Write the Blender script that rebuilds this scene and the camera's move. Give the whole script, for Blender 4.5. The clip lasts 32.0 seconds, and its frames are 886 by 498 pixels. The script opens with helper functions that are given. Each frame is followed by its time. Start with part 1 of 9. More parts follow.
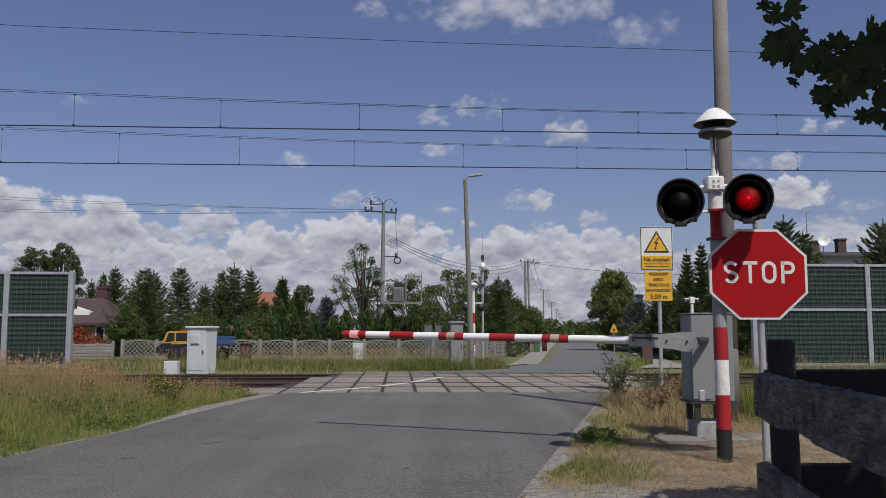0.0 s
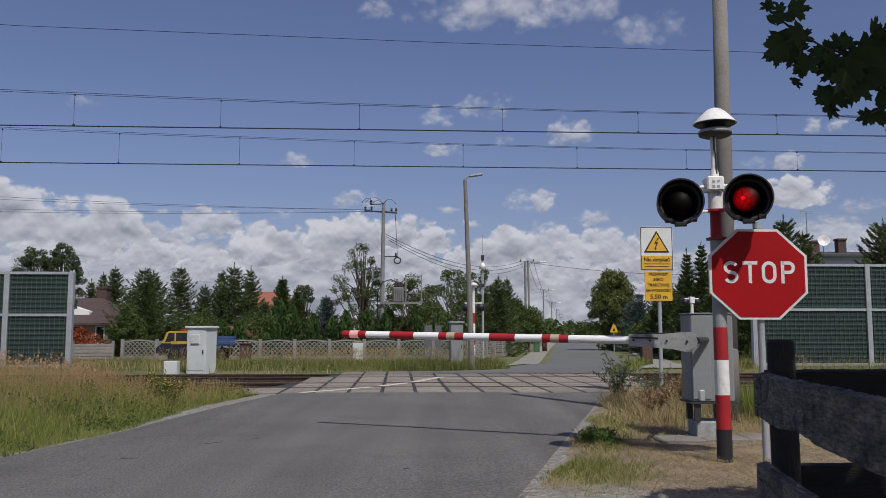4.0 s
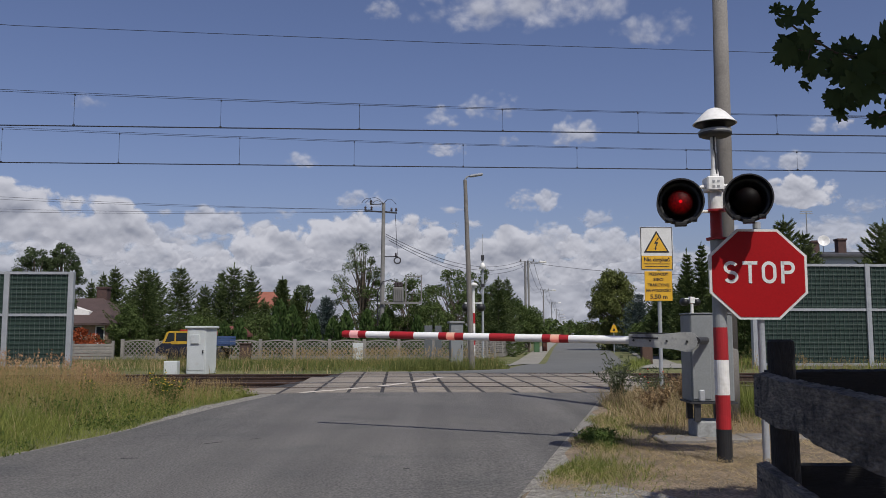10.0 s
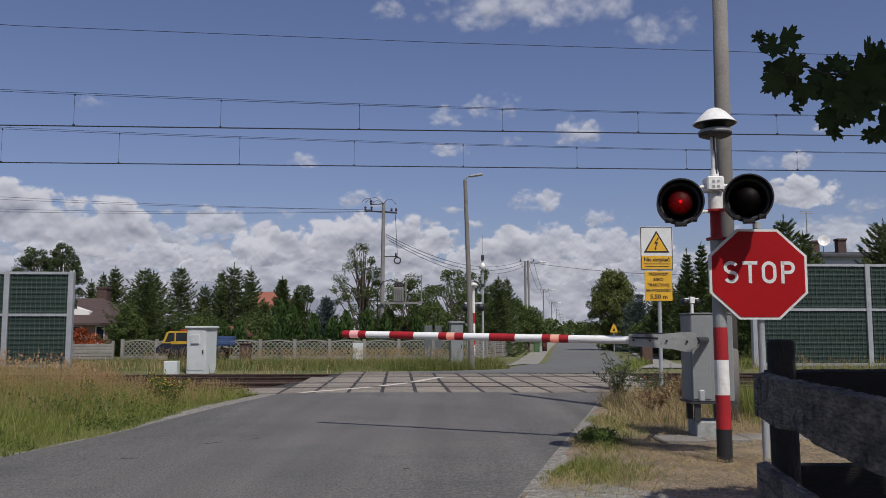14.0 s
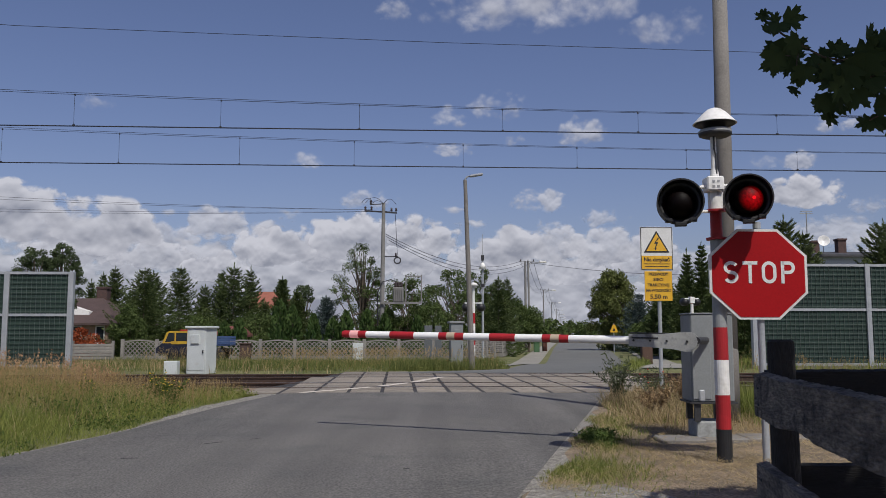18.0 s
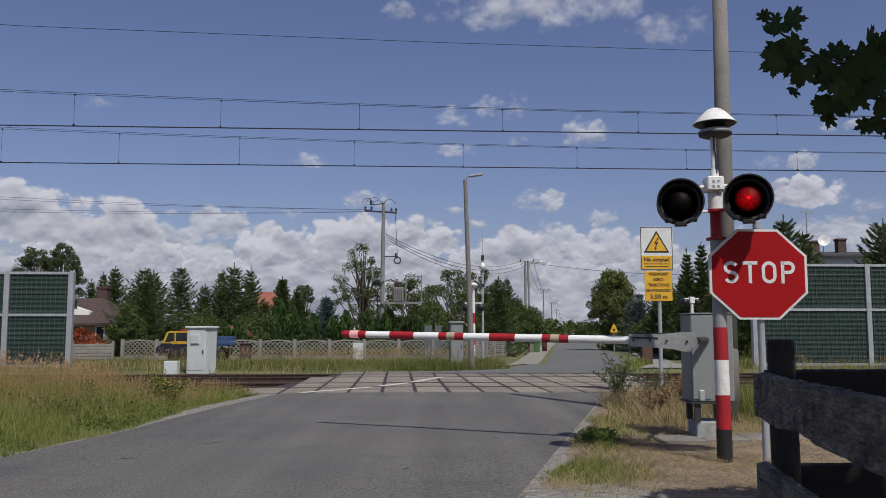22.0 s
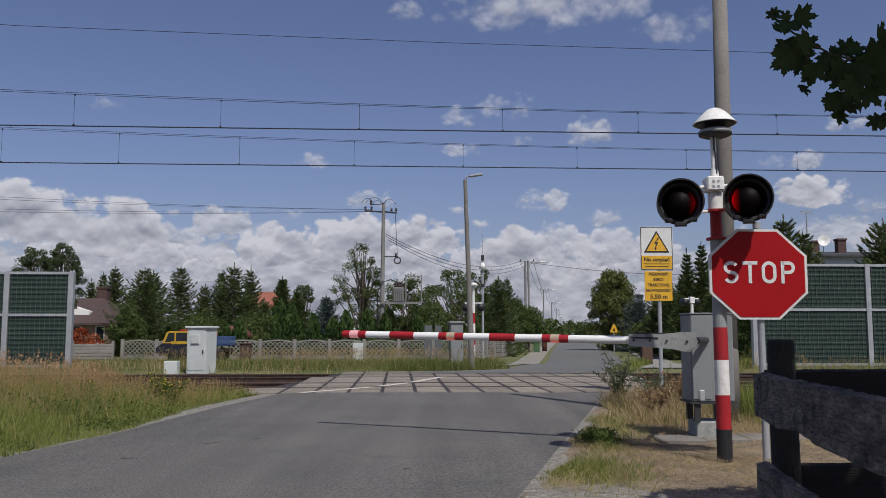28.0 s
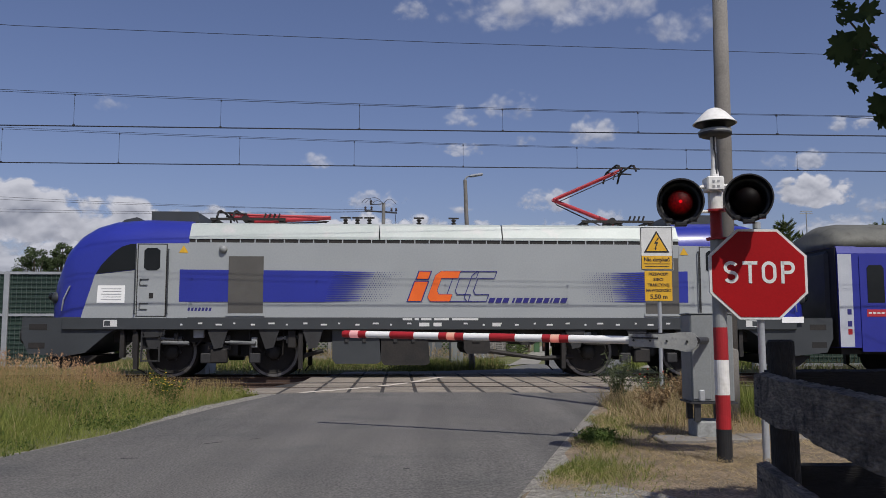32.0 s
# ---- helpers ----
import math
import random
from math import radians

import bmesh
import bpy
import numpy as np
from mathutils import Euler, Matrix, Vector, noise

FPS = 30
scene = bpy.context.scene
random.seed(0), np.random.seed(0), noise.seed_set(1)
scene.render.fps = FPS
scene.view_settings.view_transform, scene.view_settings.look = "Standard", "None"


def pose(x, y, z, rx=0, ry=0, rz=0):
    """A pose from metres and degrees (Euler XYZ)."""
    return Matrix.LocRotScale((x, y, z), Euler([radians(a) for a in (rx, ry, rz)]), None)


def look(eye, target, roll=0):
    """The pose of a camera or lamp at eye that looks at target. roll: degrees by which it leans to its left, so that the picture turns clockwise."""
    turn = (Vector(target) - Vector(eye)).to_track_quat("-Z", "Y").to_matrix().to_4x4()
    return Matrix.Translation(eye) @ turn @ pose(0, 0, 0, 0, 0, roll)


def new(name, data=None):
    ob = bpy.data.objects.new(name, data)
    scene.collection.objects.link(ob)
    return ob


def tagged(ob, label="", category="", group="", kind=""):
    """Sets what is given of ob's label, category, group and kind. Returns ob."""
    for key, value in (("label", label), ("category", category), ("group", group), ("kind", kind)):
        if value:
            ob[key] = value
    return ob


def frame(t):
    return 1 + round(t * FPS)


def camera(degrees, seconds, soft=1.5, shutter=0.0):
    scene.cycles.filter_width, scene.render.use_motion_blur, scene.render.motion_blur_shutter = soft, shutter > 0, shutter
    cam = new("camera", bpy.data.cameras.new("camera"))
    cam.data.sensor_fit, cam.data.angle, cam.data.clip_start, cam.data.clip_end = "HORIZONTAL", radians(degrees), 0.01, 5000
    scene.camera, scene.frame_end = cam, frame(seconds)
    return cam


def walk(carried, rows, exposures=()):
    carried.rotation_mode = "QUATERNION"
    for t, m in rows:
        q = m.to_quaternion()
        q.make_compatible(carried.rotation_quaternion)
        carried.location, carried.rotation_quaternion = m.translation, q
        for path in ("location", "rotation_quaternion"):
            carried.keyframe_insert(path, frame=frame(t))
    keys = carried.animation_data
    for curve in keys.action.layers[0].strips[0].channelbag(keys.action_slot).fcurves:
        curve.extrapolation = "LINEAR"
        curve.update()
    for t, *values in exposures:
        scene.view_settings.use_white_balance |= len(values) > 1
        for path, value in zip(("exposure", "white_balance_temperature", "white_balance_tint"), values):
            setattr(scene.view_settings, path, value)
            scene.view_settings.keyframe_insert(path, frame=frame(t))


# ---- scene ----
# ---- camera ----
cam = camera(54.88, 32.0, 0.8)
EYE = (0.0, 0.0, 1.1)
walk(cam, [(0.0, pose(*EYE, 95.635, 0, 0)), (32.0, pose(*EYE, 95.635, 0, 0))], [(0.0, -0.17, 6350, 20), (32.0, -0.17, 6350, 20)])

# ---- light ----
SUN_AZ, SUN_EL = radians(153), radians(53.3)
world = bpy.data.worlds.new("sky")
scene.world = world
world.use_nodes = True
wn = world.node_tree
sky = wn.nodes.new("ShaderNodeTexSky")
sky.sky_type, sky.sun_disc = "NISHITA", False
sky.sun_elevation, sky.sun_rotation = SUN_EL, SUN_AZ
sky.air_density, sky.dust_density, sky.ozone_density = 1.0, 1.3, 4.0
tone = wn.nodes.new("ShaderNodeMix")
tone.data_type, tone.blend_type = "RGBA", "MULTIPLY"
tone.inputs[0].default_value, tone.inputs[7].default_value = 1.0, (1.05, 0.965, 1.02, 1)
wn.links.new(sky.outputs[0], tone.inputs[6])
wn.links.new(tone.outputs[2], wn.nodes["Background"].inputs[0])
wn.nodes["Background"].inputs[1].default_value = 0.085
sun_data = bpy.data.lights.new("sun", "SUN")
sun_data.energy, sun_data.angle, sun_data.color = 4.2, radians(0.55), (0.965, 0.975, 0.84)
sun = new("sun", sun_data)
sun.matrix_world = look((20 * math.sin(SUN_AZ), 20 * math.cos(SUN_AZ), 20 * math.tan(SUN_EL)), (0, 0, 0))


# ---- materials ----
def mat(name, c1, c2=None, rough=0.7, metal=0.0, scale=2.0, fine=35.0, bump=0.15, vary=0.0, island=0.0, spec=0.5, stretch=None, dirt=None, grain=0.16, streak=0.0):
    """Two-scale procedural surface. vary: brightness by object; island: by mesh island; dirt: a third colour in patches."""
    m = bpy.data.materials.new(name)
    m.use_nodes = True
    n, l = m.node_tree.nodes, m.node_tree.links
    b = n["Principled BSDF"]
    b.inputs["Roughness"].default_value, b.inputs["Metallic"].default_value = rough, metal
    b.inputs["Specular IOR Level"].default_value = spec
    c2 = c2 or tuple(v * 0.78 for v in c1)
    tc = n.new("ShaderNodeTexCoord")
    mp = n.new("ShaderNodeMapping")
    l.new(tc.outputs["Object"], mp.inputs[0])
    if stretch:
        mp.inputs["Scale"].default_value = stretch
    big, small = n.new("ShaderNodeTexNoise"), n.new("ShaderNodeTexNoise")
    for t, s, d in ((big, scale, 4.0), (small, fine, 3.0)):
        t.inputs["Scale"].default_value, t.inputs["Detail"].default_value = s, d
        l.new(mp.outputs[0], t.inputs["Vector"])
    ramp = n.new("ShaderNodeMapRange")
    ramp.inputs[1].default_value, ramp.inputs[2].default_value = 0.35, 0.65
    l.new(big.outputs[0], ramp.inputs[0])
    mix = n.new("ShaderNodeMix")
    mix.data_type = "RGBA"
    mix.inputs[6].default_value, mix.inputs[7].default_value = (*c1, 1), (*c2, 1)
    l.new(ramp.outputs[0], mix.inputs[0])
    out = mix.outputs[2]
    if dirt:
        r3 = n.new("ShaderNodeMapRange")
        r3.inputs[1].default_value, r3.inputs[2].default_value = 0.55, 0.72
        d3 = n.new("ShaderNodeTexNoise")
        d3.inputs["Scale"].default_value, d3.inputs["Detail"].default_value = scale * 2.7, 5.0
        l.new(tc.outputs["Object"], d3.inputs["Vector"])
        l.new(d3.outputs[0], r3.inputs[0])
        mx = n.new("ShaderNodeMix")
        mx.data_type = "RGBA"
        l.new(r3.outputs[0], mx.inputs[0])
        l.new(out, mx.inputs[6])
        mx.inputs[7].default_value = (*dirt, 1)
        out = mx.outputs[2]
    gain = n.new("ShaderNodeMapRange")
    gain.inputs[1].default_value, gain.inputs[2].default_value = 0.3, 0.7
    gain.inputs[3].default_value, gain.inputs[4].default_value = 1 - grain, 1 + grain
    l.new(small.outputs[0], gain.inputs[0])
    g = gain.outputs[0]
    if streak:
        # wheel tracks along the road
        sm = n.new("ShaderNodeMapping")
        sm.inputs["Rotation"].default_value, sm.inputs["Scale"].default_value = (0, 0, radians(12)), (1.6, 0.07, 1)
        l.new(tc.outputs["Object"], sm.inputs[0])
        st = n.new("ShaderNodeTexNoise")
        st.inputs["Scale"].default_value, st.inputs["Detail"].default_value = 1.0, 3.0
        l.new(sm.outputs[0], st.inputs["Vector"])
        sr = n.new("ShaderNodeMapRange")
        sr.inputs[1].default_value, sr.inputs[2].default_value = 0.35, 0.65
        sr.inputs[3].default_value, sr.inputs[4].default_value = 1 - streak, 1 + streak
        l.new(st.outputs[0], sr.inputs[0])
        sx = n.new("ShaderNodeMath")
        sx.operation = "MULTIPLY"
        l.new(g, sx.inputs[0])
        l.new(sr.outputs[0], sx.inputs[1])
        g = sx.outputs[0]
    for amount, node, sock in ((vary, "ShaderNodeObjectInfo", "Random"), (island, "ShaderNodeNewGeometry", "Random Per Island")):
        if amount:
            o = n.new(node)
            r = n.new("ShaderNodeMapRange")
            r.inputs[3].default_value, r.inputs[4].default_value = 1 - amount, 1 + amount
            l.new(o.outputs[sock], r.inputs[0])
            mu = n.new("ShaderNodeMath")
            mu.operation = "MULTIPLY"
            l.new(g, mu.inputs[0])
            l.new(r.outputs[0], mu.inputs[1])
            g = mu.outputs[0]
    sc = n.new("ShaderNodeVectorMath")
    sc.operation = "SCALE"
    l.new(out, sc.inputs[0])
    l.new(g, sc.inputs["Scale"])
    l.new(sc.outputs[0], b.inputs["Base Color"])
    if bump:
        bp = n.new("ShaderNodeBump")
        bp.inputs["Strength"].default_value, bp.inputs["Distance"].default_value = bump, 0.02
        l.new(small.outputs[0], bp.inputs["Height"])
        l.new(bp.outputs[0], b.inputs["Normal"])
    return m


def leaf_mat(name, c1, c2, thin=0.35):
    """Leaves: two greens by island, some light through."""
    m = bpy.data.materials.new(name)
    m.use_nodes = True
    n, l = m.node_tree.nodes, m.node_tree.links
    b = n["Principled BSDF"]
    b.inputs["Roughness"].default_value = 0.75
    b.inputs["Specular IOR Level"].default_value = 0.12
    g = n.new("ShaderNodeNewGeometry")
    tc = n.new("ShaderNodeTexCoord")
    t = n.new("ShaderNodeTexNoise")
    t.inputs["Scale"].default_value = 0.9
    l.new(tc.outputs["Object"], t.inputs["Vector"])
    add = n.new("ShaderNodeMath")
    add.operation = "MULTIPLY_ADD"
    l.new(t.outputs[0], add.inputs[0])
    add.inputs[1].default_value = 0.9
    half = n.new("ShaderNodeMath")
    half.operation = "MULTIPLY_ADD"
    l.new(g.outputs["Random Per Island"], half.inputs[0])
    half.inputs[1].default_value, half.inputs[2].default_value = 0.7, -0.28
    l.new(half.outputs[0], add.inputs[2])
    mix = n.new("ShaderNodeMix")
    mix.data_type = "RGBA"
    mix.inputs[6].default_value, mix.inputs[7].default_value = (*c1, 1), (*c2, 1)
    l.new(add.outputs[0], mix.inputs[0])
    l.new(mix.outputs[2], b.inputs["Base Color"])
    tr = n.new("ShaderNodeBsdfTranslucent")
    l.new(mix.outputs[2], tr.inputs[0])
    ms = n.new("ShaderNodeMixShader")
    ms.inputs[0].default_value = thin
    l.new(b.outputs[0], ms.inputs[1])
    l.new(tr.outputs[0], ms.inputs[2])
    l.new(ms.outputs[0], n["Material Output"].inputs[0])
    return m


def glow_mat(name, colour, strength, back=(0.02, 0.004, 0.004), axis=1, sign=-1.0, lo=0.0, hi=0.9, power=1.5, hot=0.0):
    """A lamp lens: glows on one side of its own axis, plain tinted plastic on the other."""
    m = bpy.data.materials.new(name)
    m.use_nodes = True
    n, l = m.node_tree.nodes, m.node_tree.links
    b = n["Principled BSDF"]
    b.inputs["Base Color"].default_value = (*back, 1)
    b.inputs["Roughness"].default_value = 0.55
    b.inputs["Emission Color"].default_value = (*colour, 1)
    tc = n.new("ShaderNodeTexCoord")
    nm = n.new("ShaderNodeVectorMath")
    nm.operation = "NORMALIZE"
    l.new(tc.outputs["Object"], nm.inputs[0])
    sp = n.new("ShaderNodeSeparateXYZ")
    l.new(nm.outputs[0], sp.inputs[0])
    mr = n.new("ShaderNodeMapRange")
    mr.inputs[1].default_value, mr.inputs[2].default_value = lo * sign, hi * sign
    l.new(sp.outputs[axis], mr.inputs[0])
    pw = n.new("ShaderNodeMath")
    pw.operation = "POWER"
    pw.inputs[1].default_value = power
    l.new(mr.outputs[0], pw.inputs[0])
    mu = n.new("ShaderNodeMath")
    mu.operation = "MULTIPLY"
    mu.inputs[1].default_value = strength
    l.new(pw.outputs[0], mu.inputs[0])
    if hot:
        spot = n.new("ShaderNodeMapRange")
        spot.inputs[1].default_value, spot.inputs[2].default_value = 0.990 * sign, 0.998 * sign
        spot.inputs[4].default_value = hot
        l.new(sp.outputs[axis], spot.inputs[0])
        grit = n.new("ShaderNodeTexNoise")
        grit.inputs["Scale"].default_value = 45.0
        l.new(tc.outputs["Object"], grit.inputs["Vector"])
        gm = n.new("ShaderNodeMapRange")
        gm.inputs[1].default_value, gm.inputs[2].default_value = 0.35, 0.65
        gm.inputs[3].default_value, gm.inputs[4].default_value = 0.6, 1.25
        l.new(grit.outputs[0], gm.inputs[0])
        mm = n.new("ShaderNodeMath")
        mm.operation = "MULTIPLY"
        l.new(mu.outputs[0], mm.inputs[0])
        l.new(gm.outputs[0], mm.inputs[1])
        mu = mm
        ad = n.new("ShaderNodeMath")
        l.new(mu.outputs[0], ad.inputs[0])
        l.new(spot.outputs[0], ad.inputs[1])
        mu = ad
        b.inputs["Specular IOR Level"].default_value = 0.1
    l.new(mu.outputs[0], b.inputs["Emission Strength"])
    return m


M_ASPHALT = mat("asphalt", (0.101, 0.096, 0.090), (0.124, 0.117, 0.107), 0.92, scale=0.45, fine=58, bump=0.7, dirt=(0.088, 0.087, 0.081), grain=0.55, streak=0.14)
M_ASPHALT_FAR = mat("asphalt_far", (0.112, 0.114, 0.108), (0.132, 0.133, 0.125), 0.9, scale=0.3, fine=40, bump=0.2)
M_CRACK = mat("asphalt_seam", (0.06, 0.06, 0.062), rough=0.85, fine=60)
M_GRAVEL = mat("gravel_edge", (0.17, 0.158, 0.135), (0.30, 0.28, 0.245), 0.95, scale=14, fine=60, bump=1.0, dirt=(0.10, 0.095, 0.06), grain=0.5)
M_SOIL = mat("dry_soil", (0.25, 0.185, 0.12), (0.14, 0.108, 0.072), 0.95, scale=3.5, fine=38, bump=1.0, dirt=(0.12, 0.10, 0.06), grain=0.5)
M_GROUND = mat("meadow", (0.085, 0.105, 0.03), (0.15, 0.14, 0.055), 0.95, scale=0.35, fine=9, bump=0.6, dirt=(0.17, 0.14, 0.07))
M_PANEL = mat("concrete_panel", (0.245, 0.212, 0.172), (0.18, 0.155, 0.125), 0.92, scale=1.6, fine=30, bump=0.4, vary=0.18, dirt=(0.14, 0.118, 0.088), grain=0.25)
M_RUBBER = mat("joint_bitumen", (0.035, 0.032, 0.03), rough=0.9, fine=60)
M_BALLAST = mat("ballast", (0.085, 0.066, 0.053), (0.14, 0.115, 0.095), 0.95, scale=7, fine=26, bump=1.0, island=0.3)
M_RAIL = mat("rusty_rail", (0.05, 0.03, 0.022), (0.08, 0.048, 0.034), 0.75, 0.3, scale=5, fine=60)
M_RAILTOP = mat("rail_head", (0.30, 0.28, 0.26), rough=0.35, metal=0.9, scale=4, fine=80, bump=0.05)
M_SLEEPER = mat("sleeper_concrete", (0.24, 0.21, 0.18), (0.16, 0.12, 0.09), 0.9, vary=0.15)
M_CONCRETE = mat("pole_concrete", (0.20, 0.186, 0.168), (0.155, 0.143, 0.128), 0.9, scale=1.3, fine=50, bump=0.1, dirt=(0.14, 0.13, 0.115))
M_FENCE = mat("fence_concrete", (0.25, 0.235, 0.215), (0.18, 0.17, 0.155), 0.9, scale=1.5, fine=30, bump=0.2, vary=0.1)
M_GALV = mat("galvanised_steel", (0.40, 0.415, 0.43), (0.33, 0.345, 0.36), 0.5, 0.35, scale=3, fine=40, bump=0.05, grain=0.07)
M_STEEL = mat("grey_steel", (0.33, 0.34, 0.34), (0.27, 0.28, 0.28), 0.55, 0.2, scale=3, fine=40, bump=0.05, dirt=(0.24, 0.24, 0.235), grain=0.07)
M_DARK = mat("dark_steel", (0.045, 0.045, 0.048), (0.03, 0.03, 0.032), 0.55, 0.3, scale=4, fine=40)
M_BLACK = mat("black_plastic", (0.012, 0.012, 0.013), (0.018, 0.018, 0.019), 0.5, scale=5, fine=60, bump=0.06, grain=0.07)
M_WHITE = mat("white_paint", (0.74, 0.73, 0.70), (0.66, 0.65, 0.62), 0.5, scale=3, fine=30, bump=0.05, dirt=(0.55, 0.53, 0.48), grain=0.07)
M_REDPAINT = mat("red_paint", (0.36, 0.012, 0.016), (0.30, 0.010, 0.013), 0.5, scale=4, fine=40, bump=0.05, grain=0.07)
M_SIGNRED = mat("sign_red", (0.31, 0.006, 0.008), (0.285, 0.0055, 0.007), 0.5, scale=2, fine=60, bump=0.02, spec=0.15, grain=0.07)
M_SIGNWHITE = mat("sign_white", (0.62, 0.62, 0.60), (0.57, 0.57, 0.55), 0.4, scale=4, fine=50, bump=0.03, grain=0.07)
M_YELLOW = mat("sign_yellow", (0.66, 0.37, 0.018), (0.60, 0.33, 0.016), 0.45, scale=4, fine=50, bump=0.03, grain=0.07)
M_CABINET = mat("cabinet_white", (0.53, 0.56, 0.545), (0.48, 0.51, 0.495), 0.55, scale=2, fine=40, bump=0.04, dirt=(0.47, 0.48, 0.45), grain=0.07)
M_PEDESTAL = mat("cabinet_grey", (0.205, 0.218, 0.22), (0.185, 0.197, 0.198), 0.5, scale=2, fine=50, bump=0.03, dirt=(0.17, 0.18, 0.18), grain=0.07)
M_WIRE = mat("wire_copper", (0.03, 0.032, 0.04), rough=0.6, metal=0.5)
M_CABLE = mat("cable_black", (0.02, 0.02, 0.024), rough=0.6)
M_PORCELAIN = mat("insulator", (0.05, 0.035, 0.03), rough=0.3)
M_NOISE = mat("noise_panel", (0.019, 0.044, 0.034), (0.015, 0.034, 0.027), 0.85, scale=1.2, fine=30, bump=0.3)
M_NOISEMESH = mat("noise_mesh", (0.072, 0.095, 0.085), (0.06, 0.08, 0.07), 0.6, 0.2, scale=4, fine=30)
M_OLDWOOD = mat("weathered_wood", (0.21, 0.175, 0.135), (0.08, 0.066, 0.052), 0.9, scale=4.0, fine=18, bump=0.9, stretch=(7, 1.0, 7), dirt=(0.03, 0.026, 0.022), grain=0.5)
M_DARKWOOD = mat("dark_wood", (0.03, 0.026, 0.022), (0.018, 0.016, 0.014), 0.9, scale=3, fine=30, bump=0.7, stretch=(5, 5, 1))
# near-black plank colour: the maple's shade is painted in
M_SHADERAIL = mat("shaded_rail", (0.015, 0.013, 0.011), (0.008, 0.007, 0.006), 0.9, scale=2, fine=24, bump=0.5, stretch=(1, 8, 8))
M_BARK = mat("bark", (0.12, 0.095, 0.07), (0.08, 0.062, 0.045), 0.95, scale=4, fine=24, bump=0.6)
M_SPRUCE = leaf_mat("spruce_needles", (0.028, 0.050, 0.018), (0.125, 0.160, 0.056), 0.15)
M_BLUESPRUCE = leaf_mat("blue_spruce_needles", (0.045, 0.072, 0.066), (0.12, 0.155, 0.14), 0.12)
M_PINE = leaf_mat("pine_needles", (0.055, 0.080, 0.030), (0.17, 0.20, 0.085), 0.2)
M_THUJA = leaf_mat("thuja_scales", (0.026, 0.058, 0.016), (0.080, 0.125, 0.036), 0.12)
M_LEAF = leaf_mat("broad_leaves", (0.040, 0.070, 0.018), (0.125, 0.165, 0.055), 0.3)
M_BIRCH = leaf_mat("birch_leaves", (0.036, 0.058, 0.026), (0.10, 0.13, 0.06), 0.25)
M_LINDEN = leaf_mat("linden_leaves", (0.065, 0.085, 0.024), (0.19, 0.21, 0.068), 0.3)
M_MAPLE = leaf_mat("maple_leaves", (0.030, 0.052, 0.022), (0.075, 0.110, 0.045), 0.3)
M_SMOKE = leaf_mat("red_shrub_leaves", (0.16, 0.035, 0.016), (0.42, 0.10, 0.035), 0.3)
M_GRASS = leaf_mat("green_grass", (0.075, 0.120, 0.024), (0.33, 0.345, 0.095), 0.4)
M_MEADOW = leaf_mat("meadow_grass", (0.050, 0.085, 0.020), (0.25, 0.255, 0.085), 0.35)
M_HERB = leaf_mat("herb_leaves", (0.045, 0.085, 0.020), (0.15, 0.19, 0.05), 0.4)
M_STRAW = leaf_mat("dry_grass", (0.24, 0.17, 0.085), (0.58, 0.46, 0.26), 0.4)
M_SEED = leaf_mat("grass_heads", (0.27, 0.175, 0.075), (0.48, 0.36, 0.17), 0.4)
M_WEED = leaf_mat("thistle_leaves", (0.07, 0.09, 0.045), (0.16, 0.175, 0.10), 0.3)
M_DRYWEED = leaf_mat("dry_weed", (0.20, 0.13, 0.07), (0.42, 0.30, 0.16), 0.3)
M_FLOWER = mat("yellow_flower", (0.65, 0.45, 0.02), rough=0.7)
M_POPPY = mat("poppy", (0.60, 0.05, 0.02), rough=0.6)


# ---- mesh helpers ----
def part(name, bm, material, parent=None, label="", smooth=False):
    """Link a bmesh as one mesh object, under parent if given."""
    me = bpy.data.meshes.new(name)
    bm.to_mesh(me)
    bm.free()
    me.materials.append(material)
    if smooth:
        me.polygons.foreach_set("use_smooth", [True] * len(me.polygons))
    ob = new(name, me)
    ob.parent = parent
    if label:
        ob["label"] = label
    return ob


def share(name, me, parent=None, m=None):
    """Another object on the same mesh."""
    ob = new(name, me)
    ob.parent = parent
    if m is not None:
        ob.matrix_basis = m
    return ob


def thing(name, label, category, m=None, group="", kind=""):
    """An empty that carries the parts of a thing."""
    ob = new(name)
    ob.empty_display_size = 0.1
    if m is not None:
        ob.matrix_basis = m
    return tagged(ob, label, category, group, kind)


def box(bm, x0, x1, y0, y1, z0, z1, bevel=0.0, m=None):
    r = bmesh.ops.create_cube(bm, size=1.0)
    vs = r["verts"]
    for v in vs:
        v.co = Vector((x0 + (v.co.x + 0.5) * (x1 - x0), y0 + (v.co.y + 0.5) * (y1 - y0), z0 + (v.co.z + 0.5) * (z1 - z0)))
    if bevel:
        es = list({e for v in vs for e in v.link_edges})
        q = bmesh.ops.bevel(bm, geom=es, offset=bevel, segments=1, affect="EDGES", profile=0.5)
        vs = list({v for f in q["faces"] for v in f.verts} | {v for v in vs if v.is_valid})
    if m is not None:
        bmesh.ops.transform(bm, matrix=m, verts=[v for v in vs if v.is_valid])
    return bm


def bar(bm, a, b, r0, r1=None, n=8):
    """A round rod from a to b."""
    a, b = Vector(a), Vector(b)
    d = b - a
    m = Matrix.Translation((a + b) / 2) @ d.to_track_quat("Z", "Y").to_matrix().to_4x4()
    bmesh.ops.create_cone(bm, cap_ends=True, segments=n, radius1=r0, radius2=r0 if r1 is None else r1, depth=d.length, matrix=m)
    return bm


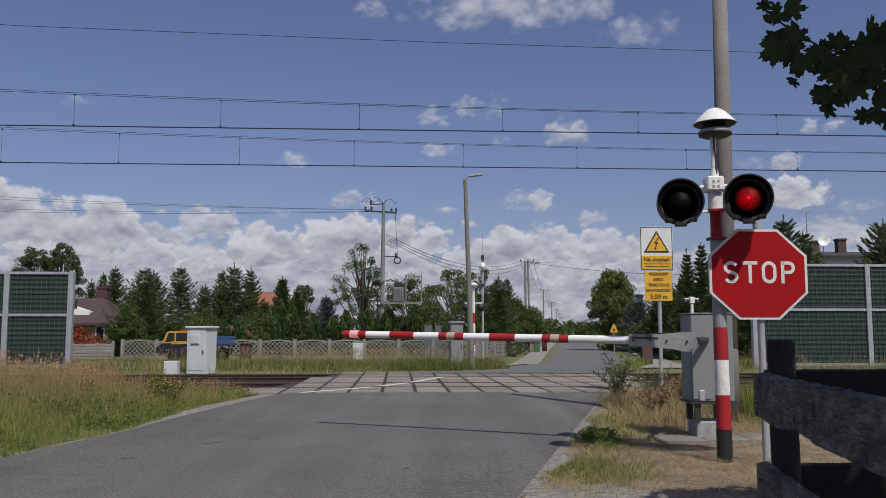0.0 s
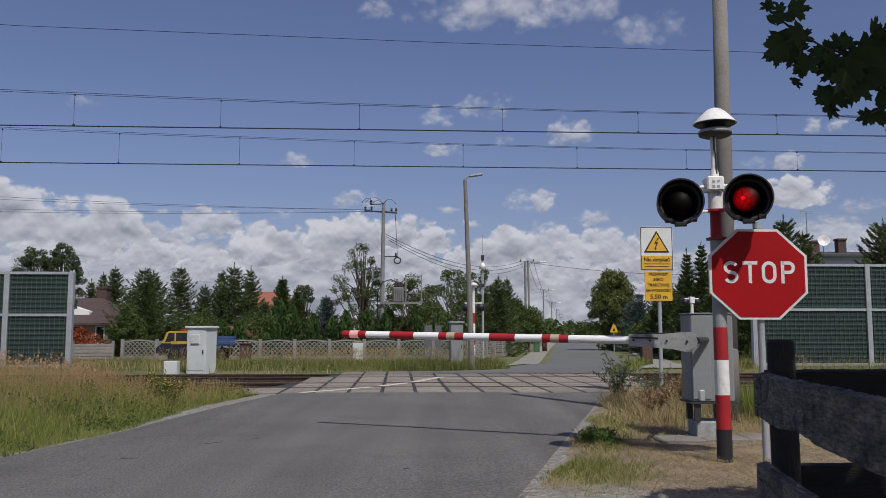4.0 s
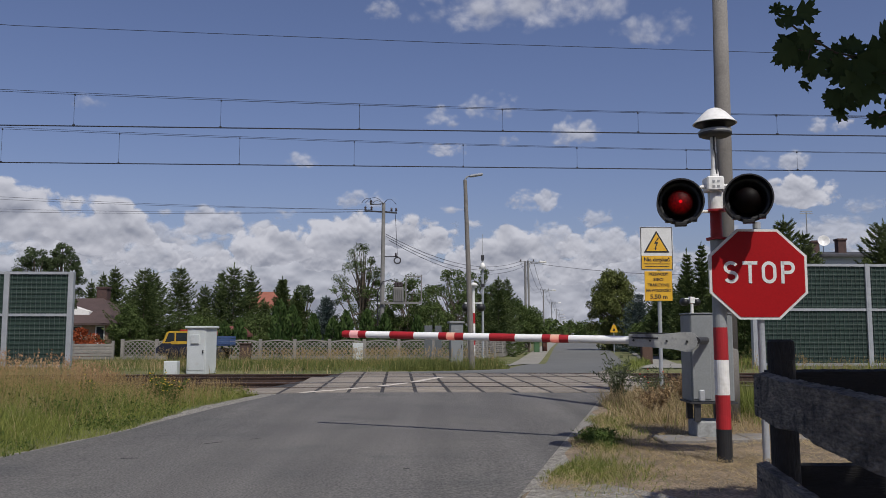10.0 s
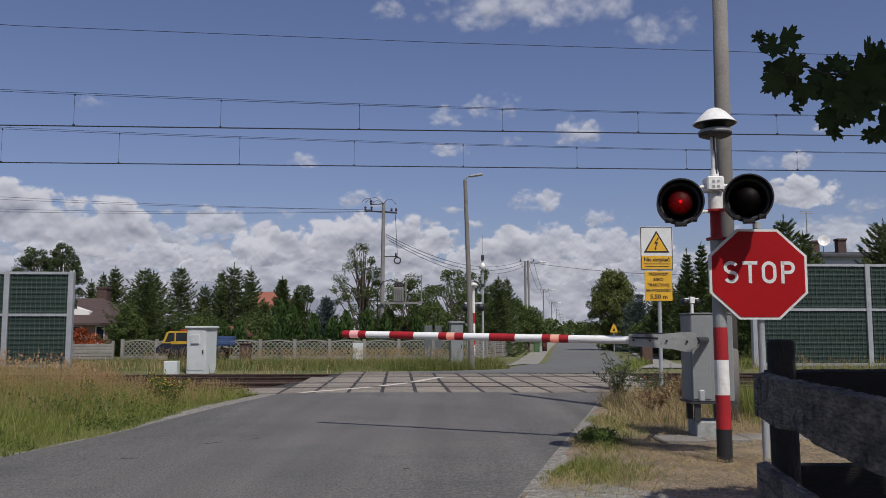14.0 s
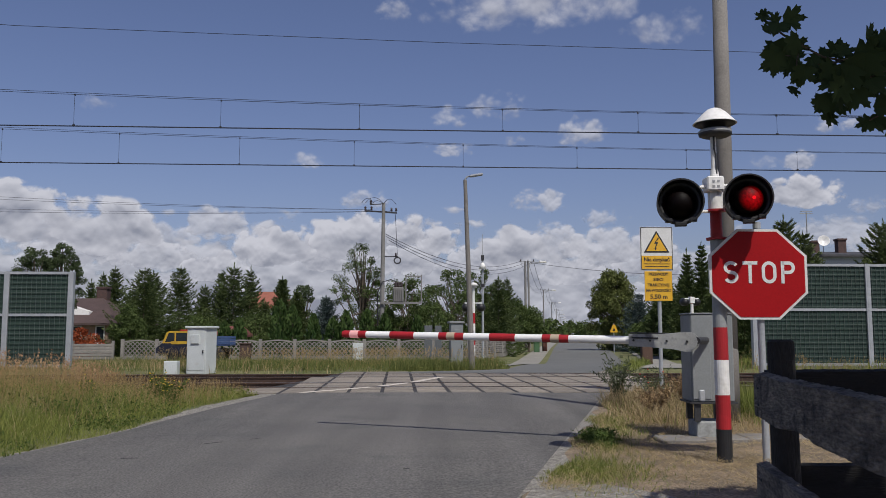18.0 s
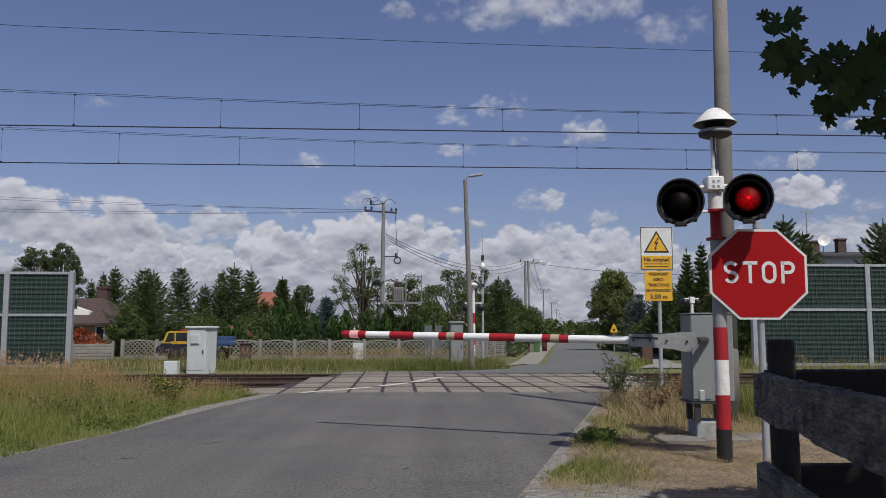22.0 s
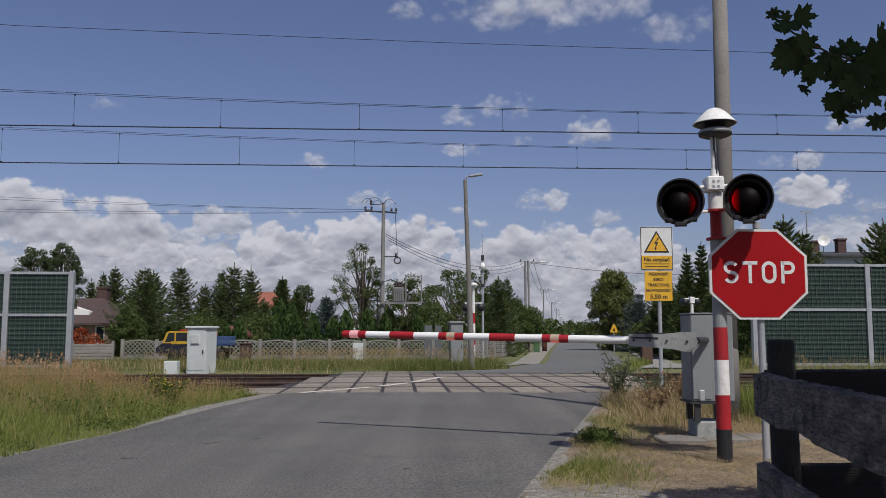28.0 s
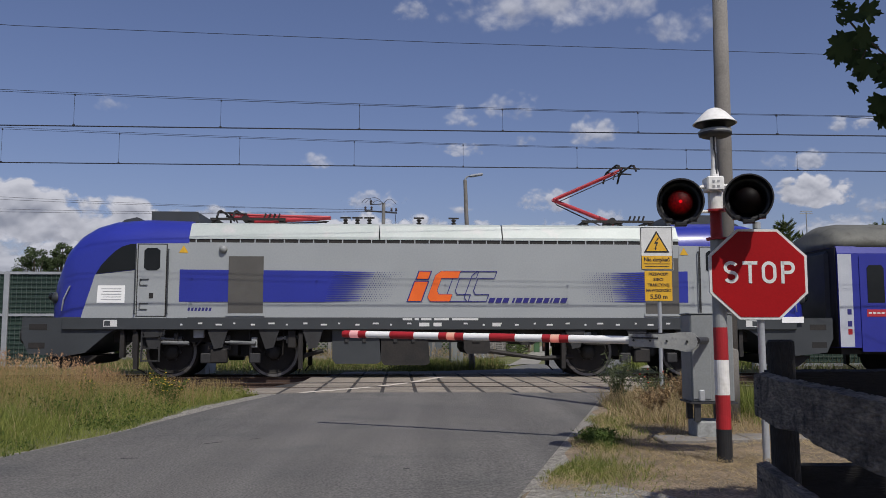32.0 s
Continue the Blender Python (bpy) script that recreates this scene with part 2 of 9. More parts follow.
def beam(bm, a, b, w, h, up=(0, 0, 1)):
    """A square bar from a to b."""
    a, b = Vector(a), Vector(b)
    d = b - a
    z = d.normalized()
    x = Vector(up).cross(z)
    x = x.normalized() if x.length > 1e-4 else Vector((1, 0, 0))
    y = z.cross(x)
    m = Matrix((x, y, z)).transposed().to_4x4()
    m.translation = (a + b) / 2
    bmesh.ops.create_cube(bm, size=1.0, matrix=m @ Matrix.Diagonal((w, h, d.length, 1)))
    return bm


def lathe(bm, profile, n=20, m=None):
    """A turned body round z from (radius, height) pairs."""
    rings = []
    for r, z in profile:
        if r < 1e-5:
            rings.append([bm.verts.new((0, 0, z))])
        else:
            rings.append([bm.verts.new((r * math.cos(6.28318 * i / n), r * math.sin(6.28318 * i / n), z)) for i in range(n)])
    for a, b in zip(rings, rings[1:]):
        for i in range(n):
            j = (i + 1) % n
            q = [a[i % len(a)], a[j % len(a)], b[j % len(b)], b[i % len(b)]]
            q = [v for k, v in enumerate(q) if v not in q[:k]]
            if len(q) > 2:
                bm.faces.new(q)
    if m is not None:
        bmesh.ops.transform(bm, matrix=m, verts=[v for g in rings for v in g])
    bmesh.ops.recalc_face_normals(bm, faces=bm.faces)
    return bm


def plate(bm, pts, thick, m=None):
    """A flat plate: outline in x and z, thickness towards +y."""
    a = [bm.verts.new((x, 0, z)) for x, z in pts]
    b = [bm.verts.new((x, thick, z)) for x, z in pts]
    bm.faces.new(a)
    bm.faces.new(b[::-1])
    k = len(pts)
    for i in range(k):
        bm.faces.new((a[i], b[i], b[(i + 1) % k], a[(i + 1) % k]))
    if m is not None:
        bmesh.ops.transform(bm, matrix=m, verts=a + b)
    bmesh.ops.recalc_face_normals(bm, faces=bm.faces)
    return bm


def raw(name, verts, faces, material, parent=None, smooth=False, label=""):
    """A mesh from numpy arrays; faces all of one size."""
    me = bpy.data.meshes.new(name)
    verts, faces = np.asarray(verts, dtype=np.float32), np.asarray(faces, dtype=np.int32)
    k = faces.shape[1]
    me.vertices.add(len(verts))
    me.vertices.foreach_set("co", verts.ravel())
    me.loops.add(faces.size)
    me.loops.foreach_set("vertex_index", faces.ravel())
    me.polygons.add(len(faces))
    me.polygons.foreach_set("loop_start", np.arange(0, faces.size, k, dtype=np.int32))
    me.polygons.foreach_set("loop_total", np.full(len(faces), k, dtype=np.int32))
    me.update(calc_edges=True)
    me.validate()
    me.materials.append(material)
    if smooth:
        me.polygons.foreach_set("use_smooth", [True] * len(faces))
    ob = new(name, me)
    ob.parent = parent
    if label:
        ob["label"] = label
    return ob


def words(name, text, size, material, parent, m, width=0.0, depth=0.002):
    """Lettering as a mesh, facing -y in its own space before m; width squeezes it to that length."""
    cu = bpy.data.curves.new(name, "FONT")
    cu.body, cu.size, cu.extrude, cu.align_x, cu.align_y = text, size, depth, "CENTER", "CENTER"
    cu.offset = size * 0.02
    tmp = bpy.data.objects.new(name, cu)
    scene.collection.objects.link(tmp)
    bpy.context.view_layer.update()
    me = bpy.data.meshes.new_from_object(tmp.evaluated_get(bpy.context.evaluated_depsgraph_get()))
    bpy.data.objects.remove(tmp)
    me.transform(Matrix.Rotation(radians(90), 4, "X"))
    if width:
        xs = [v.co.x for v in me.vertices]
        me.transform(Matrix.Diagonal((width / (max(xs) - min(xs)), 1, 1, 1)))
    me.materials.clear()
    me.materials.append(material)
    ob = new(name, me)
    ob.parent = parent
    ob.matrix_basis = m
    return ob


# ---- ground, road and railway ----
TRACK_TURN = radians(3.0)


def trk(n, s=0.0, z=0.0):
    """A place on the railway: s along it, n metres beyond the first track's middle."""
    return Matrix.Translation((0, 18.4, 0)) @ Matrix.Rotation(TRACK_TURN, 4, "Z") @ Matrix.Translation((s, n, z))


def smooth(a, b, v):
    t = np.clip((v - a) / (b - a), 0, 1)
    return t * t * (3 - 2 * t)


def hz(x, y):
    """Height of the ground: level before the railway, a shallow bed under it, half a metre lower beyond."""
    n = (y - 18.4) - 0.0524 * x
    bed = smooth(-2.9, -2.0, n) * (1 - smooth(6.0, 6.9, n))
    return -0.24 * bed - 0.5 * smooth(9, 28, n)


def ground_sheet():
    k = 90
    u = np.linspace(-1, 1, 2 * k + 1)
    g = 12 * np.sinh(u * 5.75) / np.sinh(1) / 1.0
    xs = g
    ys = g + 22
    X, Y = np.meshgrid(xs, ys)
    Z = hz(X, Y) - 0.012
    v = np.stack([X, Y, Z], -1).reshape(-1, 3)
    w = 2 * k + 1
    i = np.arange(w * w).reshape(w, w)
    f = np.stack([i[:-1, :-1], i[:-1, 1:], i[1:, 1:], i[1:, :-1]], -1).reshape(-1, 4)
    tagged(raw("ground", v, f, M_GROUND, smooth=True), "flat green and dry meadow ground to the horizon", "ground", kind="structure")


def lerp_edge(pts, y):
    return float(np.interp(y, [p[1] for p in pts], [p[0] for p in pts]))


ROAD_L = [(-8.6, -12), (-5.0, 2), (-3.92, 7.6), (-3.58, 9.7), (-3.48, 11.2), (-3.33, 13.0), (-3.05, 15.0), (-2.95, 16.0)]
ROAD_R = [(-3.9, -12), (-0.95, 0), (0.5, 5.85), (1.26, 8.94), (1.95, 11.68), (3.0, 16.0)]
FAR_L = [(-1.5, 23.6), (-0.4, 24.4), (1.95, 26.0), (3.4, 33), (5.4, 45), (11.9, 92), (74.0, 520), (146, 1000)]
FAR_R = [(4.2, 23.6), (5.0, 26.0), (7.9, 36), (10.4, 50), (17.6, 92), (79.5, 520), (151.5, 1000)]


def strip(name, left, right, ys, z, material, label, category="road", across=6, crown=0.0):
    v, f = [], []
    for y in ys:
        a, b = lerp_edge(left, y), lerp_edge(right, y)
        for i in range(across + 1):
            t = i / across
            x = a + (b - a) * t
            v.append((x, y, float(hz(x, y)) * (0 if y < 25.5 else 1) + z + crown * 4 * t * (1 - t)))
    w = across + 1
    for j in range(len(ys) - 1):
        for i in range(across):
            f.append((j * w + i, j * w + i + 1, (j + 1) * w + i + 1, (j + 1) * w + i))
    return tagged(raw(name, v, f, material, smooth=True), label, category, kind="structure")


def fine_edge(pts, n=120):
    """The same edge with many points."""
    return [(lerp_edge(pts, y), float(y)) for y in np.linspace(pts[0][1], pts[-1][1], n)]


def roads():
    ys = list(np.linspace(-12, 15.9, 60))
    strip("road", ROAD_L, ROAD_R, ys, 0.006, M_ASPHALT, "grey patched asphalt village road before the crossing", crown=0.01)
    ys = [23.6, 24, 24.4, 25, 25.6, 26.2, 27, 28, 30, 32, 34, 36, 38, 41, 44, 47, 50, 56, 62, 70, 80, 92, 130, 200, 320, 520, 1000]
    strip("road_beyond", FAR_L, FAR_R, ys, 0.02, M_ASPHALT_FAR, "straight grey asphalt road running to the horizon")
    # gravel shoulders
    ys = list(np.linspace(5, 16.2, 110))
    strip("road_shoulder", [(x - 0.05 - 0.26 * float(smooth(9.5, 13.5, y)) - 0.03 * math.sin(y * 7.3), y) for x, y in fine_edge(ROAD_L)], [(x + 0.05, y) for x, y in ROAD_L], ys, 0.003, M_GRAVEL, "narrow gravel shoulder along the road", "shoulder", 2)
    strip("road_shoulder", [(x - 0.05, y) for x, y in ROAD_R], [(x + 0.10 + 0.05 * math.sin(y * 1.9) + 0.04 * math.sin(y * 6.1), y) for x, y in fine_edge(ROAD_R)], list(np.linspace(0, 16, 140)), 0.003, M_GRAVEL, "narrow gravel shoulder along the road", "shoulder", 2)
    # dry verge round the signals
    strip("verge", [(x + 0.02, y) for x, y in ROAD_R], [(9, -12), (9, 6), (7.5, 12), (5.2, 16)], list(np.linspace(-3, 15.8, 60)), -0.002, M_SOIL, "dry straw-coloured trampled verge beside the road", "verge", 10)
    strip("gravel_patch", [(x + 0.05, y) for x, y in ROAD_R], [(1.9, 2.0), (1.95, 5.0), (1.5, 6.0), (1.15, 6.4)], list(np.linspace(2.0, 6.35, 24)), 0.004, M_GRAVEL, "dusty gravel patch on the verge", "gravel", 6)
    # pavements along the far road
    pav = mat("pavement_slabs", (0.27, 0.255, 0.22), (0.21, 0.20, 0.17), 0.9, scale=0.8, fine=20)
    strip("pavement", [(x + 0.9 + max(0, (y - 24) * 0.012), y) for x, y in FAR_R[1:]], [(x + 2.4 + max(0, (y - 24) * 0.012), y) for x, y in FAR_R[1:]], [27, 30, 34, 38, 44, 50, 60, 75, 92, 130, 200, 320], 0.02, pav, "pale concrete pavement beside the road", "pavement", 2)
    strip("pavement", [(x - 1.75, y) for x, y in FAR_L[2:]], [(x - 0.35, y) for x, y in FAR_L[2:]], [28.5, 30, 34, 38, 44, 50, 60, 75, 92, 130, 200], 0.02, pav, "pale concrete pavement beside the road", "pavement", 2)
    bm = bmesh.new()
    for (a, b) in (((-2.80, 7.55), (-2.74, 7.585)), ((-2.74, 7.585), (-2.66, 7.59)), ((-1.98, 8.9), (-1.9, 9.0)), ((-2.35, 8.55), (-2.2, 8.7)), ((-0.32, 7.0), (-0.27, 7.02))):
        beam(bm, (*a, 0.0155), (*b, 0.0155), 0.004, 0.006)
    tagged(part("asphalt_cracks", bm, M_CRACK), "thin dark sealed cracks in the asphalt", "crack", kind="structure")


def rail_profile():
    return [(-0.07, -0.16), (0.07, -0.16), (0.07, -0.145), (0.012, -0.125), (0.012, -0.04), (0.035, -0.03), (0.035, 0.0), (-0.035, 0.0), (-0.035, -0.03), (-0.012, -0.04), (-0.012, -0.125), (-0.07, -0.145)]


def railway():
    for k, n0 in enumerate((0.0, 4.0)):
        tr = thing("railway_track", "rusty rails on concrete sleepers in brown ballast", "railway track", trk(n0, 0, 0.014), "tracks", "structure")
        for side in (-0.75, 0.75):
            bm = bmesh.new()
            pts = rail_profile()
            a = [bm.verts.new((-70, side + p, z)) for p, z in pts]
            b = [bm.verts.new((960, side + p, z)) for p, z in pts]
            bm.faces.new(a)
            bm.faces.new(b[::-1])
            for i in range(len(pts)):
                bm.faces.new((a[i], b[i], b[(i + 1) % len(pts)], a[(i + 1) % len(pts)]))
            bmesh.ops.recalc_face_normals(bm, faces=bm.faces)
            rl = part("rail", bm, M_RAIL, tr)
            bm = bmesh.new()
            box(bm, -70, 960, side - 0.028, side + 0.028, 0.0005, 0.003)
            part("running_surface", bm, M_RAILTOP, rl, "polished steel rail head")
        bm = bmesh.new()
        box(bm, -0.13, 0.13, -1.25, 1.25, -0.34, -0.165, 0.02)
        first = part("sleeper", bm, M_SLEEPER, tr)
        first.location = (-30, 0, 0)
        for i in range(1, 130):
            s = -30 + i * 0.6
            if -4.0 < s < 5.2:
                continue
            share("sleeper", first.data, tr, pose(s, 0, 0))
    # ballast bed
    xs = np.arange(-60, 75, 0.3)
    ns = np.arange(-2.7, 7.0, 0.3)
    rng = np.random.default_rng(5)
    v = []
    for n in ns:
        for s in xs:
            flat = min(1.0, max(0.0, min(n + 2.7, 6.9 - n) / 0.9))
            v.append((s, n, -0.36 + 0.20 * flat + rng.uniform(-0.03, 0.03)))
    w = len(xs)
    i = np.arange(w * len(ns)).reshape(len(ns), w)
    f = np.stack([i[:-1, :-1], i[:-1, 1:], i[1:, 1:], i[1:, :-1]], -1).reshape(-1, 4)
    b = tagged(raw("ballast_bed", v, f, M_BALLAST), "brown crushed-stone ballast under the tracks", "ballast", kind="structure")
    b.matrix_basis = trk(0)


def crossing():
    lc = thing("level_crossing", "level crossing of worn concrete slabs with dark joints", "level crossing", trk(0), kind="structure")

    def edge_l(n):
        return -3.85 + 0.167 * (n + 2.5)

    def edge_r(n):
        return 4.1 + 0.16 * (n + 2.5)

    bm = bmesh.new()
    for n0, n1 in ((-2.62, -0.80), (-0.66, 0.66), (0.8, 3.2), (3.34, 4.66), (4.80, 6.3)):
        q = [(edge_l(n0), n0), (edge_r(n0), n0), (edge_r(n1), n1), (edge_l(n1), n1)]
        a = [bm.verts.new((x, y, -0.20)) for x, y in q]
        b = [bm.verts.new((x, y, 0.004)) for x, y in q]
        bm.faces.new(b)
        for i in range(4):
            bm.faces.new((a[i], a[(i + 1) % 4], b[(i + 1) % 4], b[i]))
    part("crossing_bed", bm, M_RUBBER, lc, "dark bituminous joint filling")
    rows = ((-2.5, -1.68), (-1.64, -0.84), (-0.63, 0.63), (0.84, 1.99), (2.03, 3.16), (3.37, 4.63), (4.84, 6.2))
    rng = random.Random(4)
    step, g = 0.63, 0.034
    shapes = {}
    for n0, n1 in rows:
        mid = (n0 + n1) / 2
        k0 = math.ceil(edge_l(mid) / step - 0.3)
        k1 = math.floor(edge_r(mid) / step + 0.3)
        for i in range(k0, k1):
            if (n0, n1) not in shapes:
                bm = bmesh.new()
                box(bm, g, step - g, n0, n1, -0.05, 0.011, 0.006)
                o = part("slab", bm, M_PANEL, lc)
                shapes[(n0, n1)] = o.data
            else:
                o = share("slab", shapes[(n0, n1)], lc)
            o.location = (i * step, 0, rng.uniform(-0.003, 0.003))
    bm = bmesh.new()
    rows_e = []
    for i in range(13):
        n = -2.75 + i * 0.16
        wob = 0.10 * math.sin(i * 1.9) + 0.06 * math.sin(i * 4.3)
        rows_e.append([bm.verts.new((edge_l(n) - 1.25 + 0.32 * i * 0.16 + wob, n, -0.14)), bm.verts.new((edge_l(n) - 0.45 + wob * 0.5, n, 0.004)), bm.verts.new((edge_l(n) + 0.35, n, 0.006))])
    for p, q in zip(rows_e, rows_e[1:]):
        for j in range(2):
            bm.faces.new((p[j], p[j + 1], q[j + 1], q[j]))
    part("earth_fill", bm, mat("brown_earth", (0.22, 0.155, 0.105), (0.15, 0.105, 0.072), 0.95, scale=3, fine=30, bump=1.0, grain=0.4), lc, "brown trodden earth beside the slabs")
    # worn white edge line, asphalt lips
    bm = bmesh.new()
    for (a, b) in (((-2.75, -2.45), (-2.1, -1.7)), ((-2.1, -1.66), (-1.5, -0.86)), ((-1.35, -0.6), (-0.7, 0.6)), ((-0.6, 0.9), (0.1, 3.0))):
        d = Vector((b[0] - a[0], b[1] - a[1], 0)).normalized() * 0.10
        p = Vector((-d.y, d.x, 0))
        q = [Vector((*a, 0.0175)) - p, Vector((*a, 0.0175)) + p, Vector((*b, 0.0175)) + p, Vector((*b, 0.0175)) - p]
        vs = [bm.verts.new(c) for c in q]
        bm.faces.new(vs)
    part("edge_line", bm, mat("worn_line", (0.62, 0.57, 0.50), (0.42, 0.36, 0.30), 0.9, scale=6, fine=60), lc, "worn pale painted edge line")


def noise_wall(name, s0, s1, first, step, height, label):
    w = thing(name, label, "noise barrier", trk(8.15), "noise barriers", "structure")
    posts = [s0, first]
    while abs(posts[-1] - s0) < abs(s1 - s0):
        posts.append(posts[-1] + step)
    bm = bmesh.new()
    box(bm, -0.08, 0.08, -0.09, 0.09, -0.6, height + 0.04, 0.01)
    box(bm, -0.025, 0.025, -0.095, 0.095, -0.6, height + 0.05)
    post = part("post", bm, M_GALV, w, "galvanised steel post")
    post.location = (posts[0], 0, 0)
    for s in posts[1:]:
        share("post", post.data, w, pose(s, 0, 0))["label"] = "galvanised steel post"
    mid = height * 0.565
    for a, b in zip(posts, posts[1:]):
        lo, hi = min(a, b) + 0.08, max(a, b) - 0.08
        for z0, z1 in ((0.16, mid - 0.04), (mid + 0.04, height - 0.04)):
            bm = bmesh.new()
            box(bm, lo, hi, -0.02, 0.06, z0, z1)
            pn = part("panel", bm, M_NOISE, w)
            bm = bmesh.new()
            x = lo + 0.07
            while x < hi:
                beam(bm, (x, -0.045, z0), (x, -0.045, z1), 0.012, 0.012)
                x += 0.145
            z = z0 + 0.06
            while z < z1:
                beam(bm, (lo, -0.058, z), (hi, -0.058, z), 0.014, 0.014)
                z += 0.145
            part("wire_mesh", bm, M_NOISEMESH, pn, "grey wire mesh before the panel")
        for z in (0.12, mid, height):
            bm = bmesh.new()
            box(bm, lo, hi, -0.07, 0.07, z - 0.04, z + 0.04)
            part("rail", bm, M_GALV, w, "pale steel rail")
    bm = bmesh.new()
    box(bm, min(posts), max(posts), -0.1, 0.1, -0.7, 0.075)
    part("plinth", bm, M_CONCRETE, w, "concrete plinth")


def tube(bm, pts, r, n=5):
    """A bent rod through pts, in one piece."""
    pts = [Vector(p) for p in pts]
    rings, side = [], None
    for i, p in enumerate(pts):
        d = (pts[min(i + 1, len(pts) - 1)] - pts[max(i - 1, 0)]).normalized()
        side = side or (Vector((0, 0, 1)) if abs(d.z) < 0.9 else Vector((1, 0, 0)))
        x = (side - d * side.dot(d)).normalized()
        y = d.cross(x)
        side = x
        rings.append([bm.verts.new(p + x * r * math.cos(6.28318 * k / n) + y * r * math.sin(6.28318 * k / n)) for k in range(n)])
    for a, b in zip(rings, rings[1:]):
        for k in range(n):
            bm.faces.new((a[k], a[(k + 1) % n], b[(k + 1) % n], b[k]))
    bm.faces.new(rings[0][::-1])
    bm.faces.new(rings[-1])


def catenary(n, z, low, k, mid, drops, label):
    c = thing("overhead_line", label, "overhead line", trk(n), "overhead lines")
    bm = bmesh.new()
    bar(bm, (-60, 0, z), (60, 0, z), 0.013, 0.013, 6)
    part("contact_wire", bm, M_WIRE, c)

    def sag(s):
        return low + k * (s - mid) ** 2

    for off in (0.0, 0.06):
        bm = bmesh.new()
        tube(bm, [(s, off, sag(s) + off * (0.75 - 0.02 * s)) for s in range(-60, 61, 3)], 0.005)
        part("carrier_wire", bm, M_WIRE, c)
    for s in drops:
        bm = bmesh.new()
        bar(bm, (s, 0, z), (s, 0, sag(s)), 0.004, 0.004, 5)
        box(bm, s - 0.02, s + 0.02, -0.02, 0.02, z - 0.005, z + 0.035)
        box(bm, s - 0.014, s + 0.014, -0.01, 0.03, sag(s) - 0.02, sag(s) + 0.015)
        part("dropper", bm, M_WIRE, c)


ground_sheet()
roads()
railway()
crossing()
noise_wall("noise_barrier_west", -10.9, -48, -12.8, -3.4, 2.92, "green mesh-covered noise barrier with grey posts")
noise_wall("noise_barrier_east", 10.28, 70, 14.0, 3.6, 3.26, "green mesh-covered noise barrier with grey posts")
catenary(0.0, 5.53, 5.97, 0.00088, 9.0, [-14.05, -11.0, -7.95, -4.83, -1.83, 1.32, 4.35, 7.51, 10.61, 13.61], "dark overhead contact line with droppers over the first track")
catenary(4.0, 5.51, 6.01, 0.00065, 13.0, [-14.28, -11.28, -8.28, -5.16, -2.15, 0.75, 3.82, 6.81, 9.88, 12.88, 15.88], "dark overhead contact line with droppers over the second track")
bm = bmesh.new()
tube(bm, [(-30, 15.8, 8.72), (-18.5, 16.5, 8.07), (-9.1, 17.5, 7.58), (0, 18.4, 7.52), (10.0, 19.3, 7.52), (20, 20.3, 7.78), (40, 22.3, 8.6)], 0.006)
tagged(part("feeder_cable", bm, M_WIRE), "thin dark feeder cable strung high over the tracks", "cable")
bm = bmesh.new()
bar(bm, (9.0, 18.9, 5.97), (14, 18.2, 5.45), 0.007, 0.007, 5)
tagged(part("stay_wire", bm, M_WIRE), "thin dark stay wire slanting from the overhead line", "cable")


# ---- signals and signs at the crossing ----
def arc_visor(bm, r, depth, thick, a0, a1, n=22):
    """A lamp hood: part of a tube along -y, from angle a0 to a1 (degrees, 0 = right, 90 = up)."""
    rows = []
    for i in range(n + 1):
        a = radians(a0 + (a1 - a0) * i / n)
        c, s = math.cos(a), math.sin(a)
        rows.append([bm.verts.new((q * c, y, q * s)) for q, y in ((r, 0.0), (r, -depth), (r - thick, -depth), (r - thick, 0.0))])
    for a, b in zip(rows, rows[1:]):
        for k in range(4):
            bm.faces.new((a[k], b[k], b[(k + 1) % 4], a[(k + 1) % 4]))
    bm.faces.new(rows[0])
    bm.faces.new(rows[-1][::-1])
    bmesh.ops.recalc_face_normals(bm, faces=bm.faces)
    return bm


M_LENS_LEFT = glow_mat("signal_lens_dim", (1.0, 0.004, 0.008), 0.11, (0.002, 0.0005, 0.0005), 1, -1.0, 0.45, 1.0, 1.8, 0.9)
M_LENS_RIGHT = glow_mat("signal_lens", (1.0, 0.004, 0.008), 0.36, (0.002, 0.0005, 0.0005), 1, -1.0, 0.45, 1.0, 2.0, 1.2)
M_BOOMLAMP = glow_mat("boom_lamp_lens", (1.0, 0.16, 0.12), 0.42, (0.42, 0.34, 0.24), 1, -1.0, -0.1, 0.9, 1.0)
M_TIPLAMP = glow_mat("tip_lamp_lens", (1.0, 0.36, 0.36), 0.32, (0.5, 0.3, 0.28), 1, -1.0, -1.3, -1.1, 1.0)
LAMPS = {"left": [], "right": [], "boom": []}


def globe(radius, material, parent, m, name="lamp_globe"):
    bm = bmesh.new()
    bmesh.ops.create_uvsphere(bm, u_segments=20, v_segments=12, radius=radius)
    ob = part(name, bm, material, parent, "red signal lamp globe", True)
    ob.matrix_basis = m
    return ob


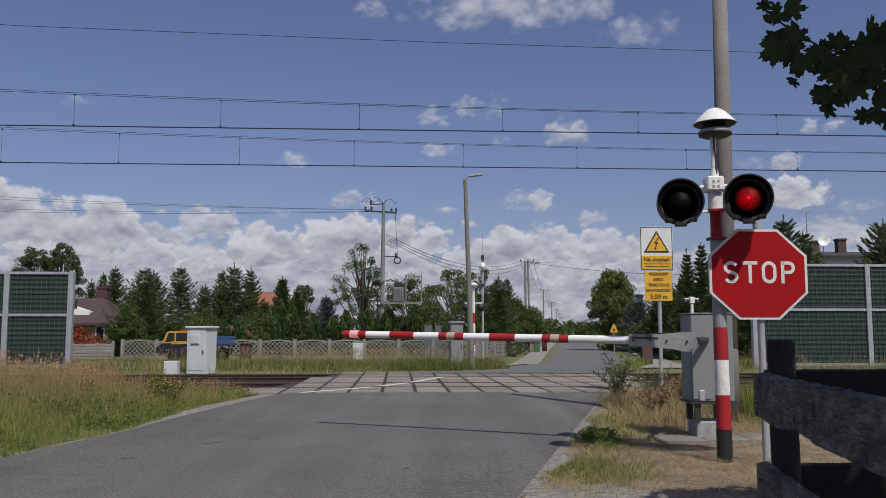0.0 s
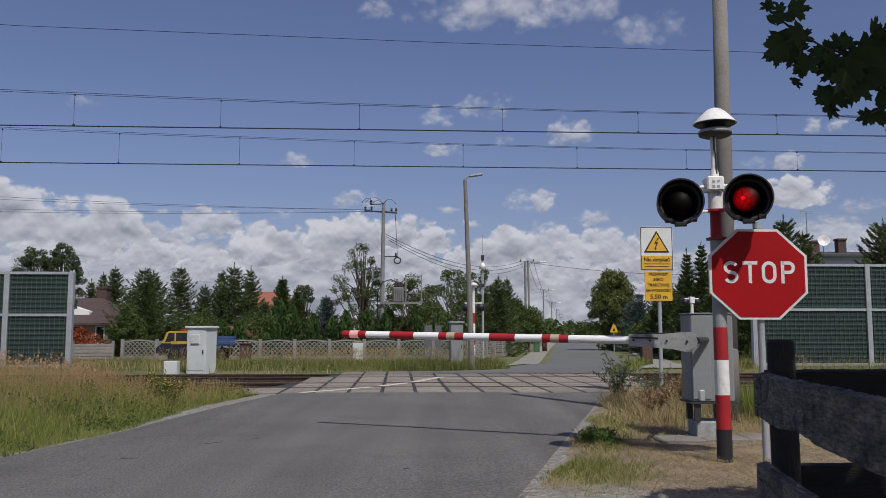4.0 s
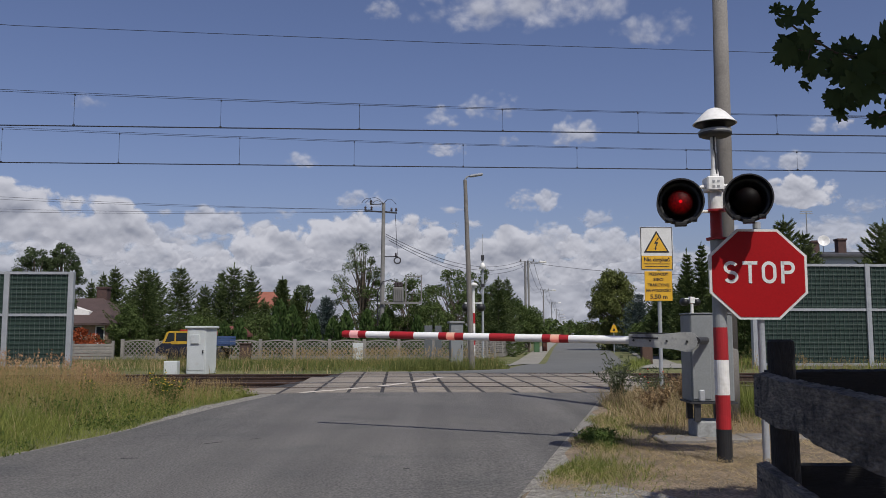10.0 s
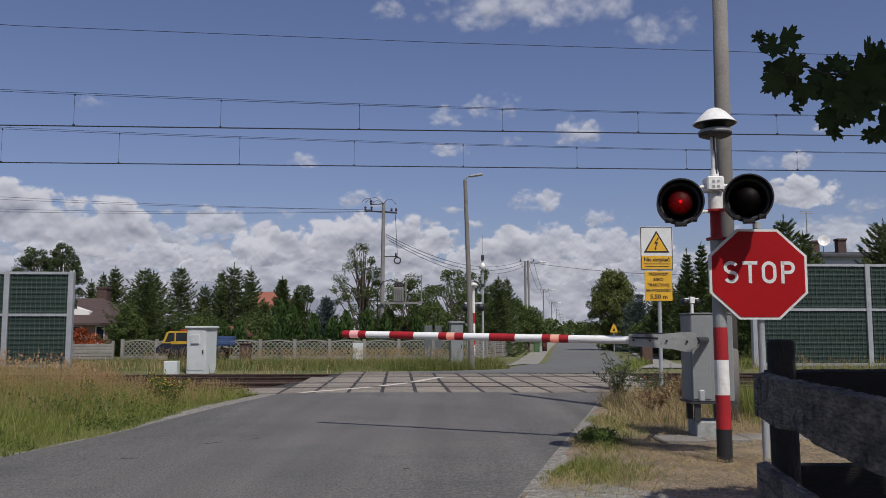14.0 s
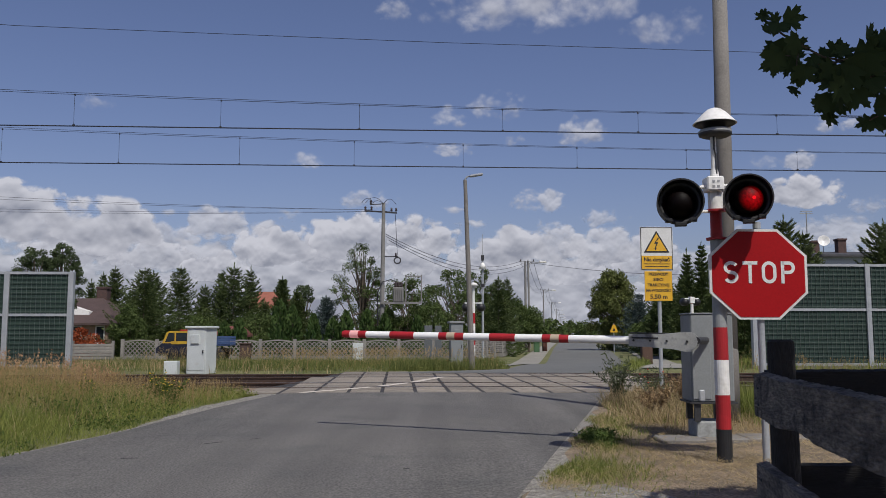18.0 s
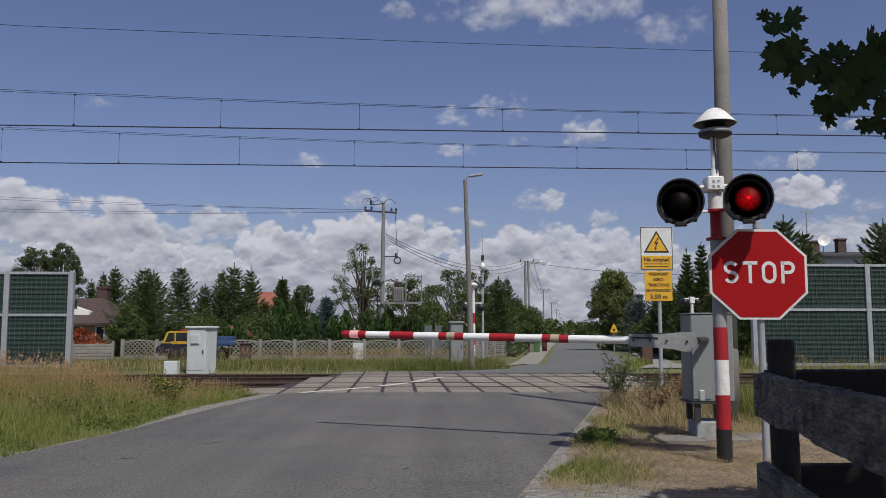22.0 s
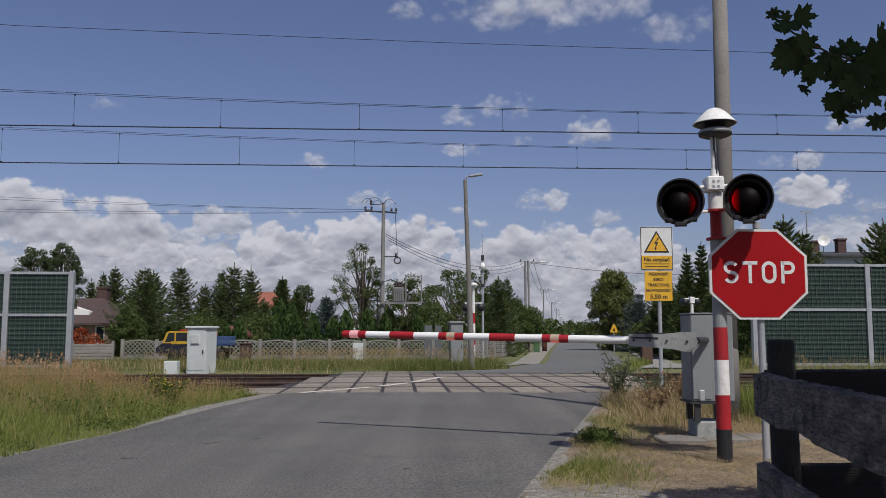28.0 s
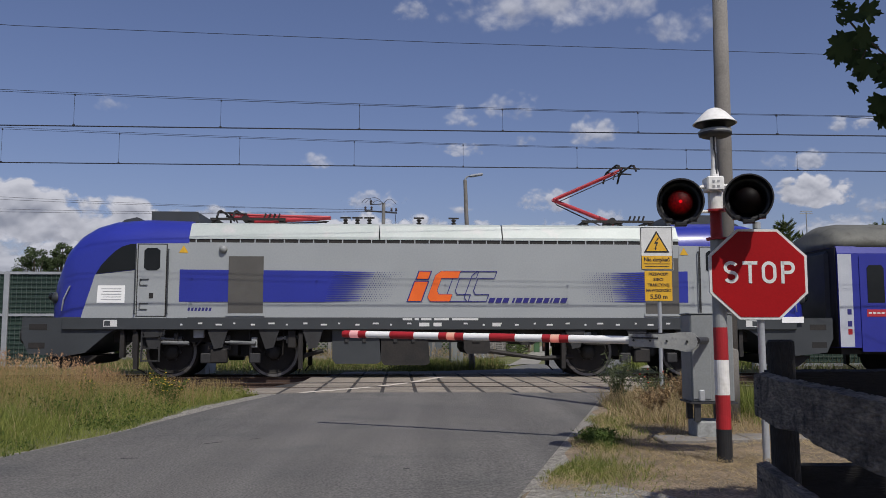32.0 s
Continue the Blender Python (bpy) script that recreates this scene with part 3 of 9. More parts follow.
def signal_head(parent, x, y, z, turn, which, r=0.215, lit=True):
    h = part("signal_head", lathe(bmesh.new(), [(0, 0.17), (0.09, 0.165), (0.16, 0.12), (r * 0.93, 0.03), (r, 0.0), (r, -0.025), (r * 0.80, -0.03), (r * 0.78, 0.03), (0.0, 0.05)], 28, pose(0, 0, 0, -90)), M_BLACK, parent, "black round signal lamp head", True)
    h.matrix_basis = pose(x, y, z, 0, 0, turn)
    v = part("visor", arc_visor(bmesh.new(), r + 0.006, 0.17, 0.012, -58, 238, 40), M_BLACK, h)
    v.location = (0, 0.03, 0)
    for a in (-58, 238):
        c, s = math.cos(radians(a)) * r, math.sin(radians(a)) * r
        part("clip", box(bmesh.new(), c - 0.03, c + 0.03, -0.13, -0.06, s - 0.012, s + 0.018, 0.004), M_BLACK, h)
    part("drain_lip", box(bmesh.new(), -0.05, 0.05, -0.06, 0.0, -r - 0.012, -r + 0.02, 0.005), M_BLACK, h)
    if lit:
        g = globe(r * 0.66, M_LENS_LEFT if which == "left" else M_LENS_RIGHT, h, pose(0, 0.0, 0))
        LAMPS[which].append(g)
    else:
        bm = bmesh.new()
        bmesh.ops.create_uvsphere(bm, u_segments=16, v_segments=8, radius=0.12, matrix=Matrix.Diagonal((1, 0.4, 1, 1)))
        part("lens", bm, mat("dark_lens", (0.05, 0.006, 0.006), rough=0.2, bump=0), h)
    return h


def crossing_signal(x, y, facing, label, lit):
    s = thing("crossing_signal", label, "railway signal", pose(x, y, float(hz(x, y)), 0, -0.35, facing), "crossing signals")
    # bands from the base up; the long middle one is grey
    for z0, z1, r0, r1, m, lb in ((0.0, 0.28, 0.066, 0.065, M_BLACK, "black base band"), (0.28, 0.57, 0.063, 0.062, M_REDPAINT, "red band"), (0.57, 0.87, 0.062, 0.061, M_WHITE, "white band"), (0.87, 1.15, 0.061, 0.06, M_REDPAINT, "red band"),
                                  (1.15, 1.92, 0.06, 0.057, M_STEEL, "grey middle band"), (1.92, 2.17, 0.052, 0.05, M_REDPAINT, "red band"), (2.17, 2.34, 0.062, 0.064, M_WHITE, "white collar"), (2.34, 2.54, 0.062, 0.032, M_WHITE, "white tapered neck"), (2.54, 2.90, 0.025, 0.025, M_WHITE, "pale tube")):
        part("post", bar(bmesh.new(), (0, 0, z0), (0, 0, z1), r0, r1, 20), m, s, lb, False)
    part("flange", bar(bmesh.new(), (0, 0, 2.165), (0, 0, 2.185), 0.085, 0.085, 18), M_REDPAINT, s)
    part("flange", bar(bmesh.new(), (0, 0, 1.915), (0, 0, 1.935), 0.09, 0.09, 18), M_REDPAINT, s)
    bm = bmesh.new()
    tube(bm, [(0.01, -0.035, 2.50), (0.012, -0.034, 2.66), (-0.005, -0.034, 2.72), (-0.004, -0.034, 2.88)], 0.008, 6)
    part("bell_cable", bm, M_DARK, s, "thin dark cable to the bell")
    bm = bmesh.new()
    box(bm, -0.095, 0.055, -0.10, 0.06, 2.34, 2.47, 0.012)
    jb = part("junction_box", bm, M_WHITE, s, "white junction box")
    for dx in (-0.04, 0.0):
        for dz in (-0.025, 0.02):
            part("marking", box(bmesh.new(), dx - 0.012, dx + 0.012, -0.103, -0.1, 2.405 + dz - 0.012, 2.405 + dz + 0.008), M_STEEL, jb, "faded grey marking")
    bm = bmesh.new()
    bar(bm, (-0.32, -0.17, 2.32), (-0.06, 0, 2.40), 0.018)
    bar(bm, (0.22, -0.18, 2.34), (0.06, 0, 2.40), 0.018)
    bar(bm, (-0.32, -0.17, 2.14), (-0.05, 0, 2.17), 0.014)
    part("arm", bm, M_WHITE, s)
    signal_head(s, -0.3925, -0.28, 2.200, -13, "left", 0.188, lit=lit)
    signal_head(s, 0.183, -0.29, 2.2275, -17, "right", 0.195, lit=lit)
    bell = part("bell_hood", lathe(bmesh.new(), [(0, 0.146), (0.025, 0.144), (0.06, 0.131), (0.10, 0.10), (0.145, 0.052), (0.188, 0.006), (0.191, 0.0), (0.184, 0.0), (0.14, 0.045), (0, 0.08)], 32, pose(0.02, 0, 2.955)), M_WHITE, s, "white bell hood", True)
    part("hood_underside", lathe(bmesh.new(), [(0, 0.06), (0.12, 0.045), (0.178, 0.002), (0.172, -0.006), (0.11, 0.01), (0.09, -0.05), (0, -0.05)], 28, pose(0.02, 0, 2.952)), M_BLACK, bell, "dark underside of the hood", True)
    part("bell", lathe(bmesh.new(), [(0, 0.0), (0.10, 0.0), (0.14, 0.015), (0.145, 0.035), (0.135, 0.045), (0.07, 0.06), (0.06, 0.11), (0, 0.12)], 28, pose(0.02, 0, 2.835)), M_DARK, bell, "dark bell under the hood", True)
    part("bell_rim", lathe(bmesh.new(), [(0.10, 0.03), (0.146, 0.03), (0.145, 0.045), (0.125, 0.062), (0.08, 0.066), (0.10, 0.03)], 28, pose(0.02, 0, 2.842)), M_STEEL, bell, "grey ring")
    return s


main_signal = crossing_signal(2.42, 7.46, 0, "red and white striped crossing signal post with two lamps and bell", True)


def octagon(r, tall=1.0):
    return [(r * math.cos(radians(22.5 + 45 * i)), tall * r * math.sin(radians(22.5 + 45 * i))) for i in range(8)]


def stop_sign(x, y, z):
    s = thing("stop_sign", "red octagonal stop sign with white letters on grey post", "traffic sign", pose(x, y, 0, 0, 0, 3))
    R, tall = 0.433 / math.cos(radians(22.5)), 0.905
    part("backing", plate(bmesh.new(), octagon(R, tall), 0.02, pose(0, 0, z)), M_SIGNWHITE, s, "white rim of the sign plate")
    face = part("face", plate(bmesh.new(), octagon(R - 0.026, tall), 0.004, pose(0, -0.0045, z)), M_SIGNRED, s, "red reflective face")
    cu_x = -0.245
    for ch, w in (("S", 0.128), ("T", 0.132), ("O", 0.13), ("P", 0.125)):
        part("letter", letter(ch, w, 0.192, 0.029), M_SIGNWHITE, face).matrix_basis = pose(cu_x, -0.0075, z + 0.015)
        cu_x += 0.168
    bm = bmesh.new()
    bar(bm, (0.035, 0.05, 0), (0.02, 0.05, z + 0.46), 0.03, 0.03, 16)
    bar(bm, (0.02, 0.05, z + 0.405), (0.02, 0.05, z + 0.455), 0.034, 0.034, 16)
    part("post", bm, M_GALV, s, "grey steel post")
    for dz in (-0.2, 0.2):
        part("clamp", box(bmesh.new(), -0.05, 0.09, 0.018, 0.09, z + dz - 0.015, z + dz + 0.015, 0.003), M_GALV, s)


def stroke(bm, pts, w, depth=0.004):
    """A lettering stroke of even width along pts in x and z."""
    L, Rr = [], []
    for i, p in enumerate(pts):
        a = Vector(pts[max(0, i - 1)])
        b = Vector(pts[min(len(pts) - 1, i + 1)])
        d = (b - a).normalized()
        nrm = Vector((-d.y, d.x)) * w / 2
        L.append(Vector(p) + nrm)
        Rr.append(Vector(p) - nrm)
    for i in range(len(pts) - 1):
        q = [L[i], L[i + 1], Rr[i + 1], Rr[i]]
        f = [bm.verts.new((v.x, 0, v.y)) for v in q]
        bm.faces.new(f)
    return bm


def arc(cx, cz, rx, rz, a0, a1, n=14):
    return [(cx + rx * math.cos(radians(a0 + (a1 - a0) * i / n)), cz + rz * math.sin(radians(a0 + (a1 - a0) * i / n))) for i in range(n + 1)]


def letter(ch, w, h, t=0.033):
    """A capital in road-sign style, centred, facing -y."""
    bm = bmesh.new()
    a, b = w / 2 - t / 2, h / 2 - t / 2
    if ch == "T":
        stroke(bm, [(-a - t / 2, b), (a + t / 2, b)], t)
        stroke(bm, [(0, b), (0, -b - t / 2)], t)
    elif ch == "P":
        stroke(bm, [(-a, b + t / 2), (-a, -b - t / 2)], t)
        q = b / 2
        stroke(bm, [(-a, b), (a - q, b)] + arc(a - q, b - q, q, q, 90, -90) + [(a - q, b - 2 * q), (-a, b - 2 * q)], t)
    elif ch == "O":
        q = a
        stroke(bm, arc(0, b - q, q, q, 0, 180) + arc(0, -b + q, q, q, 180, 360) + [(q, b - q), (q, b - q + 0.005)], t)
    elif ch == "S":
        q = b / 2
        stroke(bm, arc(0, q, a, q, 25, 90, 8) + arc(0, q, a, q, 90, 250, 12)[1:] + arc(0, -q, a, q, 70, -90, 12)[1:] + arc(0, -q, a, q, -90, -155, 8)[1:], t)
    bmesh.ops.recalc_face_normals(bm, faces=bm.faces)
    return bm


stop_sign(2.731, 7.37, 1.609)


def high_voltage_sign():
    s = thing("warning_sign", "yellow and white high-voltage warning signs on grey post", "warning sign", pose(4.02, 15.7, 0, 0, 0, 2))
    bm = bmesh.new()
    bar(bm, (-0.03, 0.04, -0.1), (-0.03, 0.04, 2.95), 0.036, 0.036, 12)
    part("post", bm, M_GALV, s, "grey steel post")
    bm = bmesh.new()
    box(bm, -0.38, 0.23, -0.012, 0.0, 2.25, 3.06, 0.004)
    top = part("upper_board", bm, M_SIGNWHITE, s, "white board with a dark border")
    bm = bmesh.new()
    for a, b in (((-0.365, 2.265), (0.215, 2.265)), ((0.215, 2.265), (0.215, 3.045)), ((0.215, 3.045), (-0.365, 3.045)), ((-0.365, 3.045), (-0.365, 2.265))):
        stroke(bm, [a, b], 0.012)
    o = part("border", bm, M_BLACK, top)
    o.location = (0, -0.015, 0)
    bm = bmesh.new()
    box(bm, -0.355, 0.205, -0.0155, -0.0125, 2.28, 2.52)
    part("yellow_field", bm, M_YELLOW, top, "yellow field with black lettering")
    bm = bmesh.new()
    plate(bm, [(-0.315, 2.58), (0.165, 2.58), (-0.075, 2.99)], 0.003, pose(0, -0.0165, 0))
    part("triangle_rim", bm, M_BLACK, top, "black triangle outline")
    bm = bmesh.new()
    plate(bm, [(-0.268, 2.61), (0.118, 2.61), (-0.075, 2.935)], 0.003, pose(0, -0.0205, 0))
    part("triangle", bm, M_YELLOW, top, "yellow triangle")
    bm = bmesh.new()
    plate(bm, [(-0.05, 2.86), (-0.125, 2.745), (-0.085, 2.745), (-0.11, 2.655), (-0.13, 2.66), (-0.095, 2.625), (-0.07, 2.675), (-0.09, 2.668), (-0.045, 2.775), (-0.088, 2.775), (-0.02, 2.855)], 0.002, pose(0, -0.0235, 0))
    part("lightning_bolt", bm, M_BLACK, top)
    words("lettering", "Nie dotyka\u0107", 0.10, M_BLACK, top, pose(-0.075, -0.018, 2.45), 0.48)
    bm = bmesh.new()
    box(bm, -0.32, 0.17, -0.0175, -0.016, 2.365, 2.378)
    box(bm, -0.30, 0.15, -0.0175, -0.016, 2.318, 2.330)
    part("small_print", bm, M_BLACK, top)
    bm = bmesh.new()
    box(bm, -0.31, 0.20, -0.012, 0.0, 1.69, 2.235, 0.004)
    low = part("lower_board", bm, M_YELLOW, s, "yellow board with black lettering")
    for k, (t, w, hgt) in enumerate((("PRZEWODY", 0.36, 0.075), ("SIECI", 0.18, 0.075), ("TRAKCYJNEJ", 0.40, 0.075), ("NA WYSOKO\u015aCI", 0.46, 0.075), ("5,50 m", 0.32, 0.11))):
        words("lettering", t, hgt, M_BLACK, low, pose(-0.055, -0.0145, (2.18, 2.08, 1.98, 1.88, 1.765)[k]), w, 0.002)
    for z in (2.0, 2.8):
        part("clamp", box(bmesh.new(), -0.09, 0.03, 0.0, 0.085, z, z + 0.03), M_GALV, s)


high_voltage_sign()


def concrete_pole(x, y, h, r0, r1, lean, label, square=False):
    p = thing("concrete_pole", label, "utility pole", pose(x, y, float(hz(x, y)) - 0.05))
    bm = bmesh.new()
    bar(bm, (0, 0, 0), (lean, 0, h), r0, r1, 8 if square else 20)
    part("shaft", bm, M_CONCRETE, p, "", not square)
    return p


pole = concrete_pole(3.585, 10.8, 7.1, 0.118, 0.085, 0.05, "tall tapered grey concrete pole beside the signal")
part("foot_sleeve", lathe(bmesh.new(), [(0.0, 0.0), (0.124, 0.0), (0.122, 0.93), (0.112, 0.98), (0.0, 0.99)], 20), M_CONCRETE, pole, "slightly wider weathered concrete foot", True)


# ---- the barrier ----
M_BRACKET = mat("bracket_steel", (0.36, 0.365, 0.35), (0.29, 0.295, 0.285), 0.6, 0.1, scale=4, fine=40, bump=0.08, dirt=(0.15, 0.145, 0.14), grain=0.1)


def barrier():
    A, B = Vector((2.43, 8.25, 1.027)), Vector((-1.145, 9.88, 1.098))
    d = B - A
    turn = math.degrees(math.atan2(d.y, d.x))
    rise = math.degrees(math.asin(d.z / d.length))
    g = thing("crossing_barrier", "closed railway barrier with red and white striped boom", "barrier", pose(A.x, A.y, 0, 0, 0, turn - 180))
    # boom runs along local -x from the pivot
    tilt = pose(0, 0, 1.02, 0, rise, 0)
    bm = bmesh.new()
    bar(bm, (-0.60, 0, 0), (-3.92, 0, 0), 0.0405, 0.0385, 20)
    boom = part("boom", bm, mat("boom_white", (0.80, 0.79, 0.77), (0.76, 0.75, 0.73), 0.4, scale=3, fine=30, bump=0.02, grain=0.03), g, "white boom tube")
    boom.matrix_basis = tilt
    for a, b in ((1.254, 1.535), (1.831, 2.119), (2.417, 2.712), (3.016, 3.315), (3.622, 3.92)):
        bm = bmesh.new()
        bar(bm, (-a, 0, 0), (-b, 0, 0), 0.0416, 0.0410, 20)
        part("red_band", bm, M_REDPAINT, boom, "red reflective band")
    part("end_cap", bar(bmesh.new(), (-3.915, 0, 0), (-3.935, 0, 0), 0.041, 0.036, 20), M_REDPAINT, boom, "red end cap")
    for a, b, mt, key in ((1.353, 1.444, M_BOOMLAMP, "boom"), (2.522, 2.616, M_BOOMLAMP, "boom"), (3.722, 3.831, M_TIPLAMP, "")):
        h = (b - a) / 2
        ob = part("boom_lamp", bar(bmesh.new(), (-h, 0, 0), (h, 0, 0), 0.0435, 0.0435, 24), mt, boom, "small red warning lamp on the boom")
        ob.matrix_basis = pose(-(a + b) / 2, 0, 0)
        if key:
            LAMPS[key].append(ob)
    # bracket arm with rounded end
    out = [(-0.63, -0.058), (-0.63, 0.062), (-0.35, 0.062), (-0.12, 0.088)] + arc(-0.07, -0.005, 0.096, 0.096, 80, -100, 14) + [(-0.2, -0.078), (-0.45, -0.062)]
    for y0, nm in ((-0.075, "bracket"), (0.062, "bracket")):
        o = part(nm, plate(bmesh.new(), out, 0.012, pose(0, y0, 0)), M_BRACKET, g, "grey steel boom bracket")
        o.matrix_basis = tilt
    bm = bmesh.new()
    box(bm, -0.62, -0.10, -0.06, 0.06, 0.066, 0.078)
    box(bm, -0.60, -0.34, -0.083, -0.075, 0.018, 0.034, 0.003)
    for x in (-0.58, -0.42, -0.26, -0.07):
        bar(bm, (x, -0.086, 0.0), (x, 0.086, 0.0), 0.011, 0.011, 8)
    o = part("bracket_bolts", bm, M_DARK, g)
    o.matrix_basis = tilt
    part("pivot_shaft", bar(bmesh.new(), (0, 0.05, 1.027), (0, 0.72, 1.027), 0.035, 0.035, 14), M_DARK, g, "dark pivot shaft")
    # drive cabinet
    bm = bmesh.new()
    box(bm, -0.10, 0.34, 0.09, 0.53, 0.39, 1.30, 0.015)
    c = part("drive_cabinet", bm, M_PEDESTAL, g, "grey steel drive cabinet")
    c.matrix_basis = pose(-0.024, 0.632, 0, 0, 0, 22)
    bm = bmesh.new()
    box(bm, -0.09, 0.10, 0.078, 0.09, 0.42, 1.0, 0.006)
    part("cover_plate", bm, M_PEDESTAL, c)
    bm = bmesh.new()
    box(bm, -0.11, 0.35, 0.08, 0.54, 1.298, 1.312, 0.004)
    part("lid", bm, M_PEDESTAL, c)
    bm = bmesh.new()
    box(bm, -0.03, 0.03, 0.06, 0.078, 0.40, 0.52, 0.01)
    part("lock_cover", bm, M_GALV, c)
    bm = bmesh.new()
    for x in (-0.04, 0.25):
        for y in (0.13, 0.46):
            box(bm, x - 0.03, x + 0.03, y - 0.03, y + 0.03, 0.19, 0.39)
    box(bm, -0.12, 0.36, 0.07, 0.55, 0.375, 0.392)
    part("stand", bm, M_DARK, c, "dark steel stand")
    bm = bmesh.new()
    box(bm, -0.05, 0.27, 0.12, 0.5, -0.1, 0.19, 0.01)
    part("footing", bm, mat("footing_grey", (0.30, 0.31, 0.30), (0.25, 0.255, 0.25), 0.85, fine=40, bump=0.08, dirt=(0.2, 0.2, 0.19)), g, "grey concrete footing").matrix_basis = pose(-0.024, 0.632, 0, 0, 0, 22)


barrier()
bm = bmesh.new()
for i in range(4):
    box(bm, 2.2 + i * 0.46, 2.2 + i * 0.46 + 0.45, 8.72 + i * 0.06, 9.15 + i * 0.06, -0.04, 0.035, 0.012)
tagged(part("paving_slabs", bm, M_CONCRETE), "row of grey concrete slabs by the barrier drive", "paving", kind="structure")


# ---- wooden fence beside the camera ----
def rough_board(a, b, h, t, seed, nick=0.007, wane=None):
    """A sawn plank from a to b with uneven edges; wane: extra height of its middle."""
    rng = random.Random(seed)
    a, b = Vector(a), Vector(b)
    d = (b - a)
    k = 150
    side = Vector((0, 0, 1)).cross(d.normalized()) * t / 2
    bm = bmesh.new()
    rows = []
    for i in range(k + 1):
        u = i / k
        c = a + d * u
        drift = 0.0015 * math.sin(u * 11 + seed) + 0.001 * math.sin(u * 43 + seed * 2)
        chip = 0.008 * max(0.0, math.sin(u * 29 + seed) * math.sin(u * 13 + 2 * seed) - 0.45)
        end = 1.0 if 0 < i < k else 4.0
        up = h / 2 + drift - chip + rng.uniform(-nick, nick) * 0.35 * end
        dn = -h / 2 + rng.uniform(-nick, nick) * 0.3 * end - (wane or 0) * math.sin(u * 3.1) + 0.006 * math.sin(u * 21 + seed) + 0.004 * math.sin(u * 37)
        rows.append([bm.verts.new(c + side + Vector((0, 0, up))), bm.verts.new(c + side + Vector((0, 0, dn))), bm.verts.new(c - side + Vector((0, 0, dn + 0.006))), bm.verts.new(c - side + Vector((0, 0, up - 0.008)))])
    for p, q in zip(rows, rows[1:]):
        for j in range(4):
            bm.faces.new((p[j], p[(j + 1) % 4], q[(j + 1) % 4], q[j]))
    bm.faces.new(rows[0])
    bm.faces.new(rows[-1][::-1])
    bmesh.ops.recalc_face_normals(bm, faces=bm.faces)
    return bm


def wooden_fence():
    f = thing("wooden_fence", "weathered grey plank fence corner with dark round posts", "fence", pose(0, 0, 0))
    bm = bmesh.new()
    bar(bm, (1.315, 3.32, -0.2), (1.305, 3.32, 1.075), 0.056, 0.05, 18)
    bmesh.ops.bevel(bm, geom=[e for e in bm.edges if all(v.co.z > 1.0 for v in e.verts)], offset=0.008, segments=1, affect="EDGES")
    part("post", bm, M_DARKWOOD, f, "dark round wooden post")
    bm = bmesh.new()
    bar(bm, (0.86, 0.7, -0.2), (0.86, 0.7, 1.07), 0.055, 0.052, 18)
    part("post", bm, M_DARKWOOD, f, "dark round wooden post")
    bm = bmesh.new()
    bar(bm, (3.6, 3.45, -0.2), (3.6, 3.45, 1.05), 0.055, 0.052, 18)
    part("post", bm, M_DARKWOOD, f, "dark round wooden post")
    part("plank", rough_board((1.185, 3.24, 0.872), (0.73, 0.4, 0.872), 0.168, 0.034, 3), M_OLDWOOD, f, "grey split plank with frayed edges")
    part("plank", rough_board((1.185, 3.24, 0.545), (0.73, 0.4, 0.545), 0.17, 0.034, 8), M_OLDWOOD, f, "grey split plank with frayed edges")
    # these two planks carry the tree's shade in their colour
    part("plank", rough_board((1.27, 3.39, 0.865), (3.7, 3.52, 0.865), 0.185, 0.03, 5, 0.004), M_SHADERAIL, f, "plank coloured dark for the maple's shade")
    part("plank", rough_board((1.27, 3.39, 0.50), (3.7, 3.52, 0.50), 0.185, 0.03, 6, 0.004), M_SHADERAIL, f, "plank coloured dark for the maple's shade")
    for z in (0.90, 0.84, 0.57):
        bm = bmesh.new()
        bmesh.ops.create_uvsphere(bm, u_segments=6, v_segments=4, radius=0.006, matrix=pose(1.155, 3.16, z))
        part("nail", bm, M_DARK, f)


wooden_fence()


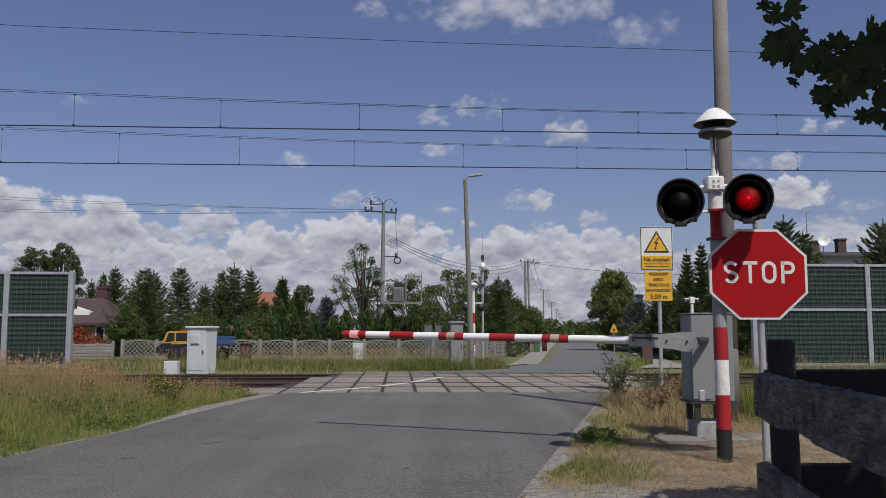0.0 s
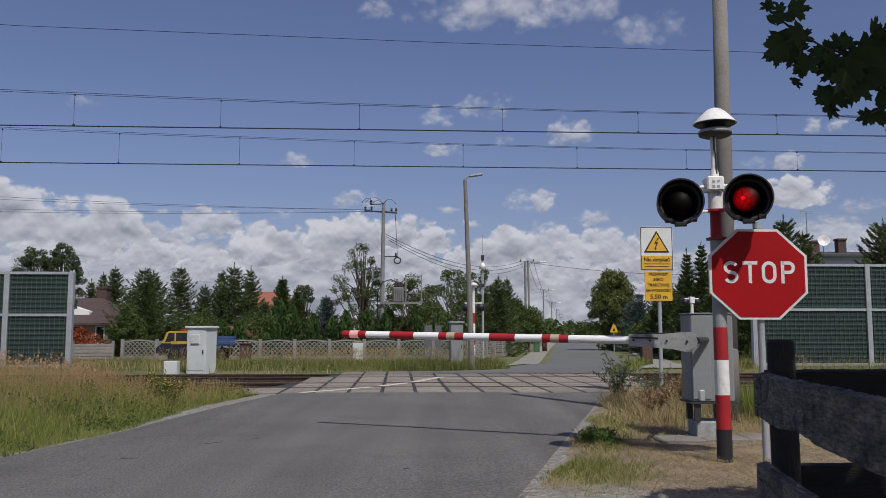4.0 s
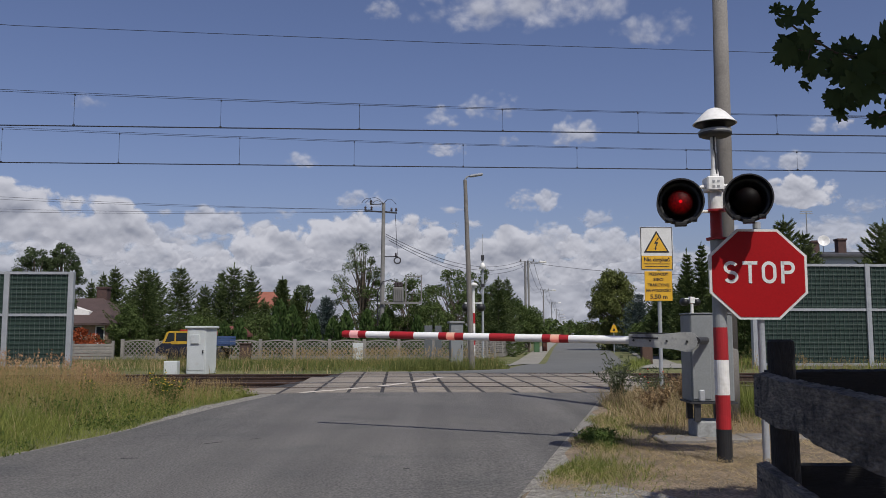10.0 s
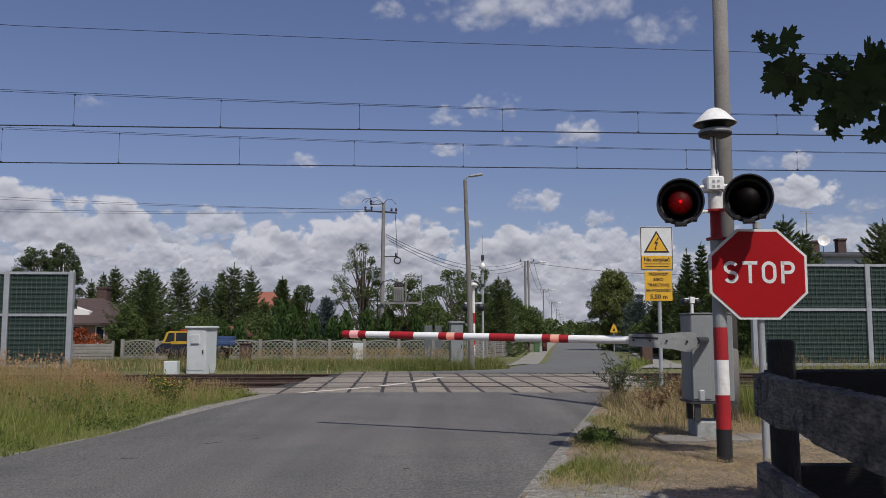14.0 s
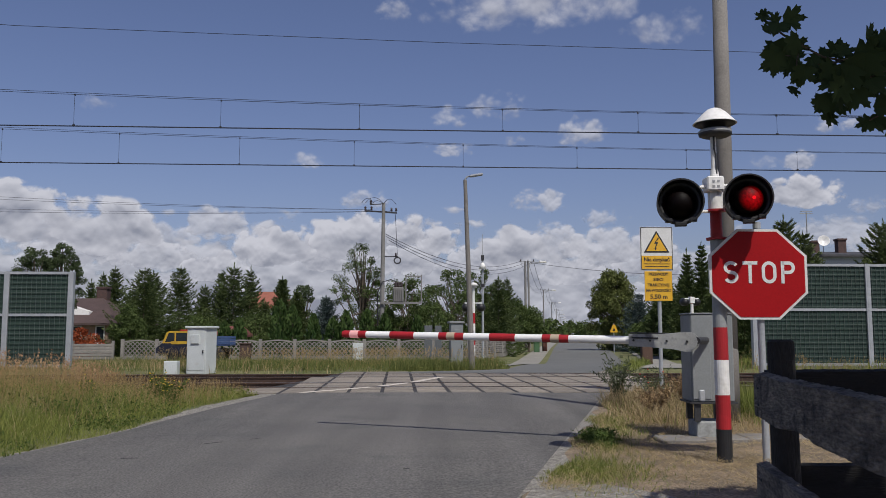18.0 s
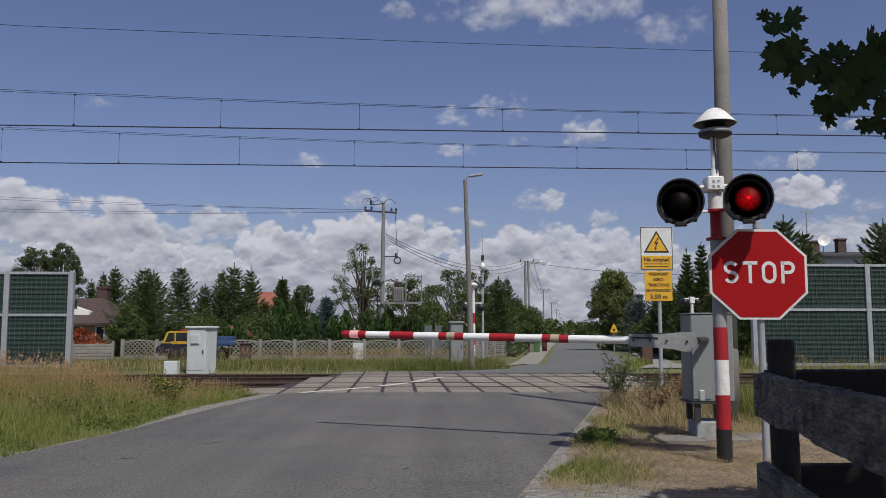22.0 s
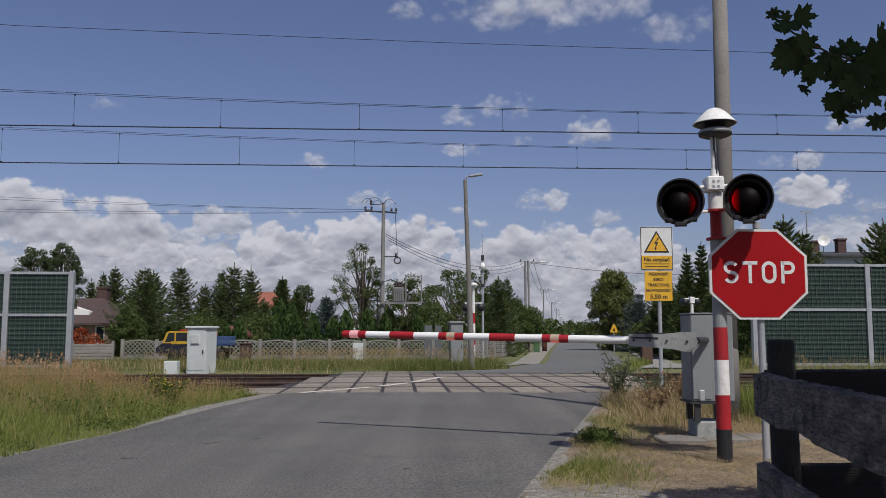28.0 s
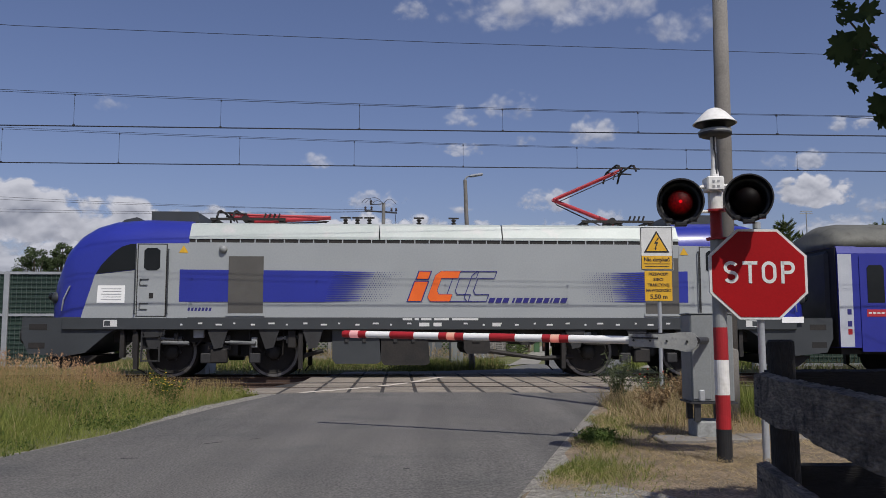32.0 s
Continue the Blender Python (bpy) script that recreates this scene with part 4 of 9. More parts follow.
# ---- maple branch overhead ----
def maple_leaf_mesh(seed):
    """A five-lobed toothed leaf, unit width, stalk end at the origin, tip along +z."""
    rng = random.Random(seed)
    half = [(0.0, 1.0), (0.06, 0.86), (0.14, 0.84), (0.12, 0.72), (0.17, 0.62), (0.30, 0.74), (0.33, 0.70), (0.44, 0.74), (0.42, 0.60), (0.52, 0.56), (0.40, 0.46), (0.30, 0.38), (0.44, 0.34), (0.50, 0.24), (0.38, 0.20), (0.22, 0.12), (0.10, 0.06), (0.0, 0.10)]
    pts = [(x + rng.uniform(-0.012, 0.012) if x else 0.0, z) for x, z in half]
    full = pts + [(-x, z + rng.uniform(-0.012, 0.012)) for x, z in pts[-2:0:-1]]
    bm = bmesh.new()
    mid = [bm.verts.new((0, 0, z)) for z in (0.10, 0.3, 0.5, 0.7, 1.0)]
    cup = rng.uniform(0.10, 0.28)

    def y_of(x, z):
        return -cup * abs(x) - 0.12 * (z - 0.4) ** 2

    for sign in (1, -1):
        ring = [mid[4]] + [bm.verts.new((sign * x, y_of(x, z), z)) for x, z in pts[1:-1]] + [mid[0]]
        spine = [mid[4], mid[3], mid[2], mid[1], mid[0]]
        groups = [(0, 4, 0), (4, 8, 1), (8, 12, 2), (12, len(ring) - 1, 3)]
        for a, b, k in groups:
            for i in range(a, b):
                tri = [spine[k + 1], ring[i], ring[i + 1]]
                if len(set(tri)) == 3:
                    bm.faces.new(tri)
            if ring[a] is not spine[k] and k:
                bm.faces.new((spine[k], ring[a], spine[k + 1]))
    bmesh.ops.recalc_face_normals(bm, faces=bm.faces)
    me = bpy.data.meshes.new("leaf")
    bm.to_mesh(me)
    bm.free()
    me.materials.append(M_MAPLE)
    return me


LEAVES = [maple_leaf_mesh(i) for i in range(5)]
BR_Y = 2.9
BR_ORIGIN = (1.4440, BR_Y, 1.8950)


def at_branch(u, v, dy=0.0):
    """Place of a leaf in the branch's space; u to the right and v up, in metres."""
    return (u, dy, v)


def maple_branch():
    b = thing("maple_branch", "dark green maple branch with broad lobed leaves hanging in front", "branch", pose(*BR_ORIGIN))
    stems = [[(26.2, 23.7), (10.9, 18.6), (0.0, 17.3), (-6.4, 16.0), (-11.8, 17.3)], [(0.0, 17.3), (-6.4, 18.9), (-9.3, 20.8), (-14.1, 24.0), (-19.2, 27.5), (-23.0, 31.0), (-25.9, 33.9), (-27.4, 35.8)], [(26.2, 15.4), (13.4, 12.2), (4.5, 9.0), (-3.2, 6.4)], [(26.2, 0.6), (13.4, -1.9), (7.0, -4.5)], [(-16.6, 19.8), (-21.1, 20.5), (-26.2, 17.9)], [(-14.1, 24.0), (-16.0, 17.3), (-16.6, 10.9)]]
    for st in stems:
        bm = bmesh.new()
        pts = [at_branch(x / 100, y / 100) for x, y in st]
        tube(bm, pts, 0.004 if len(st) > 4 else 0.0028, 6)
        part("stem", bm, M_BARK, b, "thin brown stem")
    rng = random.Random(11)
    # leaf middle right and up in centimetres, width, and the way its tip points (degrees clockwise from up)
    spray_tip = [(-27.1, 34.2, 5.5, 250), (-25.6, 36.0, 4.0, 20), (-25.0, 32.0, 5.2, 330), (-22.4, 32.1, 5.2, 60), (-18.7, 30.6, 8.8, 95), (-25.6, 26.9, 9.6, 215), (-23.0, 23.4, 8.1, 200), (-21.6, 21.1, 8.8, 230), (-27.4, 17.3, 11.0, 235), (-24.3, 16.0, 8.1, 190), (-18.6, 22.7, 10.3, 180), (-13.1, 25.3, 8.8, 60), (-12.2, 21.4, 8.8, 150), (-17.3, 17.3, 8.8, 205), (-16.0, 11.8, 8.8, 190), (-17.9, 10.9, 6.6, 240), (-14.1, 9.6, 6.3, 165), (-12.8, 15.4, 6.6, 170)]
    spray_middle = [(-3.2, 21.4, 8.8, 300), (0.0, 22.7, 8.1, 20), (-4.2, 18.2, 6.6, 260), (3.8, 22.7, 8.1, 30), (7.0, 23.0, 8.8, 60), (10.9, 21.8, 9.6, 20), (-9.3, 11.8, 9.6, 235), (-6.4, 14.1, 9.6, 300), (-8.6, 7.7, 8.8, 240), (-3.2, 15.4, 10.3, 250), (-2.6, 9.0, 12.5, 200), (1.9, 17.3, 11.0, 330), (4.5, 12.2, 13.3, 180), (0.6, 10.9, 12.5, 140), (-6.4, 4.5, 11.0, 215), (-8.3, 2.6, 8.1, 220), (-1.9, 3.2, 12.5, 190), (3.2, 5.8, 13.3, 160)]
    spray_inner = [(-3.2, -1.3, 8.1, 195), (1.9, 1.9, 9.6, 150), (7.0, 17.3, 11.8, 90), (7.7, 9.6, 13.3, 120), (6.4, 4.5, 10.3, 150), (10.9, 14.7, 12.5, 60), (12.2, 7.7, 12.5, 140), (7.0, -4.5, 6.6, 250), (9.9, -5.8, 8.8, 160), (10.9, -1.3, 8.8, 90), (16.0, 17.3, 12.5, 60), (16.6, 9.6, 12.5, 120), (15.4, 1.9, 12.5, 160), (20.5, 20.5, 11.8, 20), (21.1, 12.2, 11.8, 90), (20.5, 3.2, 12.5, 120), (13.4, -5.1, 9.6, 170), (17.3, -7.0, 9.6, 150)]
    spec = spray_tip + spray_middle + spray_inner
    for i, (cx, cy, w, a) in enumerate(spec):
        u, v, size = cx / 100, cy / 100, w / 100
        dy = rng.uniform(-0.10, 0.10)
        m = pose(u, dy, v) @ Matrix.Rotation(radians(a), 4, "Y") @ Matrix.Rotation(radians(rng.uniform(-28, 28)), 4, "X") @ Matrix.Rotation(radians(rng.uniform(-30, 30)), 4, "Z") @ Matrix.Diagonal((size, size, size, 1)) @ Matrix.Translation((0, 0, -0.5))
        share("leaf", LEAVES[i % 5], b, m)
    return b


branch = maple_branch()


# ---- trees and the far side ----
def leaf_cloud(centres, size, rng, stretch=1.0, down=0.0):
    """Small four-cornered leaves at the given places, turned at random."""
    n = len(centres)
    a = rng.normal(size=(n, 3))
    a /= np.linalg.norm(a, axis=1)[:, None]
    b = rng.normal(size=(n, 3))
    b -= a * (a * b).sum(1)[:, None]
    b /= np.linalg.norm(b, axis=1)[:, None]
    s = size * rng.uniform(0.6, 1.3, size=(n, 1))
    c = np.asarray(centres)
    p = np.stack([c - a * s * stretch, c + b * s * 0.5, c + a * s * stretch, c - b * s * 0.5], 1)
    return p.reshape(-1, 3), np.arange(4 * n).reshape(-1, 4)


def conifer(x, y, h, w, material, label, seed, dense=1.0, name="spruce_tree", bare=0.04, taper=0.82):
    """Spruce: leader, whorls of boughs with flat needle sprays, darker inside."""
    rng = np.random.default_rng(seed)
    t = thing(name, label, "tree", pose(x, y, float(hz(x, y)) - 0.03), "garden conifers")
    part("trunk", bar(bmesh.new(), (0, 0, 0), (0, 0, h * 0.97), 0.015 * h, 0.008, 8), M_BARK, t, "straight brown trunk")
    pts, dirs = [], []
    z, turn = h * bare, rng.uniform(0, 6.28)
    while z < h * 0.965:
        u = (z / h - bare) / (1 - bare)
        reach = w / 2 * min(1.0, 1.12 * (1 - u) ** taper) * (0.86 if u < 0.06 else 1.0)
        nb = int(5 + 5 * (1 - u) + rng.uniform(0, 2))
        for k in range(nb):
            a = turn + 6.283 * k / nb + rng.normal(0, 0.16)
            L = reach * rng.uniform(0.66, 1.22) + 0.05
            climb = 0.75 * u - 0.18 + rng.normal(0, 0.08)
            m = int((14 + 42 * L) * dense)
            q = rng.uniform(0.12, 1.0, m) ** 0.75
            side = rng.uniform(-1, 1, m) * (0.10 + 0.30 * L * (1.08 - q))
            rise = climb * L * q - 0.16 * L * np.sin(q * 3.0) + 0.10 * L * q ** 4 - 0.10 * np.abs(side) + rng.normal(0, 0.035, m)
            pts.append(np.stack([np.cos(a) * q * L - np.sin(a) * side, np.sin(a) * q * L + np.cos(a) * side, z + rise], 1))
            sg = np.sign(side)
            dx = np.cos(a) - 0.7 * np.sin(a) * sg + rng.normal(0, 0.25, m)
            dy = np.sin(a) + 0.7 * np.cos(a) * sg + rng.normal(0, 0.25, m)
            dirs.append(np.stack([dx, dy, climb + 0.15 + rng.normal(0, 0.28, m)], 1))
        turn += 0.9
        z += h * rng.uniform(0.036, 0.052) * (1.15 - 0.35 * u)
    n_in = int(3600 * dense)
    ui = rng.uniform(0, 0.9, n_in)
    ri = w / 2 * (1 - ui) ** 0.9 * rng.uniform(0.05, 0.72, n_in)
    ai = rng.uniform(0, 6.283, n_in)
    pts.append(np.stack([ri * np.cos(ai), ri * np.sin(ai), h * (bare + (0.92 - bare) * ui)], 1))
    dirs.append(np.stack([np.cos(ai), np.sin(ai), rng.normal(-0.2, 0.4, n_in)], 1))
    pts.append(np.stack([rng.normal(0, 0.02, 34), rng.normal(0, 0.02, 34), h * rng.uniform(0.90, 1.01, 34)], 1))
    dirs.append(np.tile([[0.1, 0.1, 1.0]], (34, 1)))
    c = np.concatenate(pts)
    d = np.concatenate(dirs)
    d /= np.linalg.norm(d, axis=1)[:, None]
    n = len(c)
    s = (0.070 + 0.006 * h) * rng.uniform(0.6, 1.35, (n, 1))
    side = np.cross(d, rng.normal(size=(n, 3)))
    side /= np.linalg.norm(side, axis=1)[:, None]
    p = np.stack([c - d * s * 0.9, c + side * s * 0.19, c + d * s * 1.2, c - side * s * 0.19], 1).reshape(-1, 3)
    raw("crown", p, np.arange(4 * n).reshape(-1, 4), material, t)
    return t


def thuja(x, y, h, w, seed):
    rng = np.random.default_rng(seed)
    t = thing("thuja", "slim dark green columnar thuja in a garden row", "tree", pose(x, y, float(hz(x, y))), "thujas")
    part("trunk", bar(bmesh.new(), (0, 0, 0), (0, 0, h * 0.8), 0.05, 0.02, 6), M_BARK, t)
    n = 900
    u = rng.uniform(0, 1, n)
    r = w / 2 * (np.sin(np.pi * np.clip(u * 0.86 + 0.14, 0, 1)) ** 0.7) * rng.uniform(0.7, 1.05, n)
    a = rng.uniform(0, 6.283, n)
    c = np.stack([r * np.cos(a), r * np.sin(a), 0.05 + u * h], 1)
    d = np.stack([np.cos(a) * 0.4, np.sin(a) * 0.4, np.ones(n)], 1) + rng.normal(0, 0.25, (n, 3))
    d /= np.linalg.norm(d, axis=1)[:, None]
    side = np.cross(d, rng.normal(size=(n, 3)))
    side /= np.linalg.norm(side, axis=1)[:, None]
    s = 0.16 * rng.uniform(0.6, 1.3, (n, 1))
    p = np.stack([c - d * s, c + side * s * 0.4, c + d * s, c - side * s * 0.4], 1).reshape(-1, 3)
    raw("crown", p, np.arange(4 * n).reshape(-1, 4), M_THUJA, t)


def broadleaf(x, y, h, w, material, label, seed, clear=0.25, leaves=5200, clumps=46, size=0.17, spread=0.17, name="broadleaf_tree", shape=1.0, group="trees"):
    """Trunk, limbs and a crown of leaf clumps with gaps."""
    rng = np.random.default_rng(seed)
    t = thing(name, label, "tree", pose(x, y, float(hz(x, y)) - 0.03), group)
    bm = bmesh.new()
    bar(bm, (0, 0, 0), (0.02 * h, 0, h * 0.62), 0.024 * h, 0.012 * h, 9)
    part("trunk", bm, M_BARK, t, "brown trunk")
    cz, rz = h * (1 + clear) / 2, h * (1 - clear) / 2
    cs = []
    while len(cs) < clumps:
        v = rng.uniform(-1, 1, 3)
        q = np.linalg.norm(v)
        if 0.12 < q < 1:
            v = v / q * q ** 0.75
            taper = 1 - 0.35 * shape * max(0, v[2])
            cs.append((v[0] * w / 2 * taper, v[1] * w / 2 * taper, cz + v[2] * rz))
    bm = bmesh.new()
    for c in cs[: clumps // 2]:
        z0 = h * rng.uniform(clear * 0.7, 0.55)
        base = Vector((0.02 * h * z0 / (0.62 * h), 0, z0))
        midp = base.lerp(Vector(c), 0.55) + Vector((0, 0, 0.04 * h))
        bar(bm, base, midp, 0.008 * h, 0.005 * h, 5)
        bar(bm, midp, c, 0.005 * h, 0.002 * h, 5)
    part("branchwork", bm, M_BARK, t, "spreading brown limbs")["kind"] = "stuff"
    per = leaves // clumps
    pts = []
    for c in cs:
        k = int(per * rng.uniform(0.6, 1.4))
        g = rng.normal(size=(k, 3))
        g /= np.linalg.norm(g, axis=1)[:, None]
        rr = rng.uniform(0.2, 1, (k, 1)) ** 0.5 * spread * w * rng.uniform(0.7, 1.2)
        pts.append(np.array(c) + g * rr * np.array([1, 1, 0.8]))
    v, f = leaf_cloud(np.concatenate(pts), size, rng, 0.8)
    raw("crown", v, f, material, t)
    return t


for i, (x, y, h, w) in enumerate([(-25.4, 66, 6.8, 3.9), (-27.9, 70, 6.5, 3.0), (-29.7, 72, 6.1, 2.8), (-21.0, 60, 6.2, 6.0), (-20.9, 61.5, 6.1, 4.6), (-19.7, 64, 6.6, 5.0), (-15.7, 64, 6.8, 5.4), (-16.9, 65, 6.3, 3.4), (-14.9, 66, 6.7, 3.7), (-18.4, 66, 5.3, 3.6), (-22.9, 63, 4.9, 3.4), (-13.3, 64, 4.0, 3.0), (3.9, 60, 5.6, 3.2), (4.8, 64, 5.7, 2.9), (3.1, 64, 4.8, 2.5)]):
    conifer(x, y, h, w, M_SPRUCE, "dark green bushy garden spruce", 100 + i, 1.15)
for i, (x, y, h, w) in enumerate([(-11.3, 60, 5.6, 2.7), (-10.4, 61, 4.7, 2.4)]):
    conifer(x, y, h, w, M_SPRUCE, "dense dark green cone-shaped conifer", 180 + i, 2.2)
for i, (x, y, h, w) in enumerate([(14.9, 52, 6.7, 2.0), (15.8, 52, 7.1, 2.4), (16.9, 53, 6.6, 3.0), (18.0, 53, 6.2, 2.8), (15.4, 58, 5.1, 2.7), (15.2, 60, 5.6, 3.0), (17.0, 66, 5.4, 3.6), (18.6, 66, 6.0, 3.4), (18.8, 56, 5.7, 3.0), (19.5, 54, 4.8, 2.9), (15.6, 55, 5.6, 3.4), (16.6, 55, 4.8, 3.6)]):
    conifer(x, y, h, w, M_SPRUCE, "dark green spruce with a thin pointed top", 200 + i, 1.2)
for i, (x, y, h, w) in enumerate([(19.3, 48, 8.2, 3.0), (20.5, 50, 7.2, 2.6), (21.2, 50, 7.5, 3.2), (23.9, 46, 7.7, 4.2)]):
    conifer(x, y, h, w, M_PINE, "bushy light green pine behind the noise barrier", 230 + i, 1.9, "pine_tree", 0.04, 0.55)
for i, (x, y, h, w) in enumerate([(14.4, 52, 3.4, 2.4), (15.6, 50, 4.0, 2.6), (16.9, 48, 4.3, 2.6), (15.9, 60, 4.6, 3.0), (18.3, 49, 5.2, 2.8)]):
    conifer(x, y, h, w, M_SPRUCE, "low dark green garden conifer beside the pavement", 250 + i, 1.1)
for i, (x, y, h, w) in enumerate([(-7.8, 57, 4.1, 3.0), (17.2, 75, 5.1, 4.7), (17.7, 70, 4.4, 3.7)]):
    conifer(x, y, h, w, M_BLUESPRUCE, "bluish grey-green garden spruce tree", 300 + i, 1.3, "blue_spruce_tree")
for i, (x, y, h, w) in enumerate([(-13.5, 53, 2.2, 1.0), (-12.6, 53, 2.4, 1.0), (-10.1, 53, 3.6, 1.3), (-9.3, 53, 3.2, 1.2), (-8.0, 53, 2.7, 0.9), (-6.8, 53, 2.5, 1.1), (-6.0, 53, 2.9, 1.1), (-4.7, 53, 3.0, 1.0), (-3.6, 53, 2.7, 1.0), (-1.6, 53, 2.6, 0.9)]):
    thuja(x, y, h, w, 400 + i)
broadleaf(-5.4, 57, 7.7, 4.3, M_LEAF, "tall airy broadleaf tree with sparse grey-green leaves", 21, 0.06, 14000, 130, 0.06, 0.08, shape=0.9)
broadleaf(-2.4, 58, 5.6, 3.8, M_LEAF, "dense rounded green garden tree", 22, 0.1, 13000, 70, 0.085, 0.14)
broadleaf(0.7, 62, 6.1, 5.3, M_LEAF, "loose green fruit tree with open crown", 23, 0.1, 11000, 80, 0.085, 0.10)
broadleaf(2.7, 66, 6.8, 3.5, M_LEAF, "loose green fruit tree with open crown", 24, 0.1, 9000, 70, 0.085, 0.11)
broadleaf(7.5, 75, 3.8, 3.7, M_LEAF, "low dense green roadside tree", 25, 0.05, 11000, 60, 0.10, 0.15)
broadleaf(6.1, 72, 4.5, 2.9, M_LEAF, "low dense green roadside tree", 26, 0.05, 9000, 55, 0.10, 0.15)
broadleaf(15.9, 80, 7.4, 4.5, M_LINDEN, "dense rounded yellow-green linden beside the road", 27, 0.02, 26000, 120, 0.125, 0.15, name="linden_tree")
broadleaf(-21.6, 45, 6.2, 2.7, M_BIRCH, "feathery dark birch behind the noise barrier", 28, 0.3, 17000, 110, 0.055, 0.11, name="birch_tree")
broadleaf(-20.4, 45.5, 6.4, 2.3, M_BIRCH, "feathery dark birch behind the noise barrier", 39, 0.42, 16000, 110, 0.055, 0.10, name="birch_tree")
broadleaf(-10.2, 62, 5.5, 2.2, M_BIRCH, "slim loose green birch among the garden conifers", 41, 0.1, 6000, 70, 0.08, 0.12, name="birch_tree")
broadleaf(-21.3, 58, 3.5, 2.7, M_LEAF, "light green leafy garden shrub", 29, 0.02, 8000, 55, 0.085, 0.15, name="garden_shrub")
broadleaf(-0.6, 56, 3.8, 3.0, M_LEAF, "dense green garden shrub", 30, 0.02, 9000, 55, 0.085, 0.15, name="garden_shrub")
broadleaf(-3.7, 60, 3.4, 3.2, M_LEAF, "dense green garden shrub", 31, 0.02, 9000, 55, 0.085, 0.15, name="garden_shrub")
broadleaf(-22.5, 53.5, 1.8, 2.1, M_SMOKE, "round red-leaved garden shrub", 32, 0.02, 4200, 34, 0.09, 0.18, name="garden_shrub")
broadleaf(-12.6, 58, 2.8, 4.2, M_LEAF, "dense green garden shrub", 33, 0.02, 11000, 60, 0.085, 0.15, name="garden_shrub")
broadleaf(-17.8, 62, 2.8, 4.9, M_LEAF, "dense green garden shrub", 34, 0.02, 11000, 60, 0.085, 0.15, name="garden_shrub")
broadleaf(17.0, 68, 2.9, 4.8, M_LEAF, "dense green garden shrub", 35, 0.02, 11000, 60, 0.085, 0.15, name="garden_shrub")
broadleaf(18.1, 60, 2.8, 6.0, M_LEAF, "dense green garden shrub", 36, 0.02, 11000, 60, 0.085, 0.15, name="garden_shrub")
broadleaf(21.9, 52, 7.1, 3.1, M_LEAF, "rounded green tree behind the noise barrier", 37, 0.1, 11000, 60, 0.085, 0.14)
broadleaf(26.2, 52, 6.4, 2.8, M_LEAF, "rounded green tree behind the noise barrier", 38, 0.1, 11000, 60, 0.085, 0.14)
for i, (x, y, h, w) in enumerate([(62, 420, 8, 9), (50, 300, 6, 8), (75, 380, 9, 10), (35, 330, 5, 9), (70, 330, 6, 9), (26, 210, 5, 7), (44, 160, 6, 6), (95, 480, 9, 12), (52, 520, 8, 12)]):
    broadleaf(x, y, h, w, M_LEAF, "far hazy green roadside tree", 60 + i, 0.05, 900, 30, 0.5, 0.18, name="far_tree", group="far roadside trees")


def far_wood():
    """A low line of woods along the horizon."""
    rng = np.random.default_rng(77)
    n = 26000
    a = rng.uniform(-1.15, 1.15, n)
    r = rng.uniform(620, 760, n)
    top = 7 + 5 * np.sin(a * 23) * np.sin(a * 57 + 1) + 3 * np.sin(a * 140)
    c = np.stack([r * np.sin(a), r * np.cos(a), -1 + rng.uniform(0, 1, n) ** 0.7 * np.clip(top, 3, 14)], 1)
    v, f = leaf_cloud(c, 2.2, rng, 0.8)
    tagged(raw("far_woods", v, f, M_LEAF), "low line of woods along the horizon", "woods", kind="stuff")


far_wood()


# ---- houses, fences and posts beyond the railway ----
M_ROOF = mat("brown_roof_tiles", (0.075, 0.048, 0.043), (0.06, 0.039, 0.035), 0.8, scale=1.5, fine=12, bump=0.5)
M_ROOFRED = mat("orange_roof_tiles", (0.29, 0.10, 0.062), (0.23, 0.08, 0.05), 0.8, scale=1.5, fine=12, bump=0.5)
M_POLEGREY = mat("old_pole_concrete", (0.22, 0.215, 0.205), (0.17, 0.165, 0.155), 0.9, scale=1.3, fine=30)
M_WALLBROWN = mat("brick_wall", (0.30, 0.20, 0.14), (0.24, 0.16, 0.11), 0.9, scale=2, fine=14, bump=0.4)
M_WALLWHITE = mat("render_white", (0.72, 0.71, 0.68), (0.66, 0.65, 0.62), 0.85, scale=1.2, fine=20)
M_WALLGREY = mat("render_grey", (0.40, 0.43, 0.45), (0.34, 0.37, 0.39), 0.85, scale=1.2, fine=20)
M_BRICK = mat("chimney_brick", (0.085, 0.047, 0.04), (0.065, 0.04, 0.035), 0.9, scale=5, fine=22)
M_GLASS = mat("window_glass", (0.03, 0.035, 0.04), rough=0.08, bump=0)
M_SLATE = mat("dark_roof_felt", (0.06, 0.06, 0.065), rough=0.85)


